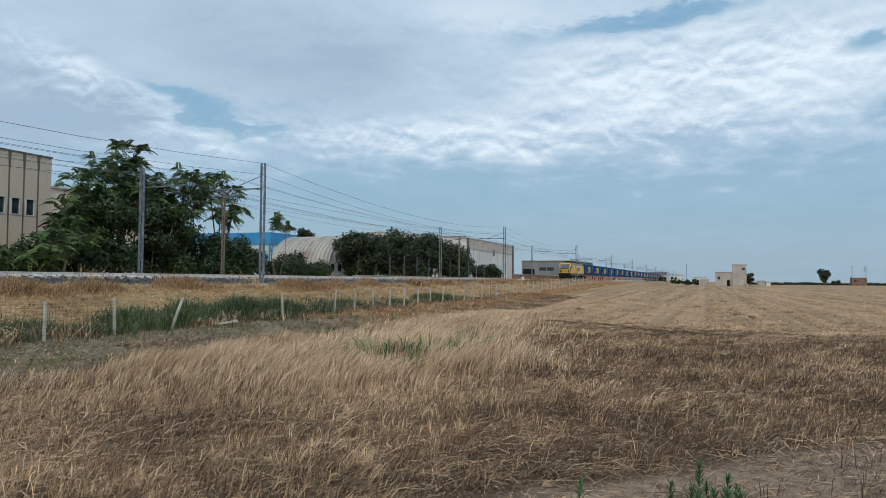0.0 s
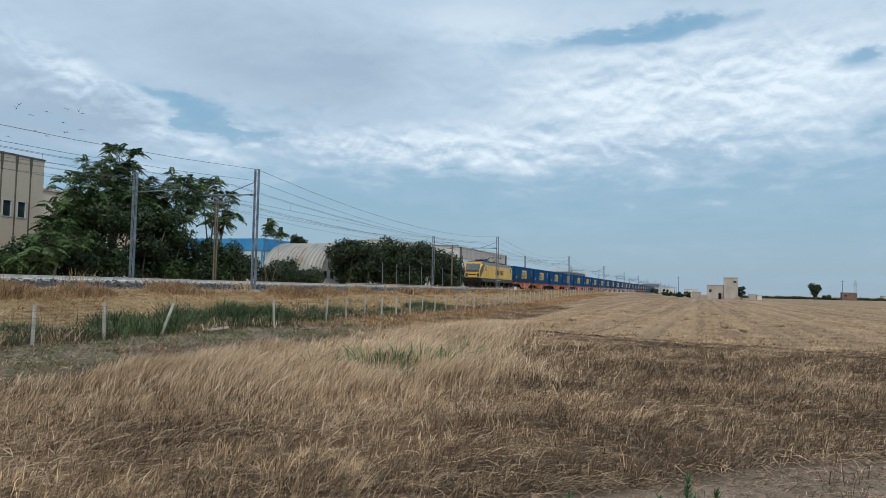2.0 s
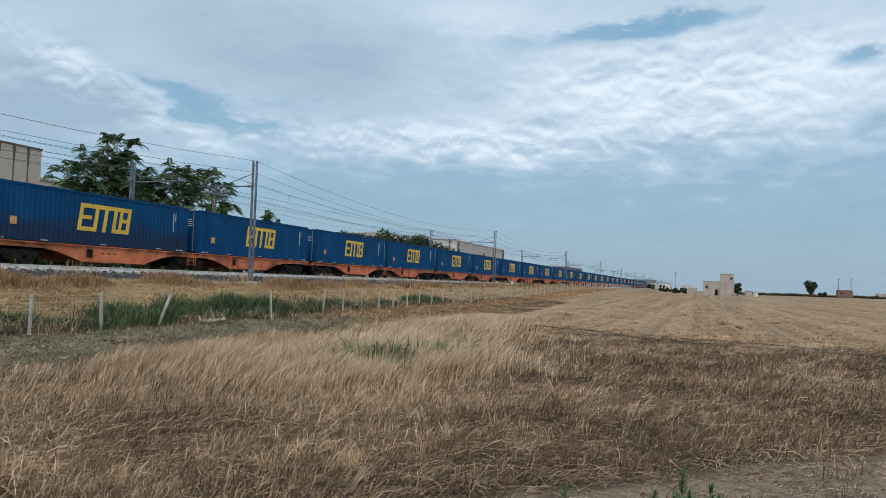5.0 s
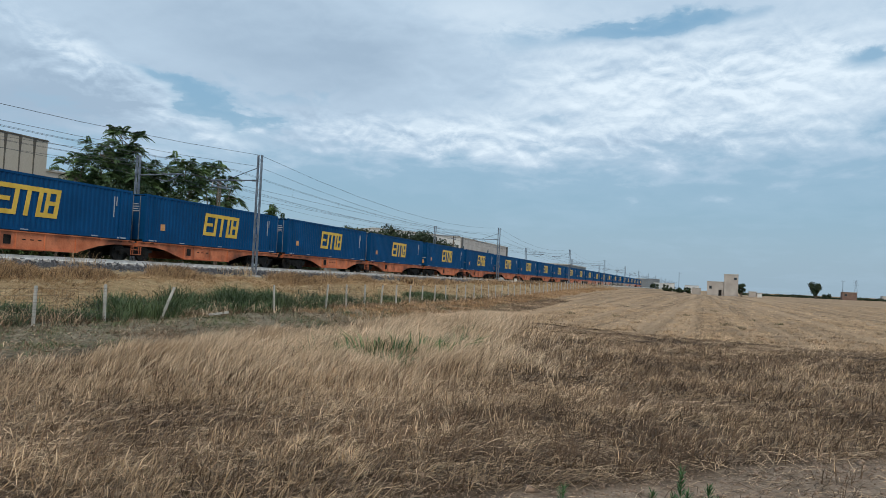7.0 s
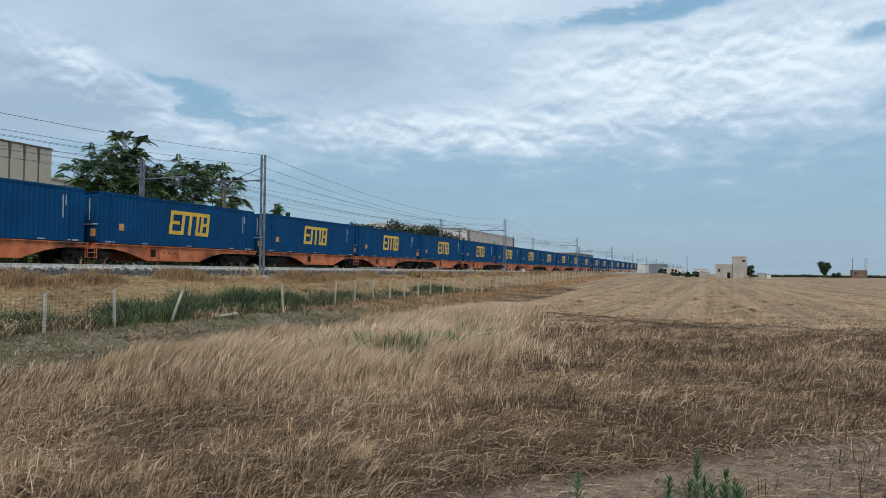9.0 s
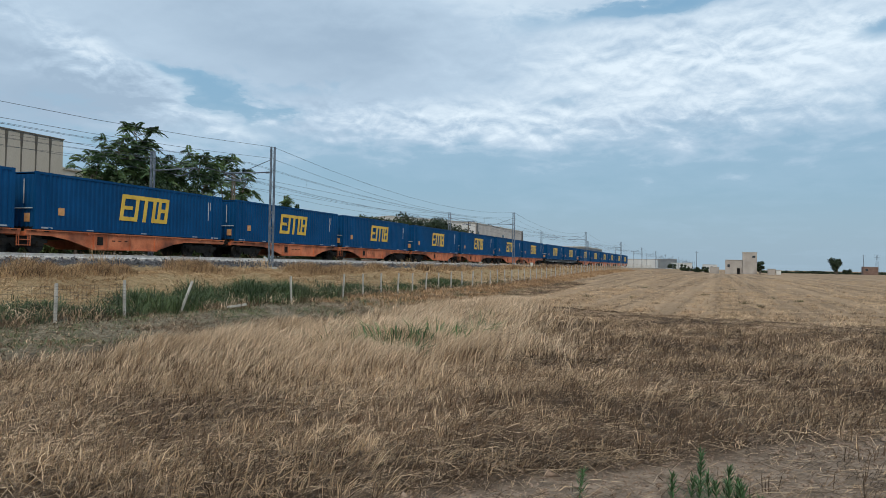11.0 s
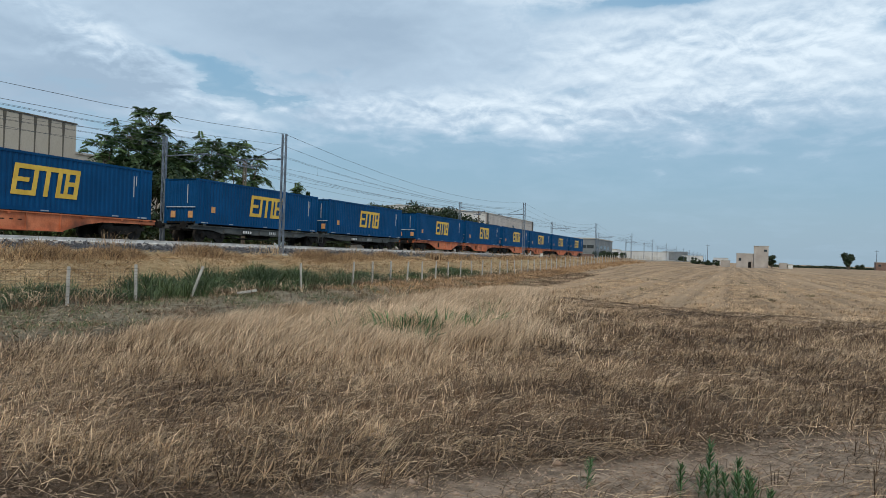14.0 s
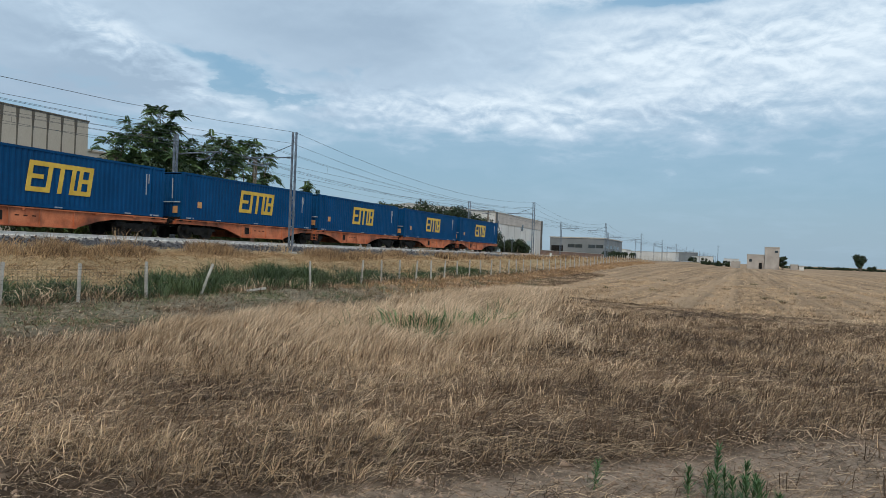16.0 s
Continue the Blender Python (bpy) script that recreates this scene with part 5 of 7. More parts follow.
def far_places():
    # farmhouse with its tower, out in the field
    f = empty("farm_tower", pose(9.5, 302.5, 0))
    wall_block("wall", -2.52, 2.52, -2.5, 2.5, -0.2, 8.2, M_TUFF, f)
    wall_block("parapet", -2.64, 2.64, -2.62, 2.62, 8.2, 8.5, M_CONC, f)
    bm = bmesh.new()
    box(bm, 0.9, 2.0, -2.56, -2.45, 6.3, 7.1)
    part("window", bm, M_GLASSD, f, "dark window opening")
    tagged(f, "pale plastered farm tower standing in the field", "tower")
    h = empty("farmhouse", pose(3.8, 303, 0))
    wall_block("wall", -3.0, 3.1, -2.6, 5, -0.2, 5.3, M_TUFF, h)
    wall_block("parapet", -3.1, 3.15, -2.7, 5.1, 5.3, 5.5, M_CONC, h)
    bm = bmesh.new()
    box(bm, 1.2, 2.3, -2.66, -2.5, 0.0, 2.3)
    part("door", bm, M_DARK, h, "dark doorway")
    bm = bmesh.new()
    box(bm, -2.2, -1.3, -2.66, -2.5, 2.6, 3.7)
    part("window", bm, M_GLASSD, h)
    tagged(h, "derelict stone farmhouse beside its tower", "farmhouse")
    for x, y, w, d, z, m, lab in ((-3.2, 306, 3.4, 4, 2.4, M_TUFF, "ruined low stone outbuilding of the farm"), (17.5, 305, 2.6, 4, 2.0, M_TUFF, "low stone outbuilding beside the farm"), (20.0, 306, 1.6, 3, 1.6, M_WHITE, "small white hut beside the farm"),
                                  (74.0, 445, 7.0, 6, 4.2, M_BRICKW, "dark low farm building on the skyline"), (-8, 500, 9, 8, 4.5, M_WALLW, "far white house on the plain"), (-24, 470, 12, 8, 5.2, M_WALLW, "far white industrial shed"),
                                  (-46, 400, 26, 10, 6.2, M_WALLW, "far white industrial shed"), (-60, 330, 22, 14, 6.0, M_WALLW, "far white industrial shed"), (-38, 520, 16, 10, 8.0, M_WALLG, "far grey industrial shed"),
                                  (150, 700, 18, 9, 3.4, M_TUFF, "far pale farm building"), (210, 760, 30, 9, 3.8, M_WALLW, "far pale farm building")):
        o = empty("outbuilding" if z < 3 else "far_building", pose(x, y, 0))
        wall_block("wall", -w / 2, w / 2, 0, d, -0.3, z, m, o)
        wall_block("roof", -w / 2 - 0.15, w / 2 + 0.15, -0.15, d + 0.15, z, z + 0.22, M_CONC, o)
        for k in range(int(w / 4) if w < 12 else 0):
            bm = bmesh.new()
            box(bm, -w / 2 + 1 + k * 4, -w / 2 + 2.2 + k * 4, -0.05, 0.02, z * 0.5, z * 0.75)
            part("window", bm, M_GLASSD, o)
        tagged(o, lab, "building")
    for x, y, hgt in ((95.2, 600, 14), (-20, 620, 16), (205, 800, 17)):
        p = empty("power_pole", pose(x, y, 0))
        bm = bmesh.new()
        rod(bm, (0, 0, -0.5), (0, 0, hgt), 0.28, 0.16, 8)
        part("shaft", bm, M_STEEL, p)
        bm = bmesh.new()
        box(bm, -1.4, 1.4, -0.08, 0.08, hgt - 1.0, hgt - 0.8)
        part("crossarm", bm, M_STEEL, p)
        tagged(p, "far grey power pole on the skyline", "pole")
    p = empty("lattice_pylon", pose(152, 880, 0))
    for sx, sy in ((-1, -1), (1, -1), (1, 1), (-1, 1)):
        bm = bmesh.new()
        rod(bm, (sx * 2, sy * 2, -0.3), (sx * 0.3, sy * 0.3, 20), 0.06, 0.05, 5)
        part("leg", bm, M_STEEL, p)
    bm = bmesh.new()
    for i in range(8):
        a, c = 2 - i * 0.21, 2 - (i + 1) * 0.21
        for sy in (-1, 1):
            rod(bm, (-a, sy * a, i * 2.5), (c, sy * c, i * 2.5 + 2.5), 0.03, seg=4)
            rod(bm, (a, sy * a, i * 2.5), (-c, sy * c, i * 2.5 + 2.5), 0.03, seg=4)
    for z in (14.5, 17, 19.5):
        rod(bm, (-3, 0, z), (3, 0, z), 0.08, seg=4)
    part("lacing", bm, M_STEEL, p)
    tagged(p, "far lattice power pylon on the skyline", "pylon")


far_places()
# ---- trees and bushes ----
def leaf_cloud(rng, blobs, count, size, flat=0.5):
    """Small pointed leaf faces spread through the outer part of a set of ellipsoids (centre, radii)."""
    vols = np.array([r[0] * r[1] + r[1] * r[2] + r[0] * r[2] for _, r in blobs])
    pick = rng.choice(len(blobs), count, p=vols / vols.sum())
    c = np.array([b[0] for b in blobs])[pick]
    r = np.array([b[1] for b in blobs])[pick]
    d = rng.normal(size=(count, 3))
    d /= np.linalg.norm(d, axis=1)[:, None]
    bumps = 1 + 0.16 * np.sin(d[:, 0] * 7 + pick) * np.sin(d[:, 1] * 6 + 2 * pick) + 0.10 * np.sin(d[:, 2] * 11 + d[:, 0] * 9)
    rad = (rng.random(count) ** 0.35) * bumps
    p = c + d * r * rad[:, None]
    n = d + rng.normal(0, flat, (count, 3))
    n /= np.linalg.norm(n, axis=1)[:, None]
    t = np.cross(n, rng.normal(size=(count, 3)))
    t /= np.linalg.norm(t, axis=1)[:, None] + 1e-9
    b = np.cross(n, t)
    s = size * rng.uniform(0.6, 1.35, count)[:, None]
    v = np.stack([p - t * s, p + b * s * 0.45, p + t * s, p - b * s * 0.45], 1).reshape(-1, 3)
    f = np.arange(count * 4).reshape(-1, 4)
    return v, f


def limbs(bm, rng, a, b, r, depth, tips):
    """A tapered limb from a to b that forks."""
    a, b = Vector(a), Vector(b)
    mid = (a + b) / 2 + Vector(rng.normal(0, 0.06, 3)) * (b - a).length
    rod(bm, a, mid, r, r * 0.82, 7)
    rod(bm, mid, b, r * 0.82, r * 0.62, 7)
    if depth == 0:
        tips.append(b)
        return
    for k in range(2 if depth > 1 else 3):
        d = (b - a).normalized() + Vector(rng.normal(0, 0.55, 3)) + Vector((0, 0, 0.25))
        limbs(bm, rng, b, b + d.normalized() * (b - a).length * rng.uniform(0.6, 0.85), r * 0.6, depth - 1, tips)


def fronds(rng, tips, per, length):
    """Rosettes of drooping feathered leaves at the twig ends, turned every way."""
    n = len(tips) * per
    base = np.repeat(np.array([tuple(t) for t in tips]), per, 0)
    d = rng.normal(size=(n, 3)) * np.array((1, 1, 0.45)) + np.array((0, 0, 0.22))
    d /= np.linalg.norm(d, axis=1)[:, None]
    side = np.cross(d, rng.normal(size=(n, 3)) * 0.55 + np.array((0, 0, 1.0)))
    side /= np.linalg.norm(side, axis=1)[:, None] + 1e-9
    L = length * rng.uniform(0.55, 1.15, n)[:, None]
    down = np.array((0, 0, -1.0))
    V = []
    seg = 7
    for i in range(1, seg + 1):
        u = i / seg
        p = base + d * L * u + down * L * 0.46 * u * u
        ll = L * 0.34 * (1 - 0.45 * u)
        for s in (-1, 1):
            tip = p + side * s * ll + d * 0.30 * ll + down * 0.38 * ll
            w = d * ll * 0.36
            m = (p + tip) / 2
            V.append(np.stack([p, m - w, tip, m + w], 1))
    V = np.concatenate(V, 0).reshape(-1, 3)
    return V, np.arange(len(V)).reshape(-1, 4)


def feather_tree(x, y, blobs, seed, label, stems=4, per=9, fl=0.86, dens=1.0):
    """A tree of heaven: slender stems to each part of an open crown, rosettes of feathered leaves on its twigs.
    blobs: (dy, z, radius along the line, radius upwards) of the crown's parts."""
    rng = np.random.default_rng(seed)
    z = float(ground_z(x, y))
    t = empty("tree", pose(x, y, z))
    bm = bmesh.new()
    pts = []
    for dy, zc, ry, rz in blobs:
        c = Vector((rng.uniform(-0.6, 0.6), dy, zc))
        root = Vector((rng.uniform(-0.3, 0.3), dy * 0.35, -0.2))
        mid = (root + c) / 2 + Vector((rng.normal(0, 0.2), rng.normal(0, 0.2), 0))
        k = 0.35 if stems == 1 else 1.0
        rod(bm, root, mid, 0.10 * k, 0.07 * k, 7)
        rod(bm, mid, c, 0.07 * k, 0.035 * k, 7)
        n = int(6.6 * dens * ry * rz) + 5
        for k in range(n):
            d = Vector(rng.normal(size=3)).normalized()
            r = rng.uniform(0.55, 1.15)
            q = c + Vector((d.x * ry * r, d.y * ry * r, d.z * rz * r))
            rod(bm, c + (q - c) * 0.1, q, 0.022, 0.008, 4)
            pts.append(q)
    part("trunk", bm, M_BARK, t, "slender grey stems")
    V, F = fronds(rng, pts, per, fl)
    o = sheet("crown", V, F, M_LEAF)
    o.parent = t
    return tagged(t, label, "tree")


def bush(name, x, y, blobs, count, size, mat, seed, label, cat="bush", trunk=0.0):
    rng = np.random.default_rng(seed)
    z = float(ground_z(x, y))
    t = empty(name, pose(x, y, z))
    V, F = leaf_cloud(rng, blobs, count, size)
    o = sheet("crown", V, F, mat)
    o.parent = t
    bm = bmesh.new()
    for c, r in blobs[:6]:
        rod(bm, (c[0] * 0.3, c[1] * 0.3, -0.2), (c[0], c[1], c[2]), trunk or 0.07, 0.03, 6)
    part("trunk", bm, M_BARK, t)
    return tagged(t, label, cat)


def rblobs(rng, n, sx, sy, z0, z1, r0, r1):
    return [((rng.uniform(-sx, sx), rng.uniform(-sy, sy), rng.uniform(z0, z1)), (rng.uniform(r0, r1), rng.uniform(r0, r1), rng.uniform(r0, r1) * 0.85)) for _ in range(n)]


def plants():
    rng = np.random.default_rng(12)
    lab = "tree of heaven with open feathery dark green crown"
    feather_tree(-42, 38.6, [(0, 6.0, 1.3, 1.1), (-1.2, 4.2, 1.1, 1.3), (0.6, 7.4, 1.2, 0.8), (0.6, 4.8, 1.5, 1.4)], 21, lab, dens=0.8)
    feather_tree(-42, 42.6, [(0.6, 9.6, 1.3, 1.0), (-1.6, 8.2, 1.6, 1.2), (1.6, 8.4, 1.5, 1.2), (0.2, 7.2, 1.9, 1.3), (-1.0, 5.8, 1.8, 1.4), (1.6, 6.0, 1.7, 1.4)], 22, lab)
    feather_tree(-41.5, 49.2, [(0.2, 8.6, 1.6, 1.0), (-1.5, 7.4, 1.5, 1.1), (1.5, 7.3, 1.5, 1.1), (0.0, 6.2, 1.6, 1.1)], 23, lab)
    feather_tree(-42, 54.4, [(0.6, 8.9, 1.3, 0.9), (-1.3, 8.0, 1.4, 1.0), (1.6, 7.4, 1.4, 1.2), (0.0, 6.4, 1.5, 1.0), (1.4, 5.6, 1.0, 0.8)], 24, lab, dens=0.8)
    feather_tree(-42.5, 46.2, [(0, 7.6, 1.5, 1.1), (-0.8, 6.2, 1.6, 1.4), (0.8, 5.4, 1.7, 1.4)], 26, lab)
    feather_tree(-39.5, 34.6, [(0, 2.3, 1.4, 0.9), (1.4, 3.1, 1.2, 1.0), (-1.5, 1.6, 1.2, 0.7)], 27, lab)
    feather_tree(-37, 56.3, [(-0.2, 5.7, 0.65, 0.55), (-0.6, 4.9, 0.5, 0.4), (1.0, 4.9, 0.45, 0.25)], 25, "slender young tree of heaven with few leaf tufts", 1, 9, 0.75, 0.2)
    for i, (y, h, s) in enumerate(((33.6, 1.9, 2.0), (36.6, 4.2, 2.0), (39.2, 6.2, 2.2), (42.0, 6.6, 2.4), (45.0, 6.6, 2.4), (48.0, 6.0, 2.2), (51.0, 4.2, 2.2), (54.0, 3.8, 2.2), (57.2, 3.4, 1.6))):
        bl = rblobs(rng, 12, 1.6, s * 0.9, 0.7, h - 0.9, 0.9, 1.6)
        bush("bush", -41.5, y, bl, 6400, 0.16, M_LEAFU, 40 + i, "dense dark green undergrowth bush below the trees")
    for i, (y, h) in enumerate(((63.6, 2.7), (67.5, 3.0), (72.0, 2.3))):
        bush("bush", -42, y, rblobs(rng, 8, 1.4, 2.0, 0.6, h - 0.7, 0.8, 1.3), 3600, 0.15, M_LEAFD, 60 + i, "rounded dark green bush near the shed")
    for i, (x, y, h, s) in enumerate(((-46, 88.5, 7.0, 3.2), (-47, 96, 7.2, 4.0), (-47.5, 104, 8.2, 4.4), (-48, 112, 8.8, 4.6), (-48, 120.5, 8.6, 4.6), (-48, 129, 8.0, 4.6), (-48, 137, 7.4, 4.0))):
        bl = rblobs(rng, 16, s * 0.6, s * 0.75, 1.2, h - 1.5, 1.3, 2.3)
        bush("tree", -0.0 + x, y, bl, 6500, 0.26, M_LEAFD, 80 + i, "dense dark evergreen tree in a row by the line", "tree", 0.14)
    bush("tree", -66, 108.5, rblobs(rng, 5, 0.9, 1.4, 6.3, 8.4, 0.7, 1.0), 1500, 0.22, M_LEAFD, 95, "dark tree top behind the shed", "tree", 0.15)
    for i, (x, y, h) in enumerate(((-41, 130, 2.6), (-41, 134, 3.0), (-41, 139, 1.8), (-39, 224, 2.0), (-39, 232, 2.3), (-38.5, 242, 2.1), (-38.5, 254, 2.4), (-38, 268, 2.2))):
        bush("bush", x, y, rblobs(rng, 7, 1.0, 2.2, 0.5, h - 0.4, 0.8, 1.2), 2000, 0.22, M_LEAFD, 100 + i, "dark green bush beside the line")
    # out on the plain
    bush("tree", 54.0, 420, rblobs(rng, 16, 1.8, 1.8, 1.7, 7.2, 1.1, 1.9), 5000, 0.34, M_LEAFD, 120, "lone round dark tree on the plain", "tree", 0.25)
    bush("bush", 60, 424, rblobs(rng, 6, 2.0, 1.0, 0.8, 2.0, 0.9, 1.3), 1200, 0.3, M_LEAFD, 121, "low dark bush on the plain")
    bush("tree", 13.6, 306, rblobs(rng, 7, 0.9, 0.9, 1.2, 4.6, 0.8, 1.2), 1800, 0.26, M_LEAFD, 122, "dark tree beside the farm tower", "tree")
    for i, (x, y, s, h) in enumerate(((-8, 330, 3, 1.5), (-14, 360, 4, 1.7), (-22, 420, 5, 2.6), (-30, 440, 4, 2.2), (-13, 480, 6, 2.6))):
        bush("tree", x, y, rblobs(rng, 8, s, 1.5, 0.4, h, 0.7, 1.2), 1500, 0.35, M_LEAFD, 130 + i, "far dark tree on the skyline", "tree")
    hb = []
    for k in range(90):
        x = 22 + 190 * k / 90
        hb.append(((x, rng.uniform(-4, 4), rng.uniform(0.3, 0.9)), (2.4, 1.5, rng.uniform(0.5, 1.3))))
    V, F = leaf_cloud(rng, hb, 14000, 0.45)
    V = V + np.array((0, 470, 0))
    sheet("far_hedge", V, F, M_LEAFD, "stuff", "low dark hedges and scrub along the skyline", "hedge")


plants()
# ---- grasses ----
def ribbons(rng, x, y, h, w, lean, curl, az, mat, name, label, z_off=0.0):
    """Curved blades of two pieces and a point. lean: how far the tip moves towards az, in heights; curl: how far it hangs."""
    n = len(x)
    z = ground_z(x, y) + z_off
    d = np.stack([np.cos(az), np.sin(az), np.zeros(n)], 1)
    fa = rng.uniform(0, math.tau, n)
    s = np.stack([np.cos(fa), np.sin(fa), rng.uniform(-0.3, 0.3, n)], 1) * (w / 2)[:, None]
    p0 = np.stack([x, y, z - 0.01], 1)
    up = np.array((0, 0, 1.0))
    p1 = p0 + d * (lean * h * 0.36)[:, None] + up * (h * 0.58)[:, None]
    p2 = p0 + d * (lean * h)[:, None] + up * (h * (1 - curl))[:, None]
    v = np.stack([p0 - s, p0 + s, p1 + s * 0.85, p1 - s * 0.85, p2], 1).reshape(-1, 3)
    i = np.arange(n)[:, None] * 5
    f = np.concatenate([i + np.array([0, 1, 2]), i + np.array([0, 2, 3]), i + np.array([3, 2, 4])], 1).reshape(-1, 3)
    return sheet(name, v, f, mat, "stuff", label, "grass")


def straws(rng, x, y, L, w, az, mat, name, label, lift=0.05):
    """Fallen stems: long thin ribbons lying a little above the soil, slightly bowed."""
    n = len(x)
    d = np.stack([np.cos(az), np.sin(az), np.zeros(n)], 1)
    sd = np.stack([-np.sin(az), np.cos(az), rng.uniform(-0.6, 0.6, n)], 1) * (w / 2)[:, None]
    z0 = rng.uniform(0.0, lift, n)
    z2 = rng.uniform(0.0, lift * 1.8, n)
    bow = rng.normal(0, 0.10, n) * L
    pts = []
    for u, zz, b in ((0.0, z0, 0 * bow), (0.5, (z0 + z2) / 2 + rng.uniform(0, lift, n), bow), (1.0, z2, 0 * bow)):
        px = x + d[:, 0] * L * u - np.sin(az) * b
        py = y + d[:, 1] * L * u + np.cos(az) * b
        pts.append(np.stack([px, py, ground_z(px, py) + zz + 0.006], 1))
    v = np.stack([pts[0] - sd, pts[0] + sd, pts[1] - sd, pts[1] + sd, pts[2] - sd * 0.5, pts[2] + sd * 0.5], 1).reshape(-1, 3)
    i = np.arange(n)[:, None] * 6
    f = np.concatenate([i + np.array([0, 1, 3, 2]), i + np.array([2, 3, 5, 4])], 1).reshape(-1, 4)
    return sheet(name, v, f, mat, "stuff", label, "grass")


def wave(x, y, k=1.0, ph=0.0):
    """Patchiness between about -1 and 1, without a visible grid."""
    return (np.sin(x * 1.3 * k + 1.7 * np.sin(y * 0.6 * k + ph)) + np.sin(y * 1.1 * k + 1.3 * np.sin(x * 0.9 * k - ph) + 2.0) + np.sin((x + y) * 2.3 * k + ph)) / 3


OAT_L = ([4, 6, 8, 10, 14, 18, 22, 30, 40, 60], [-9.0, -9.8, -10.4, -10.2, -10.2, -10.1, -10.2, -10.4, -10.8, -11.9])
OAT_R = ([4, 6, 8, 10, 12.5, 17, 22, 30, 40, 60], [-8.0, -8.2, -6.6, -5.0, -4.2, -4.9, -6.2, -8.0, -9.2, -11.4])


def lane(x, y):
    """Distance past the middle of the bare lane that crosses in front of the camera; plus is farther out."""
    return -0.70 * x + 0.714 * y - 4.75


def spread(rng, n, y0, y1, power=1.0, margin=1.12):
    """Places over the field in a wedge that widens away from the lane."""
    y = y0 + (y1 - y0) * rng.random(n) ** power
    a = math.tan(radians(20.5 + 36))
    b = math.tan(radians(14.5))
    return -a * margin * y + (a + b) * margin * y * rng.random(n), y


def tufts(rng, x, y, per, r):
    """Blades gathered round tuft centres; gives places and the way each leans out."""
    k = rng.poisson(per, len(x)) + 2
    X, Y = np.repeat(x, k), np.repeat(y, k)
    a = rng.uniform(0, math.tau, len(X))
    q = r * np.sqrt(rng.random(len(X)))
    return X + np.cos(a) * q, Y + np.sin(a) * q, a


def tone(rng, X, Y, cell, mixed=0.25):
    """A random value for each blade, mostly shared by all blades of one small patch of ground."""
    h = np.sin(np.floor(X / cell + 0.35 * np.sin(Y * 2.3)) * 127.1 + np.floor(Y / cell + 0.35 * np.sin(X * 1.9)) * 311.7) * 43758.5453
    h = h - np.floor(h)
    return np.where(rng.random(len(X)) < mixed, rng.random(len(X)), h)


WIND = radians(18)


RUTS = (([-8.4, -4.8, -0.4, 3.9, 9.0], [27.6, 27.5, 24.2, 22.8, 21.6]), ([-8.4, -5.9, -1.9, 1.7, 4.2, 9.0], [29.6, 29.4, 26.9, 25.2, 24.6, 23.6]))


def rut_gap(x, y):
    """Distance to the nearer of the two wheel ruts that cross the field."""
    return np.minimum(*(np.abs(y - np.interp(x, *r)) for r in RUTS))


def over_field(rng, n, y0, y1, power=1.0):
    """Places east of the oats."""
    y = y0 + (y1 - y0) * rng.random(n) ** power
    l = np.maximum(np.where(y < 27, np.interp(y, *OAT_R) - 0.6, np.interp(y, [27, 33, 60, 150], [-8.0, -12.4, -13.4, -13.6])), -1.55 * y)
    return l + (0.30 * y + 0.4 - l) * rng.random(n), y


def swath(x, y):
    """Long bands across the field, along the way that the grass lies."""
    u, v = 0.95 * x + 0.31 * y, -0.31 * x + 0.95 * y
    return 0.65 * wave(u * 0.35, v * 1.5, 1.0, 1.0) + 0.5 * wave(u * 0.8, v * 3.2, 1.0, 3.0)


def patchy(x, y):
    return wave(x, y, 0.8) + 0.5 * wave(x, y, 2.7, 1.0)


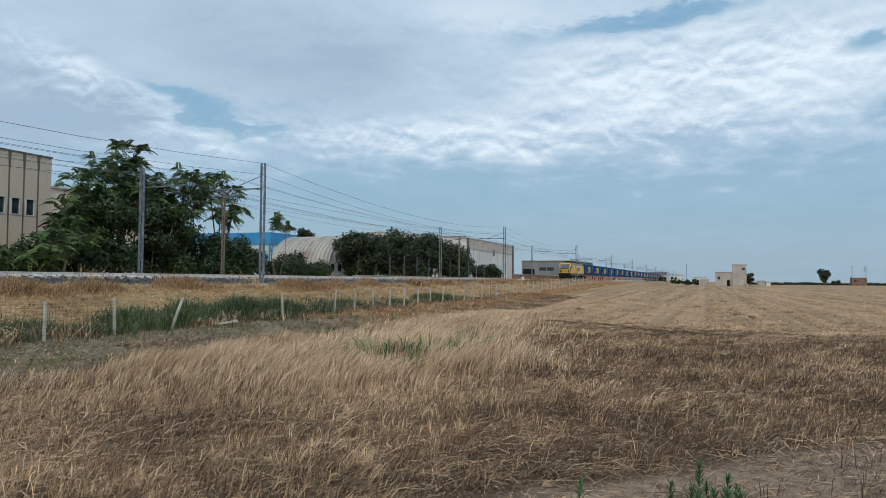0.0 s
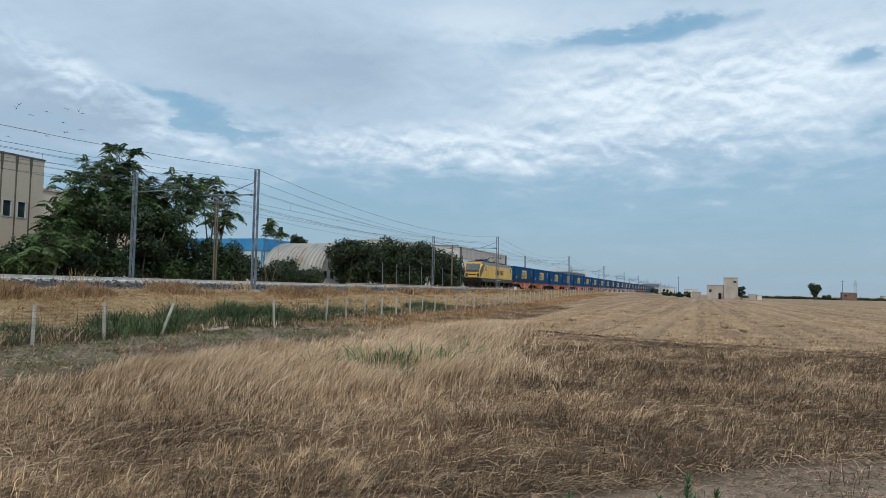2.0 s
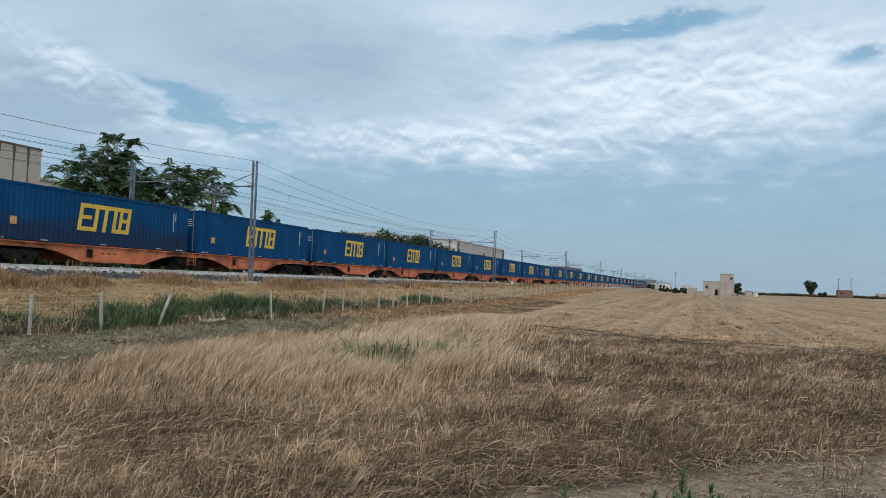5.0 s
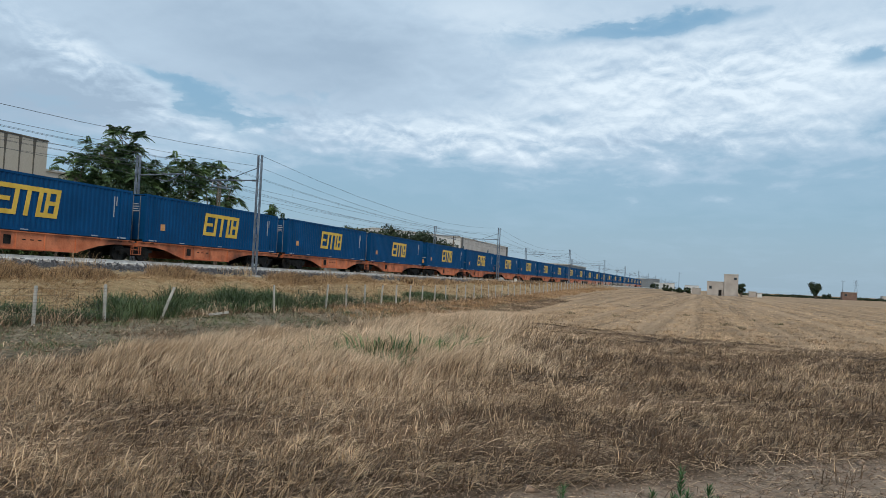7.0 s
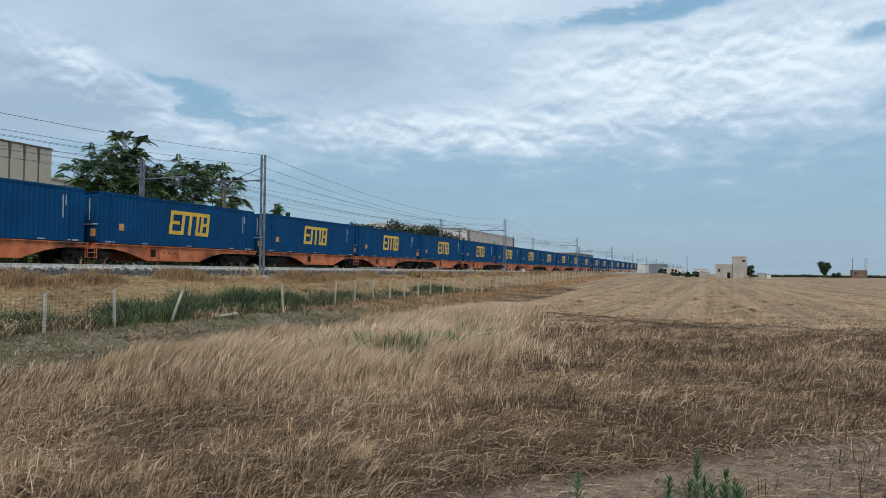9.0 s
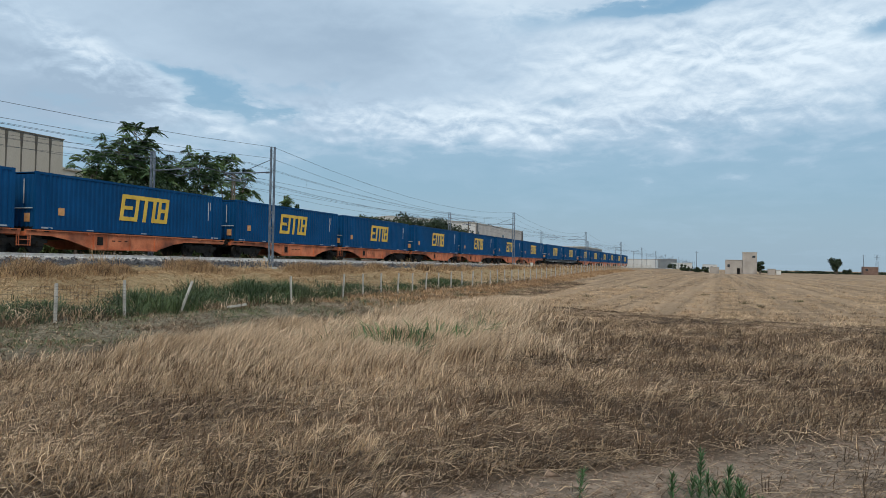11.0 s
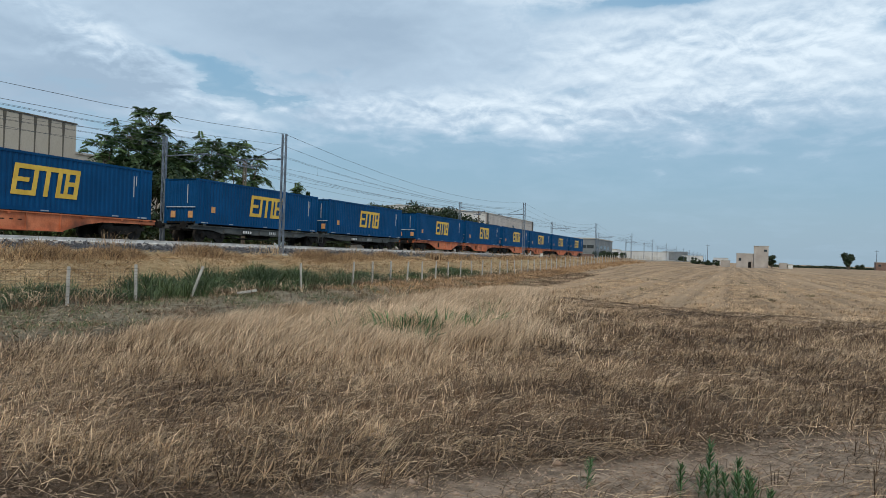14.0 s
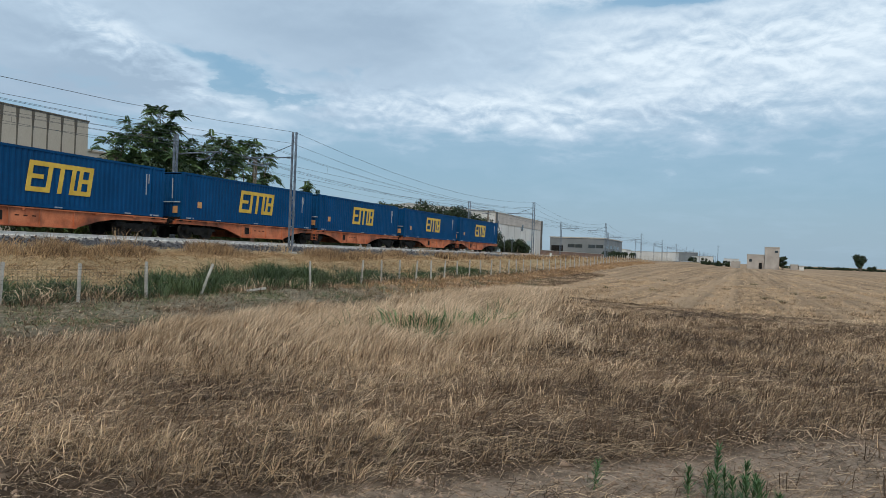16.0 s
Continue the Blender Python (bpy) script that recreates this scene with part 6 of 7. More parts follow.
def field_grass():
    rng = np.random.default_rng(77)
    # a mat of lodged stems, with bare soil showing here and there
    for cnt, y0, y1, w, h0, h1 in ((95000, 3.3, 12, 0.0068, 0.025, 0.14), (62000, 11, 27, 0.0115, 0.03, 0.13)):
        y = y0 + (y1 - y0) * rng.random(cnt) ** 0.85
        l = np.maximum(np.interp(y, *OAT_L), -1.5 * y)
        x = l + (0.30 * y + 0.4 - l) * rng.random(cnt)
        pt, d = patchy(x, y), lane(x, y)
        bare = np.clip(1.5 * wave(x, y, 0.55, 4.0) - 0.15 + np.clip((4.2 + x) / -3.0, 0, 0.5) * (y < 8), 0, 0.85)
        keep = ((d > 0.34 + 0.12 * pt) | (rng.random(cnt) < np.where(d < -0.15, 0.35, 0.03))) & (rng.random(cnt) < np.clip(0.85 + 0.3 * pt, 0.3, 1) - bare)
        x, y = x[keep], y[keep]
        n = len(x)
        az = WIND + 0.9 * wave(x, y, 0.45, 2.0) + rng.normal(0, 0.55, n)
        h = rng.uniform(h0, h1, n)
        dark = tone(rng, x, y, 0.14 + 0.009 * y0, 0.3) < np.clip(0.52 + 0.65 * swath(x, y), 0.10, 0.97)
        for q, mt, lb in ((dark, M_STUBD, "brown lodged stems matted on the field"), (~dark, M_STUB, "pale lodged stems matted on the field")):
            m = int(q.sum())
            ribbons(rng, x[q], y[q], h[q], w * np.clip(y[q] / (7 if y0 < 5 else 17), 0.55, 1.3) * rng.uniform(0.6, 1.3, m), rng.uniform(1.2, 4.5, m), rng.uniform(0.0, 0.5, m), az[q], mt, "lodged_grass", lb)
    # single long stems that stand or lean above the mat
    cnt = 36000
    y = 3.6 + 12.5 * rng.random(cnt) ** 0.9
    l = np.maximum(np.interp(y, *OAT_L), -1.5 * y)
    x = l + (0.30 * y + 0.4 - l) * rng.random(cnt)
    keep = (lane(x, y) > 0.45) & (rng.random(cnt) < np.clip(0.40 - 0.9 * swath(x, y) + 0.3 * wave(x, y, 0.9, 2.6) + 0.30 * np.clip((-3.5 - x) / 2, 0, 1) * (y > 6.5), 0.03, 1))
    x, y = x[keep], y[keep]
    n = len(x)
    ribbons(rng, x, y, rng.uniform(0.05, 0.27, n), 0.0066 * rng.uniform(0.6, 1.3, n), rng.gamma(2.4, 0.55, n), rng.uniform(0.0, 0.4, n), WIND + rng.normal(0, 0.7, n), M_STUB, "stem_grass", "single pale stems leaning over the matted grass")
    # fallen straw
    for cnt, y0, y1, L0, L1, w in ((30000, 3.4, 11, 0.12, 0.45, 0.0055), (30000, 10, 25, 0.18, 0.5, 0.010)):
        x, y = over_field(rng, cnt, y0, y1, 0.9)
        pt, d = patchy(x, y), lane(x, y)
        keep = ((d > 0.40 + 0.2 * pt) | (rng.random(cnt) < 0.05)) & (rng.random(cnt) < np.clip(0.75 + 0.4 * pt, 0.2, 1)) & (rut_gap(x, y) > 0.2)
        x, y = x[keep], y[keep]
        n = len(x)
        az = 0.9 * wave(x, y, 0.5, 2.0) * 2 + rng.normal(0, 0.75, n)
        mixr = rng.random(n)
        for lo, hi, mt, lb in ((0, 0.70, M_STUBD, "brown fallen straw of the stubble field"), (0.70, 1.0, M_STUB, "pale fallen straw of the stubble field")):
            q = (mixr >= lo) & (mixr < hi)
            m = int(q.sum())
            straws(rng, x[q], y[q], rng.uniform(L0, L1, m), w * rng.uniform(0.6, 1.3, m), az[q], mt, "fallen_straw", lb, 0.05)
    # standing stubble in tufts
    for cnt, y0, y1, pw, per, r, w, h0, h1 in ((3200, 3.8, 11, 0.85, 7, 0.08, 0.0072, 0.10, 0.34), (8600, 10, 31, 0.8, 7, 0.10, 0.0130, 0.10, 0.30), (11500, 22, 58, 0.95, 7, 0.16, 0.018, 0.04, 0.14), (7500, 50, 150, 0.9, 6, 0.30, 0.042, 0.05, 0.13)):
        x, y = over_field(rng, cnt, y0, y1, pw)
        pt, d = patchy(x, y), lane(x, y)
        keep = (d > 0.5 + 0.3 * pt) | ((d < -0.5) & (rng.random(cnt) < 0.15)) | (rng.random(cnt) < 0.02)
        keep &= rng.random(cnt) < np.clip(0.78 + np.where(y < 22, 0.25, 0.10) * pt - np.where(y < 22, 0.4, 0.0) * swath(x, y), 0.15, 1.0)
        row = 0.7 * np.sin(x * 3.6) + 0.9 * np.sin(x * 1.15 + 1) * np.cos(x * 0.37)
        mown = y > 27.3 - 0.22 * (x + 5)
        keep &= ~mown | (rng.random(cnt) < np.clip(0.6 + 0.45 * row, 0.12, 1))
        keep &= rut_gap(x, y) > 0.22
        X, Y, a = tufts(rng, x[keep], y[keep], per, r)
        n = len(X)
        dark = tone(rng, X, Y, 0.16 + 0.008 * y0, 0.25) < np.clip(0.50 - (Y - 14) / 60 + 0.28 * swath(X, Y) + 0.32 * np.clip((X + 5) / 4, 0, 1) * (Y < 26), 0.08, 0.94)
        h = rng.uniform(h0, h1, n) * np.interp(Y + 0.22 * (X + 5), [21, 27], [1.0, 0.5 if y0 < 20 else 1.0]) * np.clip(rut_gap(X, Y) / 0.9, 0.25, 1) * (0.85 + 0.25 * wave(X, Y, 1.3, 3))
        lean = rng.gamma(2.0, 0.30, n)
        curl = np.clip(rng.normal(0.14, 0.16, n), 0, 0.6)
        az = np.where(rng.random(n) < 0.45, WIND + rng.normal(0, 0.6, n), a)
        for q, mt, lb in ((dark, M_STUBD, "brown standing stubble"), (~dark, M_STUB, "pale standing stubble of dry grass")):
            m = int(q.sum())
            ribbons(rng, X[q], Y[q], h[q], w * rng.uniform(0.6, 1.35, m), lean[q], curl[q], az[q], mt, "stubble_grass", lb + " in the field")
    # brown straw along the ruts, standing in for their shade and dark soil
    for r in RUTS:
        n = 1300
        x = rng.uniform(-8.4, 8.5, n)
        y = np.interp(x, *r) + rng.normal(0, 0.10, n) + 0.15 * wave(x, x, 0.8)
        keep = rng.random(n) < np.clip(0.75 + 0.5 * wave(x, y, 0.7, 1.0), 0.1, 1)
        x, y = x[keep], y[keep]
        straws(rng, x, y, rng.uniform(0.1, 0.35, len(x)), rng.uniform(0.012, 0.03, len(x)), rng.normal(-0.3, 0.5, len(x)), M_STUBD, "rut_litter", "brown straw along a wheel rut, for its shade and dark soil", 0.04)


def oats():
    rng = np.random.default_rng(78)
    for cnt, y0, y1, per, w in ((8600, 6.6, 15, 7, 0.0084), (7800, 14, 38, 7, 0.0150)):
        y = y0 + (y1 - y0) * rng.random(cnt) ** 1.05
        l, r = np.interp(y, *OAT_L), np.interp(y, *OAT_R)
        x = l + (r - l) * rng.random(cnt) + np.where(rng.random(cnt) < 0.3, np.abs(rng.normal(0, 0.9, cnt)), rng.normal(0, 0.25, cnt))
        pt = wave(x, y, 1.1, 0.5) + 0.5 * wave(x, y, 2.9, 2.2)
        keep = rng.random(cnt) < np.clip(0.72 + 0.5 * pt + 0.5 * wave(x, y, 6.5, 1.0), 0.06, 1) * np.clip((y - 6.4) / 3.5, 0.06, 1)
        X, Y, a = tufts(rng, x[keep], y[keep], per, 0.12)
        n = len(X)
        h = rng.uniform(0.22, 0.60, n) * np.clip((Y - 6.0) / 4.5, 0.28, 1) * np.clip((42 - Y) / 14, 0.35, 1) * (0.92 + 0.28 * wave(X, Y, 1.1, 0.5))
        az = WIND + rng.normal(0, 0.75, n)
        pale = tone(rng, X, Y, 0.17, 0.45) < 0.42 + 0.30 * np.clip((Y - 6) / 5, 0, 1)
        for q, mt, lb in ((pale, M_OAT, "tall pale wild oats leaning in the wind"), (~pale, M_STUBD, "brown stalks among the wild oats")):
            m = int(q.sum())
            ribbons(rng, X[q], Y[q], h[q] * (1.0 if mt is M_OAT else 0.8), w * rng.uniform(0.5, 1.4, m), rng.gamma(2.2, 0.26, m), rng.uniform(0.0, 0.30, m), az[q], mt, "wild_oat_grass", lb)


def strip_and_bank():
    rng = np.random.default_rng(79)
    # low cover of the bare strip beside the fence
    cnt = 15000
    y = 5 + 60 * rng.random(cnt) ** 1.4
    l = np.interp(y, *OAT_L)
    x = -16.2 + (l + 0.9 + 16.2) * rng.random(cnt)
    keep = rng.random(cnt) < np.clip(0.5 + 0.8 * wave(x, y, 1.5), 0.03, 1)
    X, Y, a = tufts(rng, x[keep], y[keep], 5, 0.16)
    n = len(X)
    g = rng.random(n) < np.clip(0.42 + 0.7 * wave(X, Y, 0.6, 2) + 0.14 * (-13.0 - X), 0.04, 0.95) * np.clip((60 - Y) / 30, 0.1, 1)
    for q, mt, lb in ((g, M_STRIPG, "low green weeds on the bare strip"), (~g, M_STUBD, "trampled dry grass on the bare strip")):
        m = int(q.sum())
        ribbons(rng, X[q], Y[q], rng.uniform(0.03, 0.15, m), 0.009 * rng.uniform(0.6, 1.5, m) * (1 + Y[q] / 60), rng.uniform(0.4, 2.2, m), rng.uniform(0.1, 0.5, m), rng.uniform(0, math.tau, m), mt, "strip_grass", lb)
    cnt = 13000
    y = 5 + 60 * rng.random(cnt) ** 1.4
    l = np.interp(y, *OAT_L)
    x = -16.6 + (l + 0.9 + 16.6) * rng.random(cnt)
    straws(rng, x, y, rng.uniform(0.06, 0.24, cnt), 0.012 * rng.uniform(0.6, 1.4, cnt), rng.uniform(0, math.tau, cnt), M_STUBD, "fallen_straw", "brown straw litter on the bare strip", 0.05)
    straws(rng, x[:6000] + 0.3, y[:6000], rng.uniform(0.05, 0.18, 6000), 0.009 * rng.uniform(0.6, 1.4, 6000), rng.uniform(0, math.tau, 6000), M_STUB, "fallen_straw", "pale straw litter on the bare strip", 0.05)
    # rusty short grass of the verge farther along the fence
    cnt = 5200
    y = 25 + 95 * rng.random(cnt) ** 1.3
    x = -16.0 + (np.interp(y, [25, 34, 45, 120], [-10.0, -10.8, -12.9, -13.2]) + 16.0) * rng.random(cnt)
    keep = rng.random(cnt) < np.clip(0.65 + 0.6 * wave(x, y, 0.9), 0.05, 1) * np.clip((y - 23) / 8, 0, 1)
    X, Y, a = tufts(rng, x[keep], y[keep], 5, 0.2)
    n = len(X)
    ribbons(rng, X, Y, rng.uniform(0.05, 0.24, n), 0.018 * (1 + Y / 70) * rng.uniform(0.6, 1.4, n), rng.gamma(2, 0.4, n), rng.uniform(0.0, 0.4, n), a, M_RUST, "verge_grass", "rusty short dry grass along the field edge")
    # the bank: matted hay, and clumps of tall gold against the ballast
    for cnt, y0, y1, per, w in ((11500, 6, 52, 6, 0.017), (7000, 50, 190, 4, 0.055)):
        y = y0 + (y1 - y0) * rng.random(cnt) ** 1.1
        x = np.where(rng.random(cnt) < 0.42, rng.uniform(-24.7, -22.6, cnt), rng.uniform(-24.0, -16.9, cnt))
        pt = wave(x, y, 0.8, 3.0) + 0.4 * wave(x, y, 2.0, 1.0)
        keep = rng.random(cnt) < np.clip(0.75 + 0.5 * pt, 0.1, 1)
        X, Y, a = tufts(rng, x[keep], y[keep], per, 0.20)
        n = len(X)
        clump = np.clip(0.25 + 1.3 * wave(X * 0.6, Y, 0.55, 3.0) + 0.35 * wave(X, Y, 2.1, 0.4), 0.0, 1.0)
        tall = np.clip((-X - 21.8) / 1.3, 0.0, 1.0)
        h = (0.05 + 0.12 * np.clip(0.5 + wave(X, Y, 1.7, 2.2), 0, 1) + 0.54 * tall * clump) * rng.uniform(0.5, 1.3, n)
        az = np.where(rng.random(n) < 0.5, WIND + rng.normal(0, 0.6, n), a)
        lean = np.where(h > 0.2, rng.gamma(2.0, 0.26, n), rng.uniform(0.5, 3.0, n))
        kind = rng.random(n) - np.where(h > 0.25, 0.22, 0.0)
        for q, mt, lb in ((kind < 0.14, M_STUBD, "brown dry grass on the railway bank"), ((kind >= 0.14) & (kind < 0.40), M_RUST, "rusty dry grass on the railway bank"), (kind >= 0.40, M_GOLD, "golden dry grass on the railway bank")):
            m = int(q.sum())
            ribbons(rng, X[q], Y[q], h[q], w * rng.uniform(0.5, 1.4, m), lean[q], np.clip(rng.normal(0.15, 0.15, m), 0, 0.6), az[q], mt, "bank_grass", lb)
    cnt = 12000
    y = 6 + 60 * rng.random(cnt) ** 1.2
    x = rng.uniform(-23.4, -17.0, cnt)
    straws(rng, x, y, rng.uniform(0.15, 0.5, cnt), 0.011 * rng.uniform(0.6, 1.4, cnt), 1.2 * wave(x, y, 0.4) + rng.normal(0, 0.8, cnt), M_GOLD, "fallen_straw", "heaps of pale cut hay on the bank", 0.08)
    # single stalks that stand up out of the ballast
    cnt = 330
    y = 8 + 110 * rng.random(cnt) ** 1.2
    x = rng.uniform(-25.9, -24.5, cnt)
    keep = wave(x * 0.5, y, 0.5, 1.0) > 0.0
    X, Y, a = tufts(rng, x[keep], y[keep], 5, 0.25)
    n = len(X)
    ribbons(rng, X, Y, rng.uniform(0.2, 0.85, n), 0.014 * rng.uniform(0.7, 1.4, n), rng.uniform(0.1, 0.6, n), rng.uniform(0.0, 0.25, n), a, M_GOLD, "tall_stalks", "tall golden stalks beside the ballast", 0.12)
    # green weeds along the fence, in clumps
    cnt = 15000
    y = 7 + 60 * rng.random(cnt) ** 1.2
    x = -16.9 + rng.normal(0, 0.85, cnt)
    stretch = ([7, 10, 13.4, 13.9, 15.3, 15.6, 16.2, 16.8, 17.2, 20.0, 20.5, 21.0, 28.0, 28.6, 32, 36, 42, 50, 67], [0.6, 0.75, 0.9, 0.95, 0.9, 0.45, 0.95, 0.35, 1.0, 1.0, 0.4, 1.0, 1.0, 0.35, 0.75, 0.3, 0.9, 0.35, 0.1])
    dens = np.interp(y, *stretch)
    keep = (rng.random(cnt) < 0.62 * dens * np.clip(0.58 + 0.8 * wave(x * 1.2, y, 0.9, 1.7) + 0.6 * wave(x, y, 1.9, 0.3), 0.0, 1)) & (x < -15.4)
    X, Y, a = tufts(rng, x[keep], y[keep], 8, 0.22)
    n = len(X)
    rise = np.interp(Y, *stretch) * np.interp(Y, [13, 17, 21, 28], [0.75, 0.9, 1.1, 1.1]) * np.clip(0.8 + 0.4 * wave(X * 1.2, Y, 0.9, 1.7), 0.4, 1.15)
    ribbons(rng, X, Y, rng.uniform(0.12, 0.85, n) * rise, 0.020 * rng.uniform(0.5, 1.4, n), rng.gamma(2, 0.36, n), np.clip(rng.normal(0.28, 0.2, n), 0, 0.6), a, M_GREEN, "fence_weeds", "dark green reedy weeds along the fence")
    for cnt, xm, sd, mt, h1, lb in ((1500, -15.9, 0.5, M_STUBD, 0.34, "dead brown brush at the foot of the fence"), (700, -16.3, 0.6, M_OAT, 0.55, "pale dead stalks tangled along the fence")):
        y = 8 + 52 * rng.random(cnt)
        x = xm + rng.normal(0, sd, cnt)
        keep = wave(x, y, 1.2, 4.0 + h1) > 0.05
        X, Y, a = tufts(rng, x[keep], y[keep], 7, 0.20)
        n = len(X)
        ribbons(rng, X, Y, rng.uniform(0.06, h1, n), 0.013 * rng.uniform(0.6, 1.4, n), rng.gamma(2, 0.5, n), np.clip(rng.normal(0.2, 0.15, n), 0, 0.6), a, mt, "dead_brush", lb)
    # bits of straw and dark twigs trodden into the lane
    cnt = 9000
    x = rng.uniform(-5, 3.6, cnt)
    y = (4.75 + 0.70 * x) / 0.714 + np.where(rng.random(cnt) < 0.75, rng.uniform(-2.6, -0.1, cnt), rng.normal(0.1, 0.3, cnt))
    keep = (y > 2.6) & (rng.random(cnt) < np.clip(0.45 + 1.1 * wave(x, y, 1.4, 0.8), 0.05, 1))
    x, y = x[keep], y[keep]
    n = len(x)
    half = rng.random(n) < 0.6
    for q, mt, lb in ((half, M_LITTER, "dark straw bits trodden into the lane"), (~half, M_STUB, "pale straw bits trodden into the lane")):
        m = int(q.sum())
        straws(rng, x[q], y[q], rng.uniform(0.03, 0.22, m), 0.0042 * rng.uniform(0.5, 1.6, m), WIND + rng.normal(0, 0.9, m), mt, "lane_litter", lb, 0.025)
    # clods and pebbles on the bare lane
    cnt = 12000
    x = rng.uniform(-6, 4.5, cnt)
    y = (4.75 + 0.70 * x) / 0.714 + rng.normal(0, 0.75, cnt)
    keep = y > 2.5
    x, y = x[keep], y[keep]
    n = len(x)
    r = rng.gamma(1.5, 0.0055, n) + 0.003
    base = np.array([(1, 0, 0), (-0.5, 0.87, 0), (-0.5, -0.87, 0), (0, 0, 0.8)])
    vv = (np.stack([x, y, ground_z(x, y)], 1)[:, None] + (rng.normal(0, 0.25, (n, 4, 3)) + base) * r[:, None, None]).reshape(-1, 3)
    t = np.array([(0, 1, 3), (1, 2, 3), (2, 0, 3), (0, 2, 1)])
    sheet("clods", vv, (np.arange(n)[:, None, None] * 4 + t).reshape(-1, 3), M_SOIL, "stuff", "small dry clods on the bare lane", "soil")


field_grass()
oats()
strip_and_bank()


def weed_clump(x, y, n, r, h, seed, mat, label):
    """A spreading weed: a short woody crown at the root with long narrow leaves."""
    rng = np.random.default_rng(seed)
    z = float(ground_z(x, y))
    t = empty("weed", pose(x, y, z))
    bm = bmesh.new()
    rod(bm, (0, 0, -0.05), (0, 0, 0.05), 0.03, 0.015, 7)
    part("root_crown", bm, M_BARK, t)
    a, q = rng.uniform(0, math.tau, n), r * rng.random(n) ** 0.7
    o = ribbons(rng, x + np.cos(a) * q * 1.3, y + np.sin(a) * q, rng.uniform(0.4, 1.0, n) * h, 0.022 * rng.uniform(0.6, 1.5, n), rng.gamma(2, 0.3, n), np.clip(rng.normal(0.2, 0.15, n), 0, 0.6), a, mat, "leaves", "")
    for key in ("kind", "category", "label"):
        if key in o:
            del o[key]
    o.parent, o.location = t, (-x, -y, -z)
    tagged(t, label, "weed")


def leafy_stalk(x, y, h, seed):
    """An upright weed: a stalk set all round with narrow leaves."""
    rng = np.random.default_rng(seed)
    z = float(ground_z(x, y))
    t = empty("weed", pose(x, y, z, rng.uniform(-8, 8), rng.uniform(-8, 8), 0))
    bm = bmesh.new()
    rod(bm, (0, 0, -0.03), (0, 0, h), 0.006, 0.002, 6)
    part("stalk", bm, M_FRESH, t)
    V, F = [], []
    n = int(110 * h / 0.4)
    for i in range(n):
        u = (i + 0.5) / n
        az = i * 2.4 + rng.normal(0, 0.3)
        L = (0.085 - 0.05 * u) * rng.uniform(0.6, 1.3)
        d = np.array((math.cos(az), math.sin(az), 0.5 + 0.9 * u + rng.normal(0, 0.25)))
        s = np.array((-math.sin(az), math.cos(az), 0.0)) * 0.006
        p = np.array((0, 0, h * (0.04 + 0.95 * u)))
        k = len(V)
        V += [p, p + d * L * 0.5 + s, p + d * L, p + d * L * 0.5 - s]
        F.append((k, k + 1, k + 2, k + 3))
    o = sheet("leaves", V, F, M_FRESH)
    o.parent = t
    tagged(t, "upright fresh green weed with narrow leaves", "weed", "weeds beside the lane")


def weeds():
    for i, (x, y, r, h, n) in enumerate(((-6.2, 13.4, 0.62, 0.74, 110), (-5.6, 14.2, 0.62, 0.78, 110), (-6.9, 12.6, 0.50, 0.62, 46), (-5.2, 12.0, 0.28, 0.60, 80), (-5.3, 15.9, 0.36, 0.70, 140), (-6.7, 20.6, 0.3, 0.5, 60))):
        weed_clump(x, y, n, r, h, 300 + i, M_FRESH, "fresh green weeds in the dry grass")
    for i, (x, y, r) in enumerate(((-6.1, 62.4, 0.9), (-4.8, 42.8, 0.35), (-7.3, 42.3, 0.5), (1.0, 39.8, 0.35), (1.7, 36.9, 0.35), (2.8, 47.5, 0.4), (0.8, 65.2, 0.6), (3.9, 43.7, 0.4), (-1.0, 49.6, 0.4))):
        weed_clump(x, y, 34, r * 0.5, 0.22, 330 + i, M_DULL, "small dull withered weed in the mown stubble")
    for i, (x, y, h) in enumerate(((-0.12, 5.86, 0.36), (-0.05, 5.66, 0.26), (0.06, 5.74, 0.30), (0.12, 5.62, 0.24), (-0.30, 5.62, 0.22), (0.20, 5.70, 0.20), (0.02, 5.52, 0.24), (-0.10, 5.52, 0.22), (0.10, 5.45, 0.26), (0.17, 5.55, 0.22), (-0.18, 5.72, 0.20), (-0.95, 5.42, 0.20), (0.3, 5.62, 0.14))):
        leafy_stalk(x, y, h, 400 + i)


weeds()
# ---- a flock of pigeons ----
FLOCK = []


def bird():
    b = empty("bird")
    bm = bmesh.new()
    prof = ((-0.17, 0.02), (-0.10, 0.045), (0.0, 0.062), (0.08, 0.05), (0.13, 0.028), (0.17, 0.03), (0.20, 0.008))
    for (y0, r0), (y1, r1) in zip(prof[:-1], prof[1:]):
        rod(bm, (0, y0, 0), (0, y1, 0), r0, r1, 8)
    part("body", bm, M_BIRD, b, smooth=True)
    bm = bmesh.new()
    prism(bm, ((-0.02, -0.15), (0.02, -0.15), (0.055, -0.30), (-0.055, -0.30)), "z", -0.005, 0.006)
    part("tail", bm, M_BIRD, b)
    for s in (1, -1):
        bm = bmesh.new()
        out = [(s * 0.02, 0.10), (s * 0.20, 0.15), (s * 0.42, -0.02), (s * 0.22, -0.06), (s * 0.02, -0.10)]
        prism(bm, out, "z", 0.012, 0.022)
        part("wing", bm, M_BIRD, b)
    return b


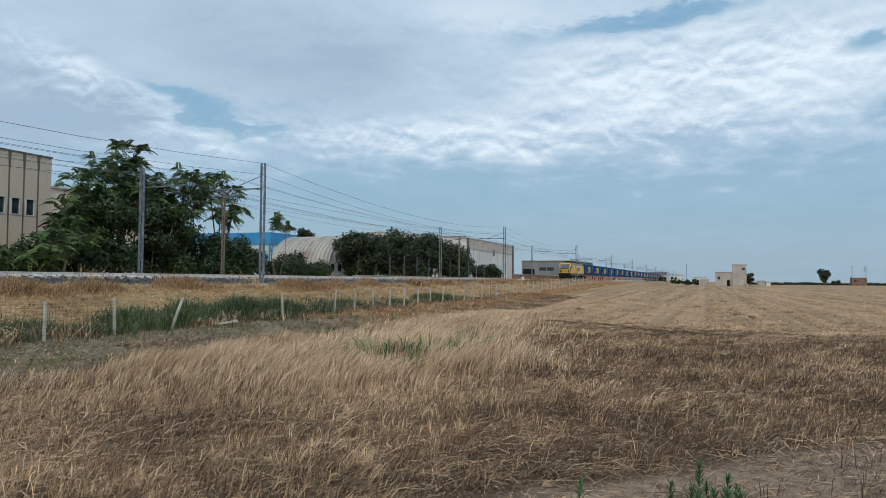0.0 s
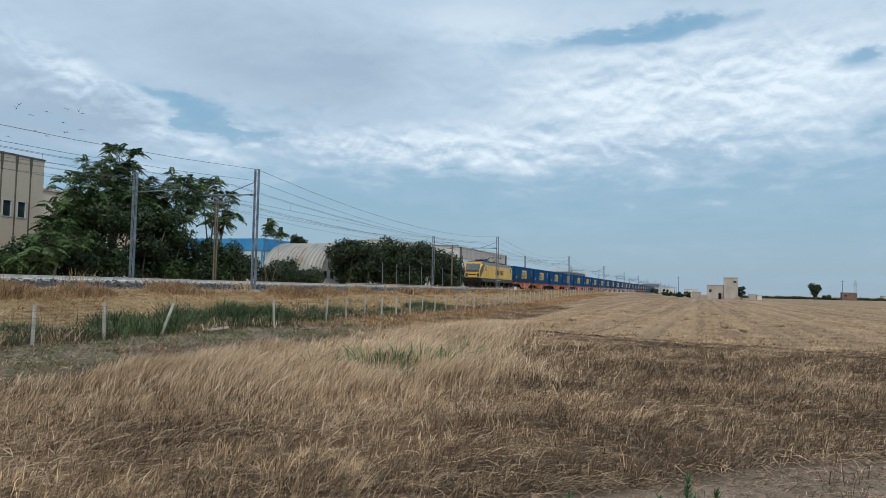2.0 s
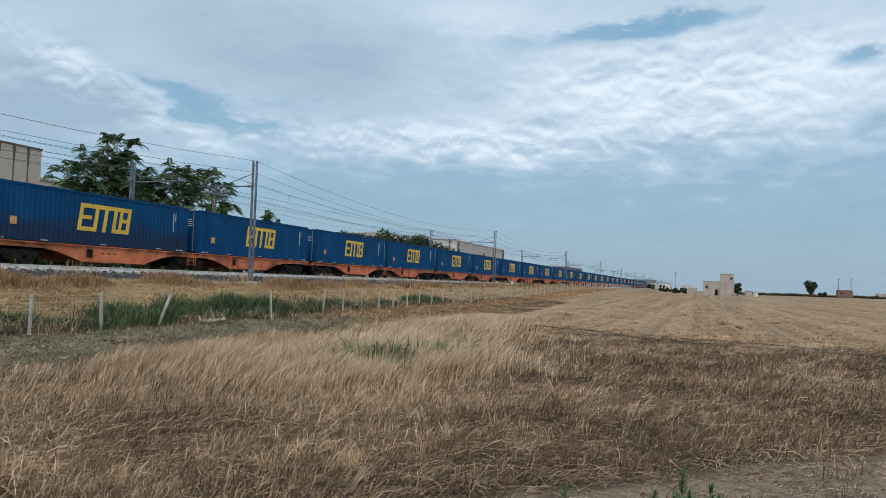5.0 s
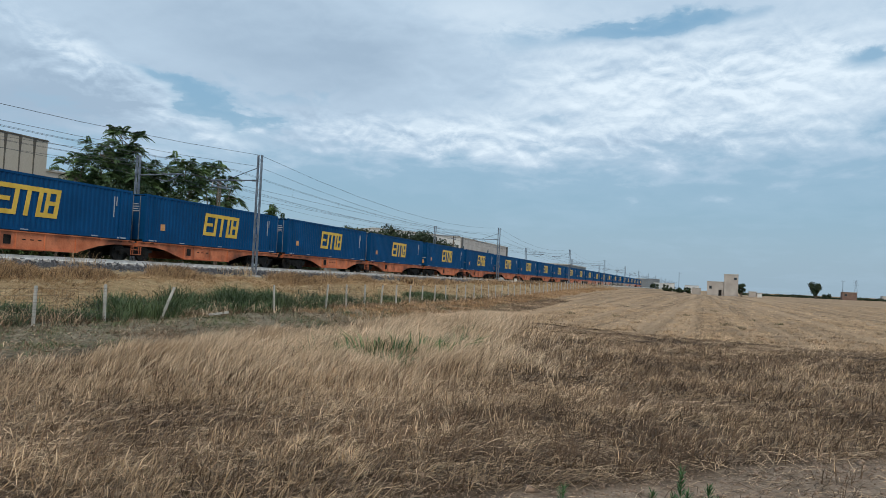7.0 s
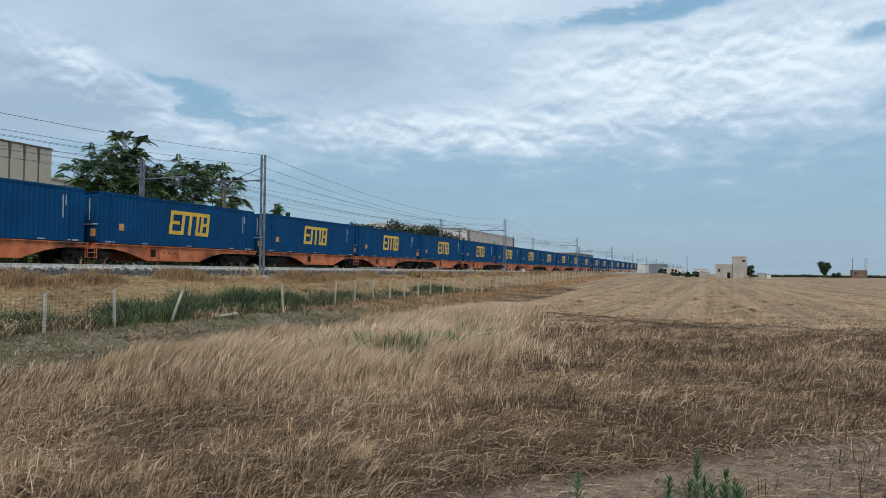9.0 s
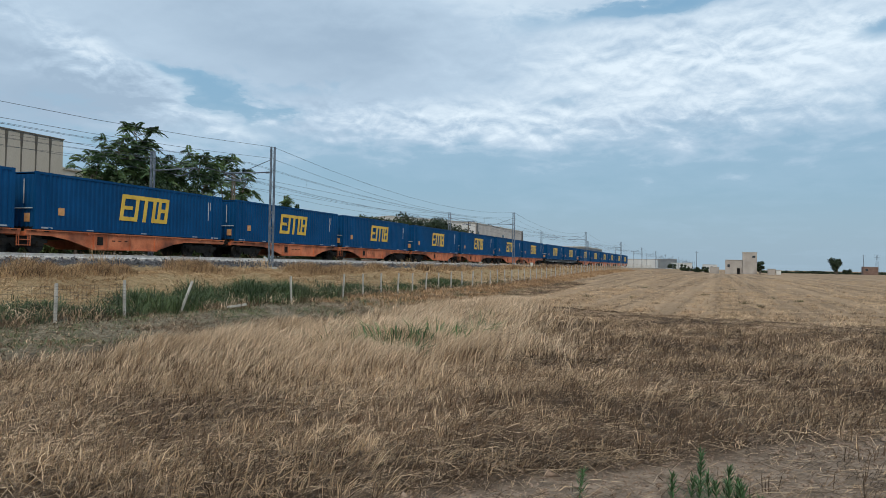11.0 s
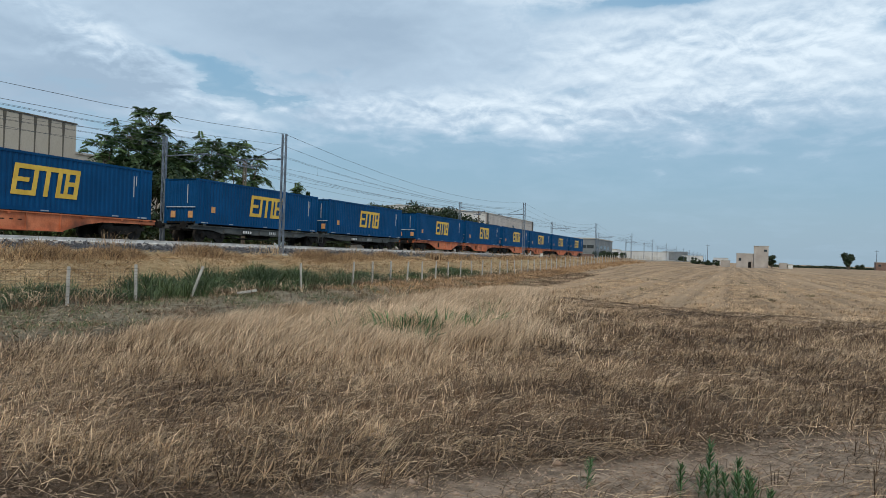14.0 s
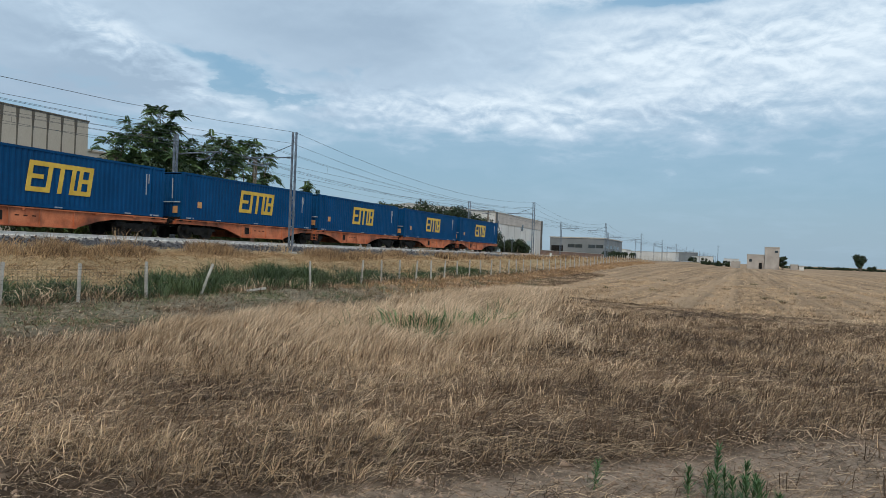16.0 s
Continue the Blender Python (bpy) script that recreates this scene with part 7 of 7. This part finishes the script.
def birds():
    rng = random.Random(5)
    proto = bird()
    # sideways, up and along the flight, in metres from the flock's middle
    spots = ((-2.5, 1.1), (-1.0, 0.8), (0.6, 1.3), (-2.2, -0.3), (-7.6, -0.9), (-2.8, -1.8), (3.2, 1.4), (3.7, 0.8), (4.7, 0.6), (2.3, -0.3), (4.8, -0.3), (-0.1, -0.9), (1.1, -1.6), (2.4, -1.8), (3.2, -1.5))
    for i, (u, v) in enumerate(spots):
        b = proto if i == 0 else copy_thing(proto, pose(0, 0, 0))
        tagged(b, "small dark pigeon flying in a loose flock", "bird", "flock of birds")
        FLOCK.append((b, u, v, rng.uniform(-3, 3), rng.uniform(0, math.tau)))


birds()


# ---- what moves ----
SPEED_ROWS = [(0.0, 178.4), (1.0, 147.4), (2.0, 116.2), (3.0, 85.0), (4.0, 53.9), (6.5, -24.4), (7.0, -40.2), (7.5, -55.7), (8.0, -71.2), (8.5, -86.3), (9.0, -101.8),
              (11.5, -179.8), (12.0, -195.4), (12.5, -211.1), (13.0, -226.6), (13.5, -242.3), (14.0, -258.1), (14.5, -273.9), (15.0, -289.8), (15.5, -305.4), (16.0, -321.1)]


FLOCK_ROWS = [(0.0, -44, 12, 15.0), (1.0, -55, 37, 17.0), (1.5, -63.0, 49.8, 18.3), (2.0, -71.6, 61.1, 20.4), (2.5, -80.5, 71.9, 22.7), (3.0, -88.1, 81.4, 24.1), (3.5, -97.2, 89.4, 24.4),
              (4.0, -105.6, 96.5, 25.4), (5.0, -120, 112, 22.5), (6.2, -137, 138, 14.0), (10.0, -185, 200, 10.0), (16.0, -240, 275, 9.0)]


def flight():
    for b, u, v, w, ph in FLOCK:
        rows = []
        for t, x, y, z in FLOCK_ROWS:
            sway = 0.6 * math.sin(t * 1.7 + ph)
            rows.append((t, pose(x + 0.66 * u - 0.73 * w + sway, y + 0.75 * u + 0.66 * w, z + v + 0.4 * math.sin(t * 2.3 + ph), 6, 8 * math.sin(ph + t), 45 + 6 * math.sin(ph))))
        walk(b, rows)
        wings = [c for c in b.children if c.name.startswith("wing")]
        for c in wings:
            s = 1 if c.data.vertices[1].co.x > 0 else -1
            beat = [(0.0, pose(0, 0, 0))]
            for k in range(0, 56):
                t = 0.9 + 0.1 * k
                beat.append((t, pose(0, 0, 0, 0, s * (-22 - 38 * math.sin(ph + k * 2.1)), 0)))
            walk(c, beat + [(16.0, pose(0, 0, 0))])


def motions():
    flight()
    for thing, s, z in MOVERS:
        walk(thing, [(t, pose(TRAIN_X, p + s, RAIL_TOP + z)) for t, p in SPEED_ROWS])


motions()
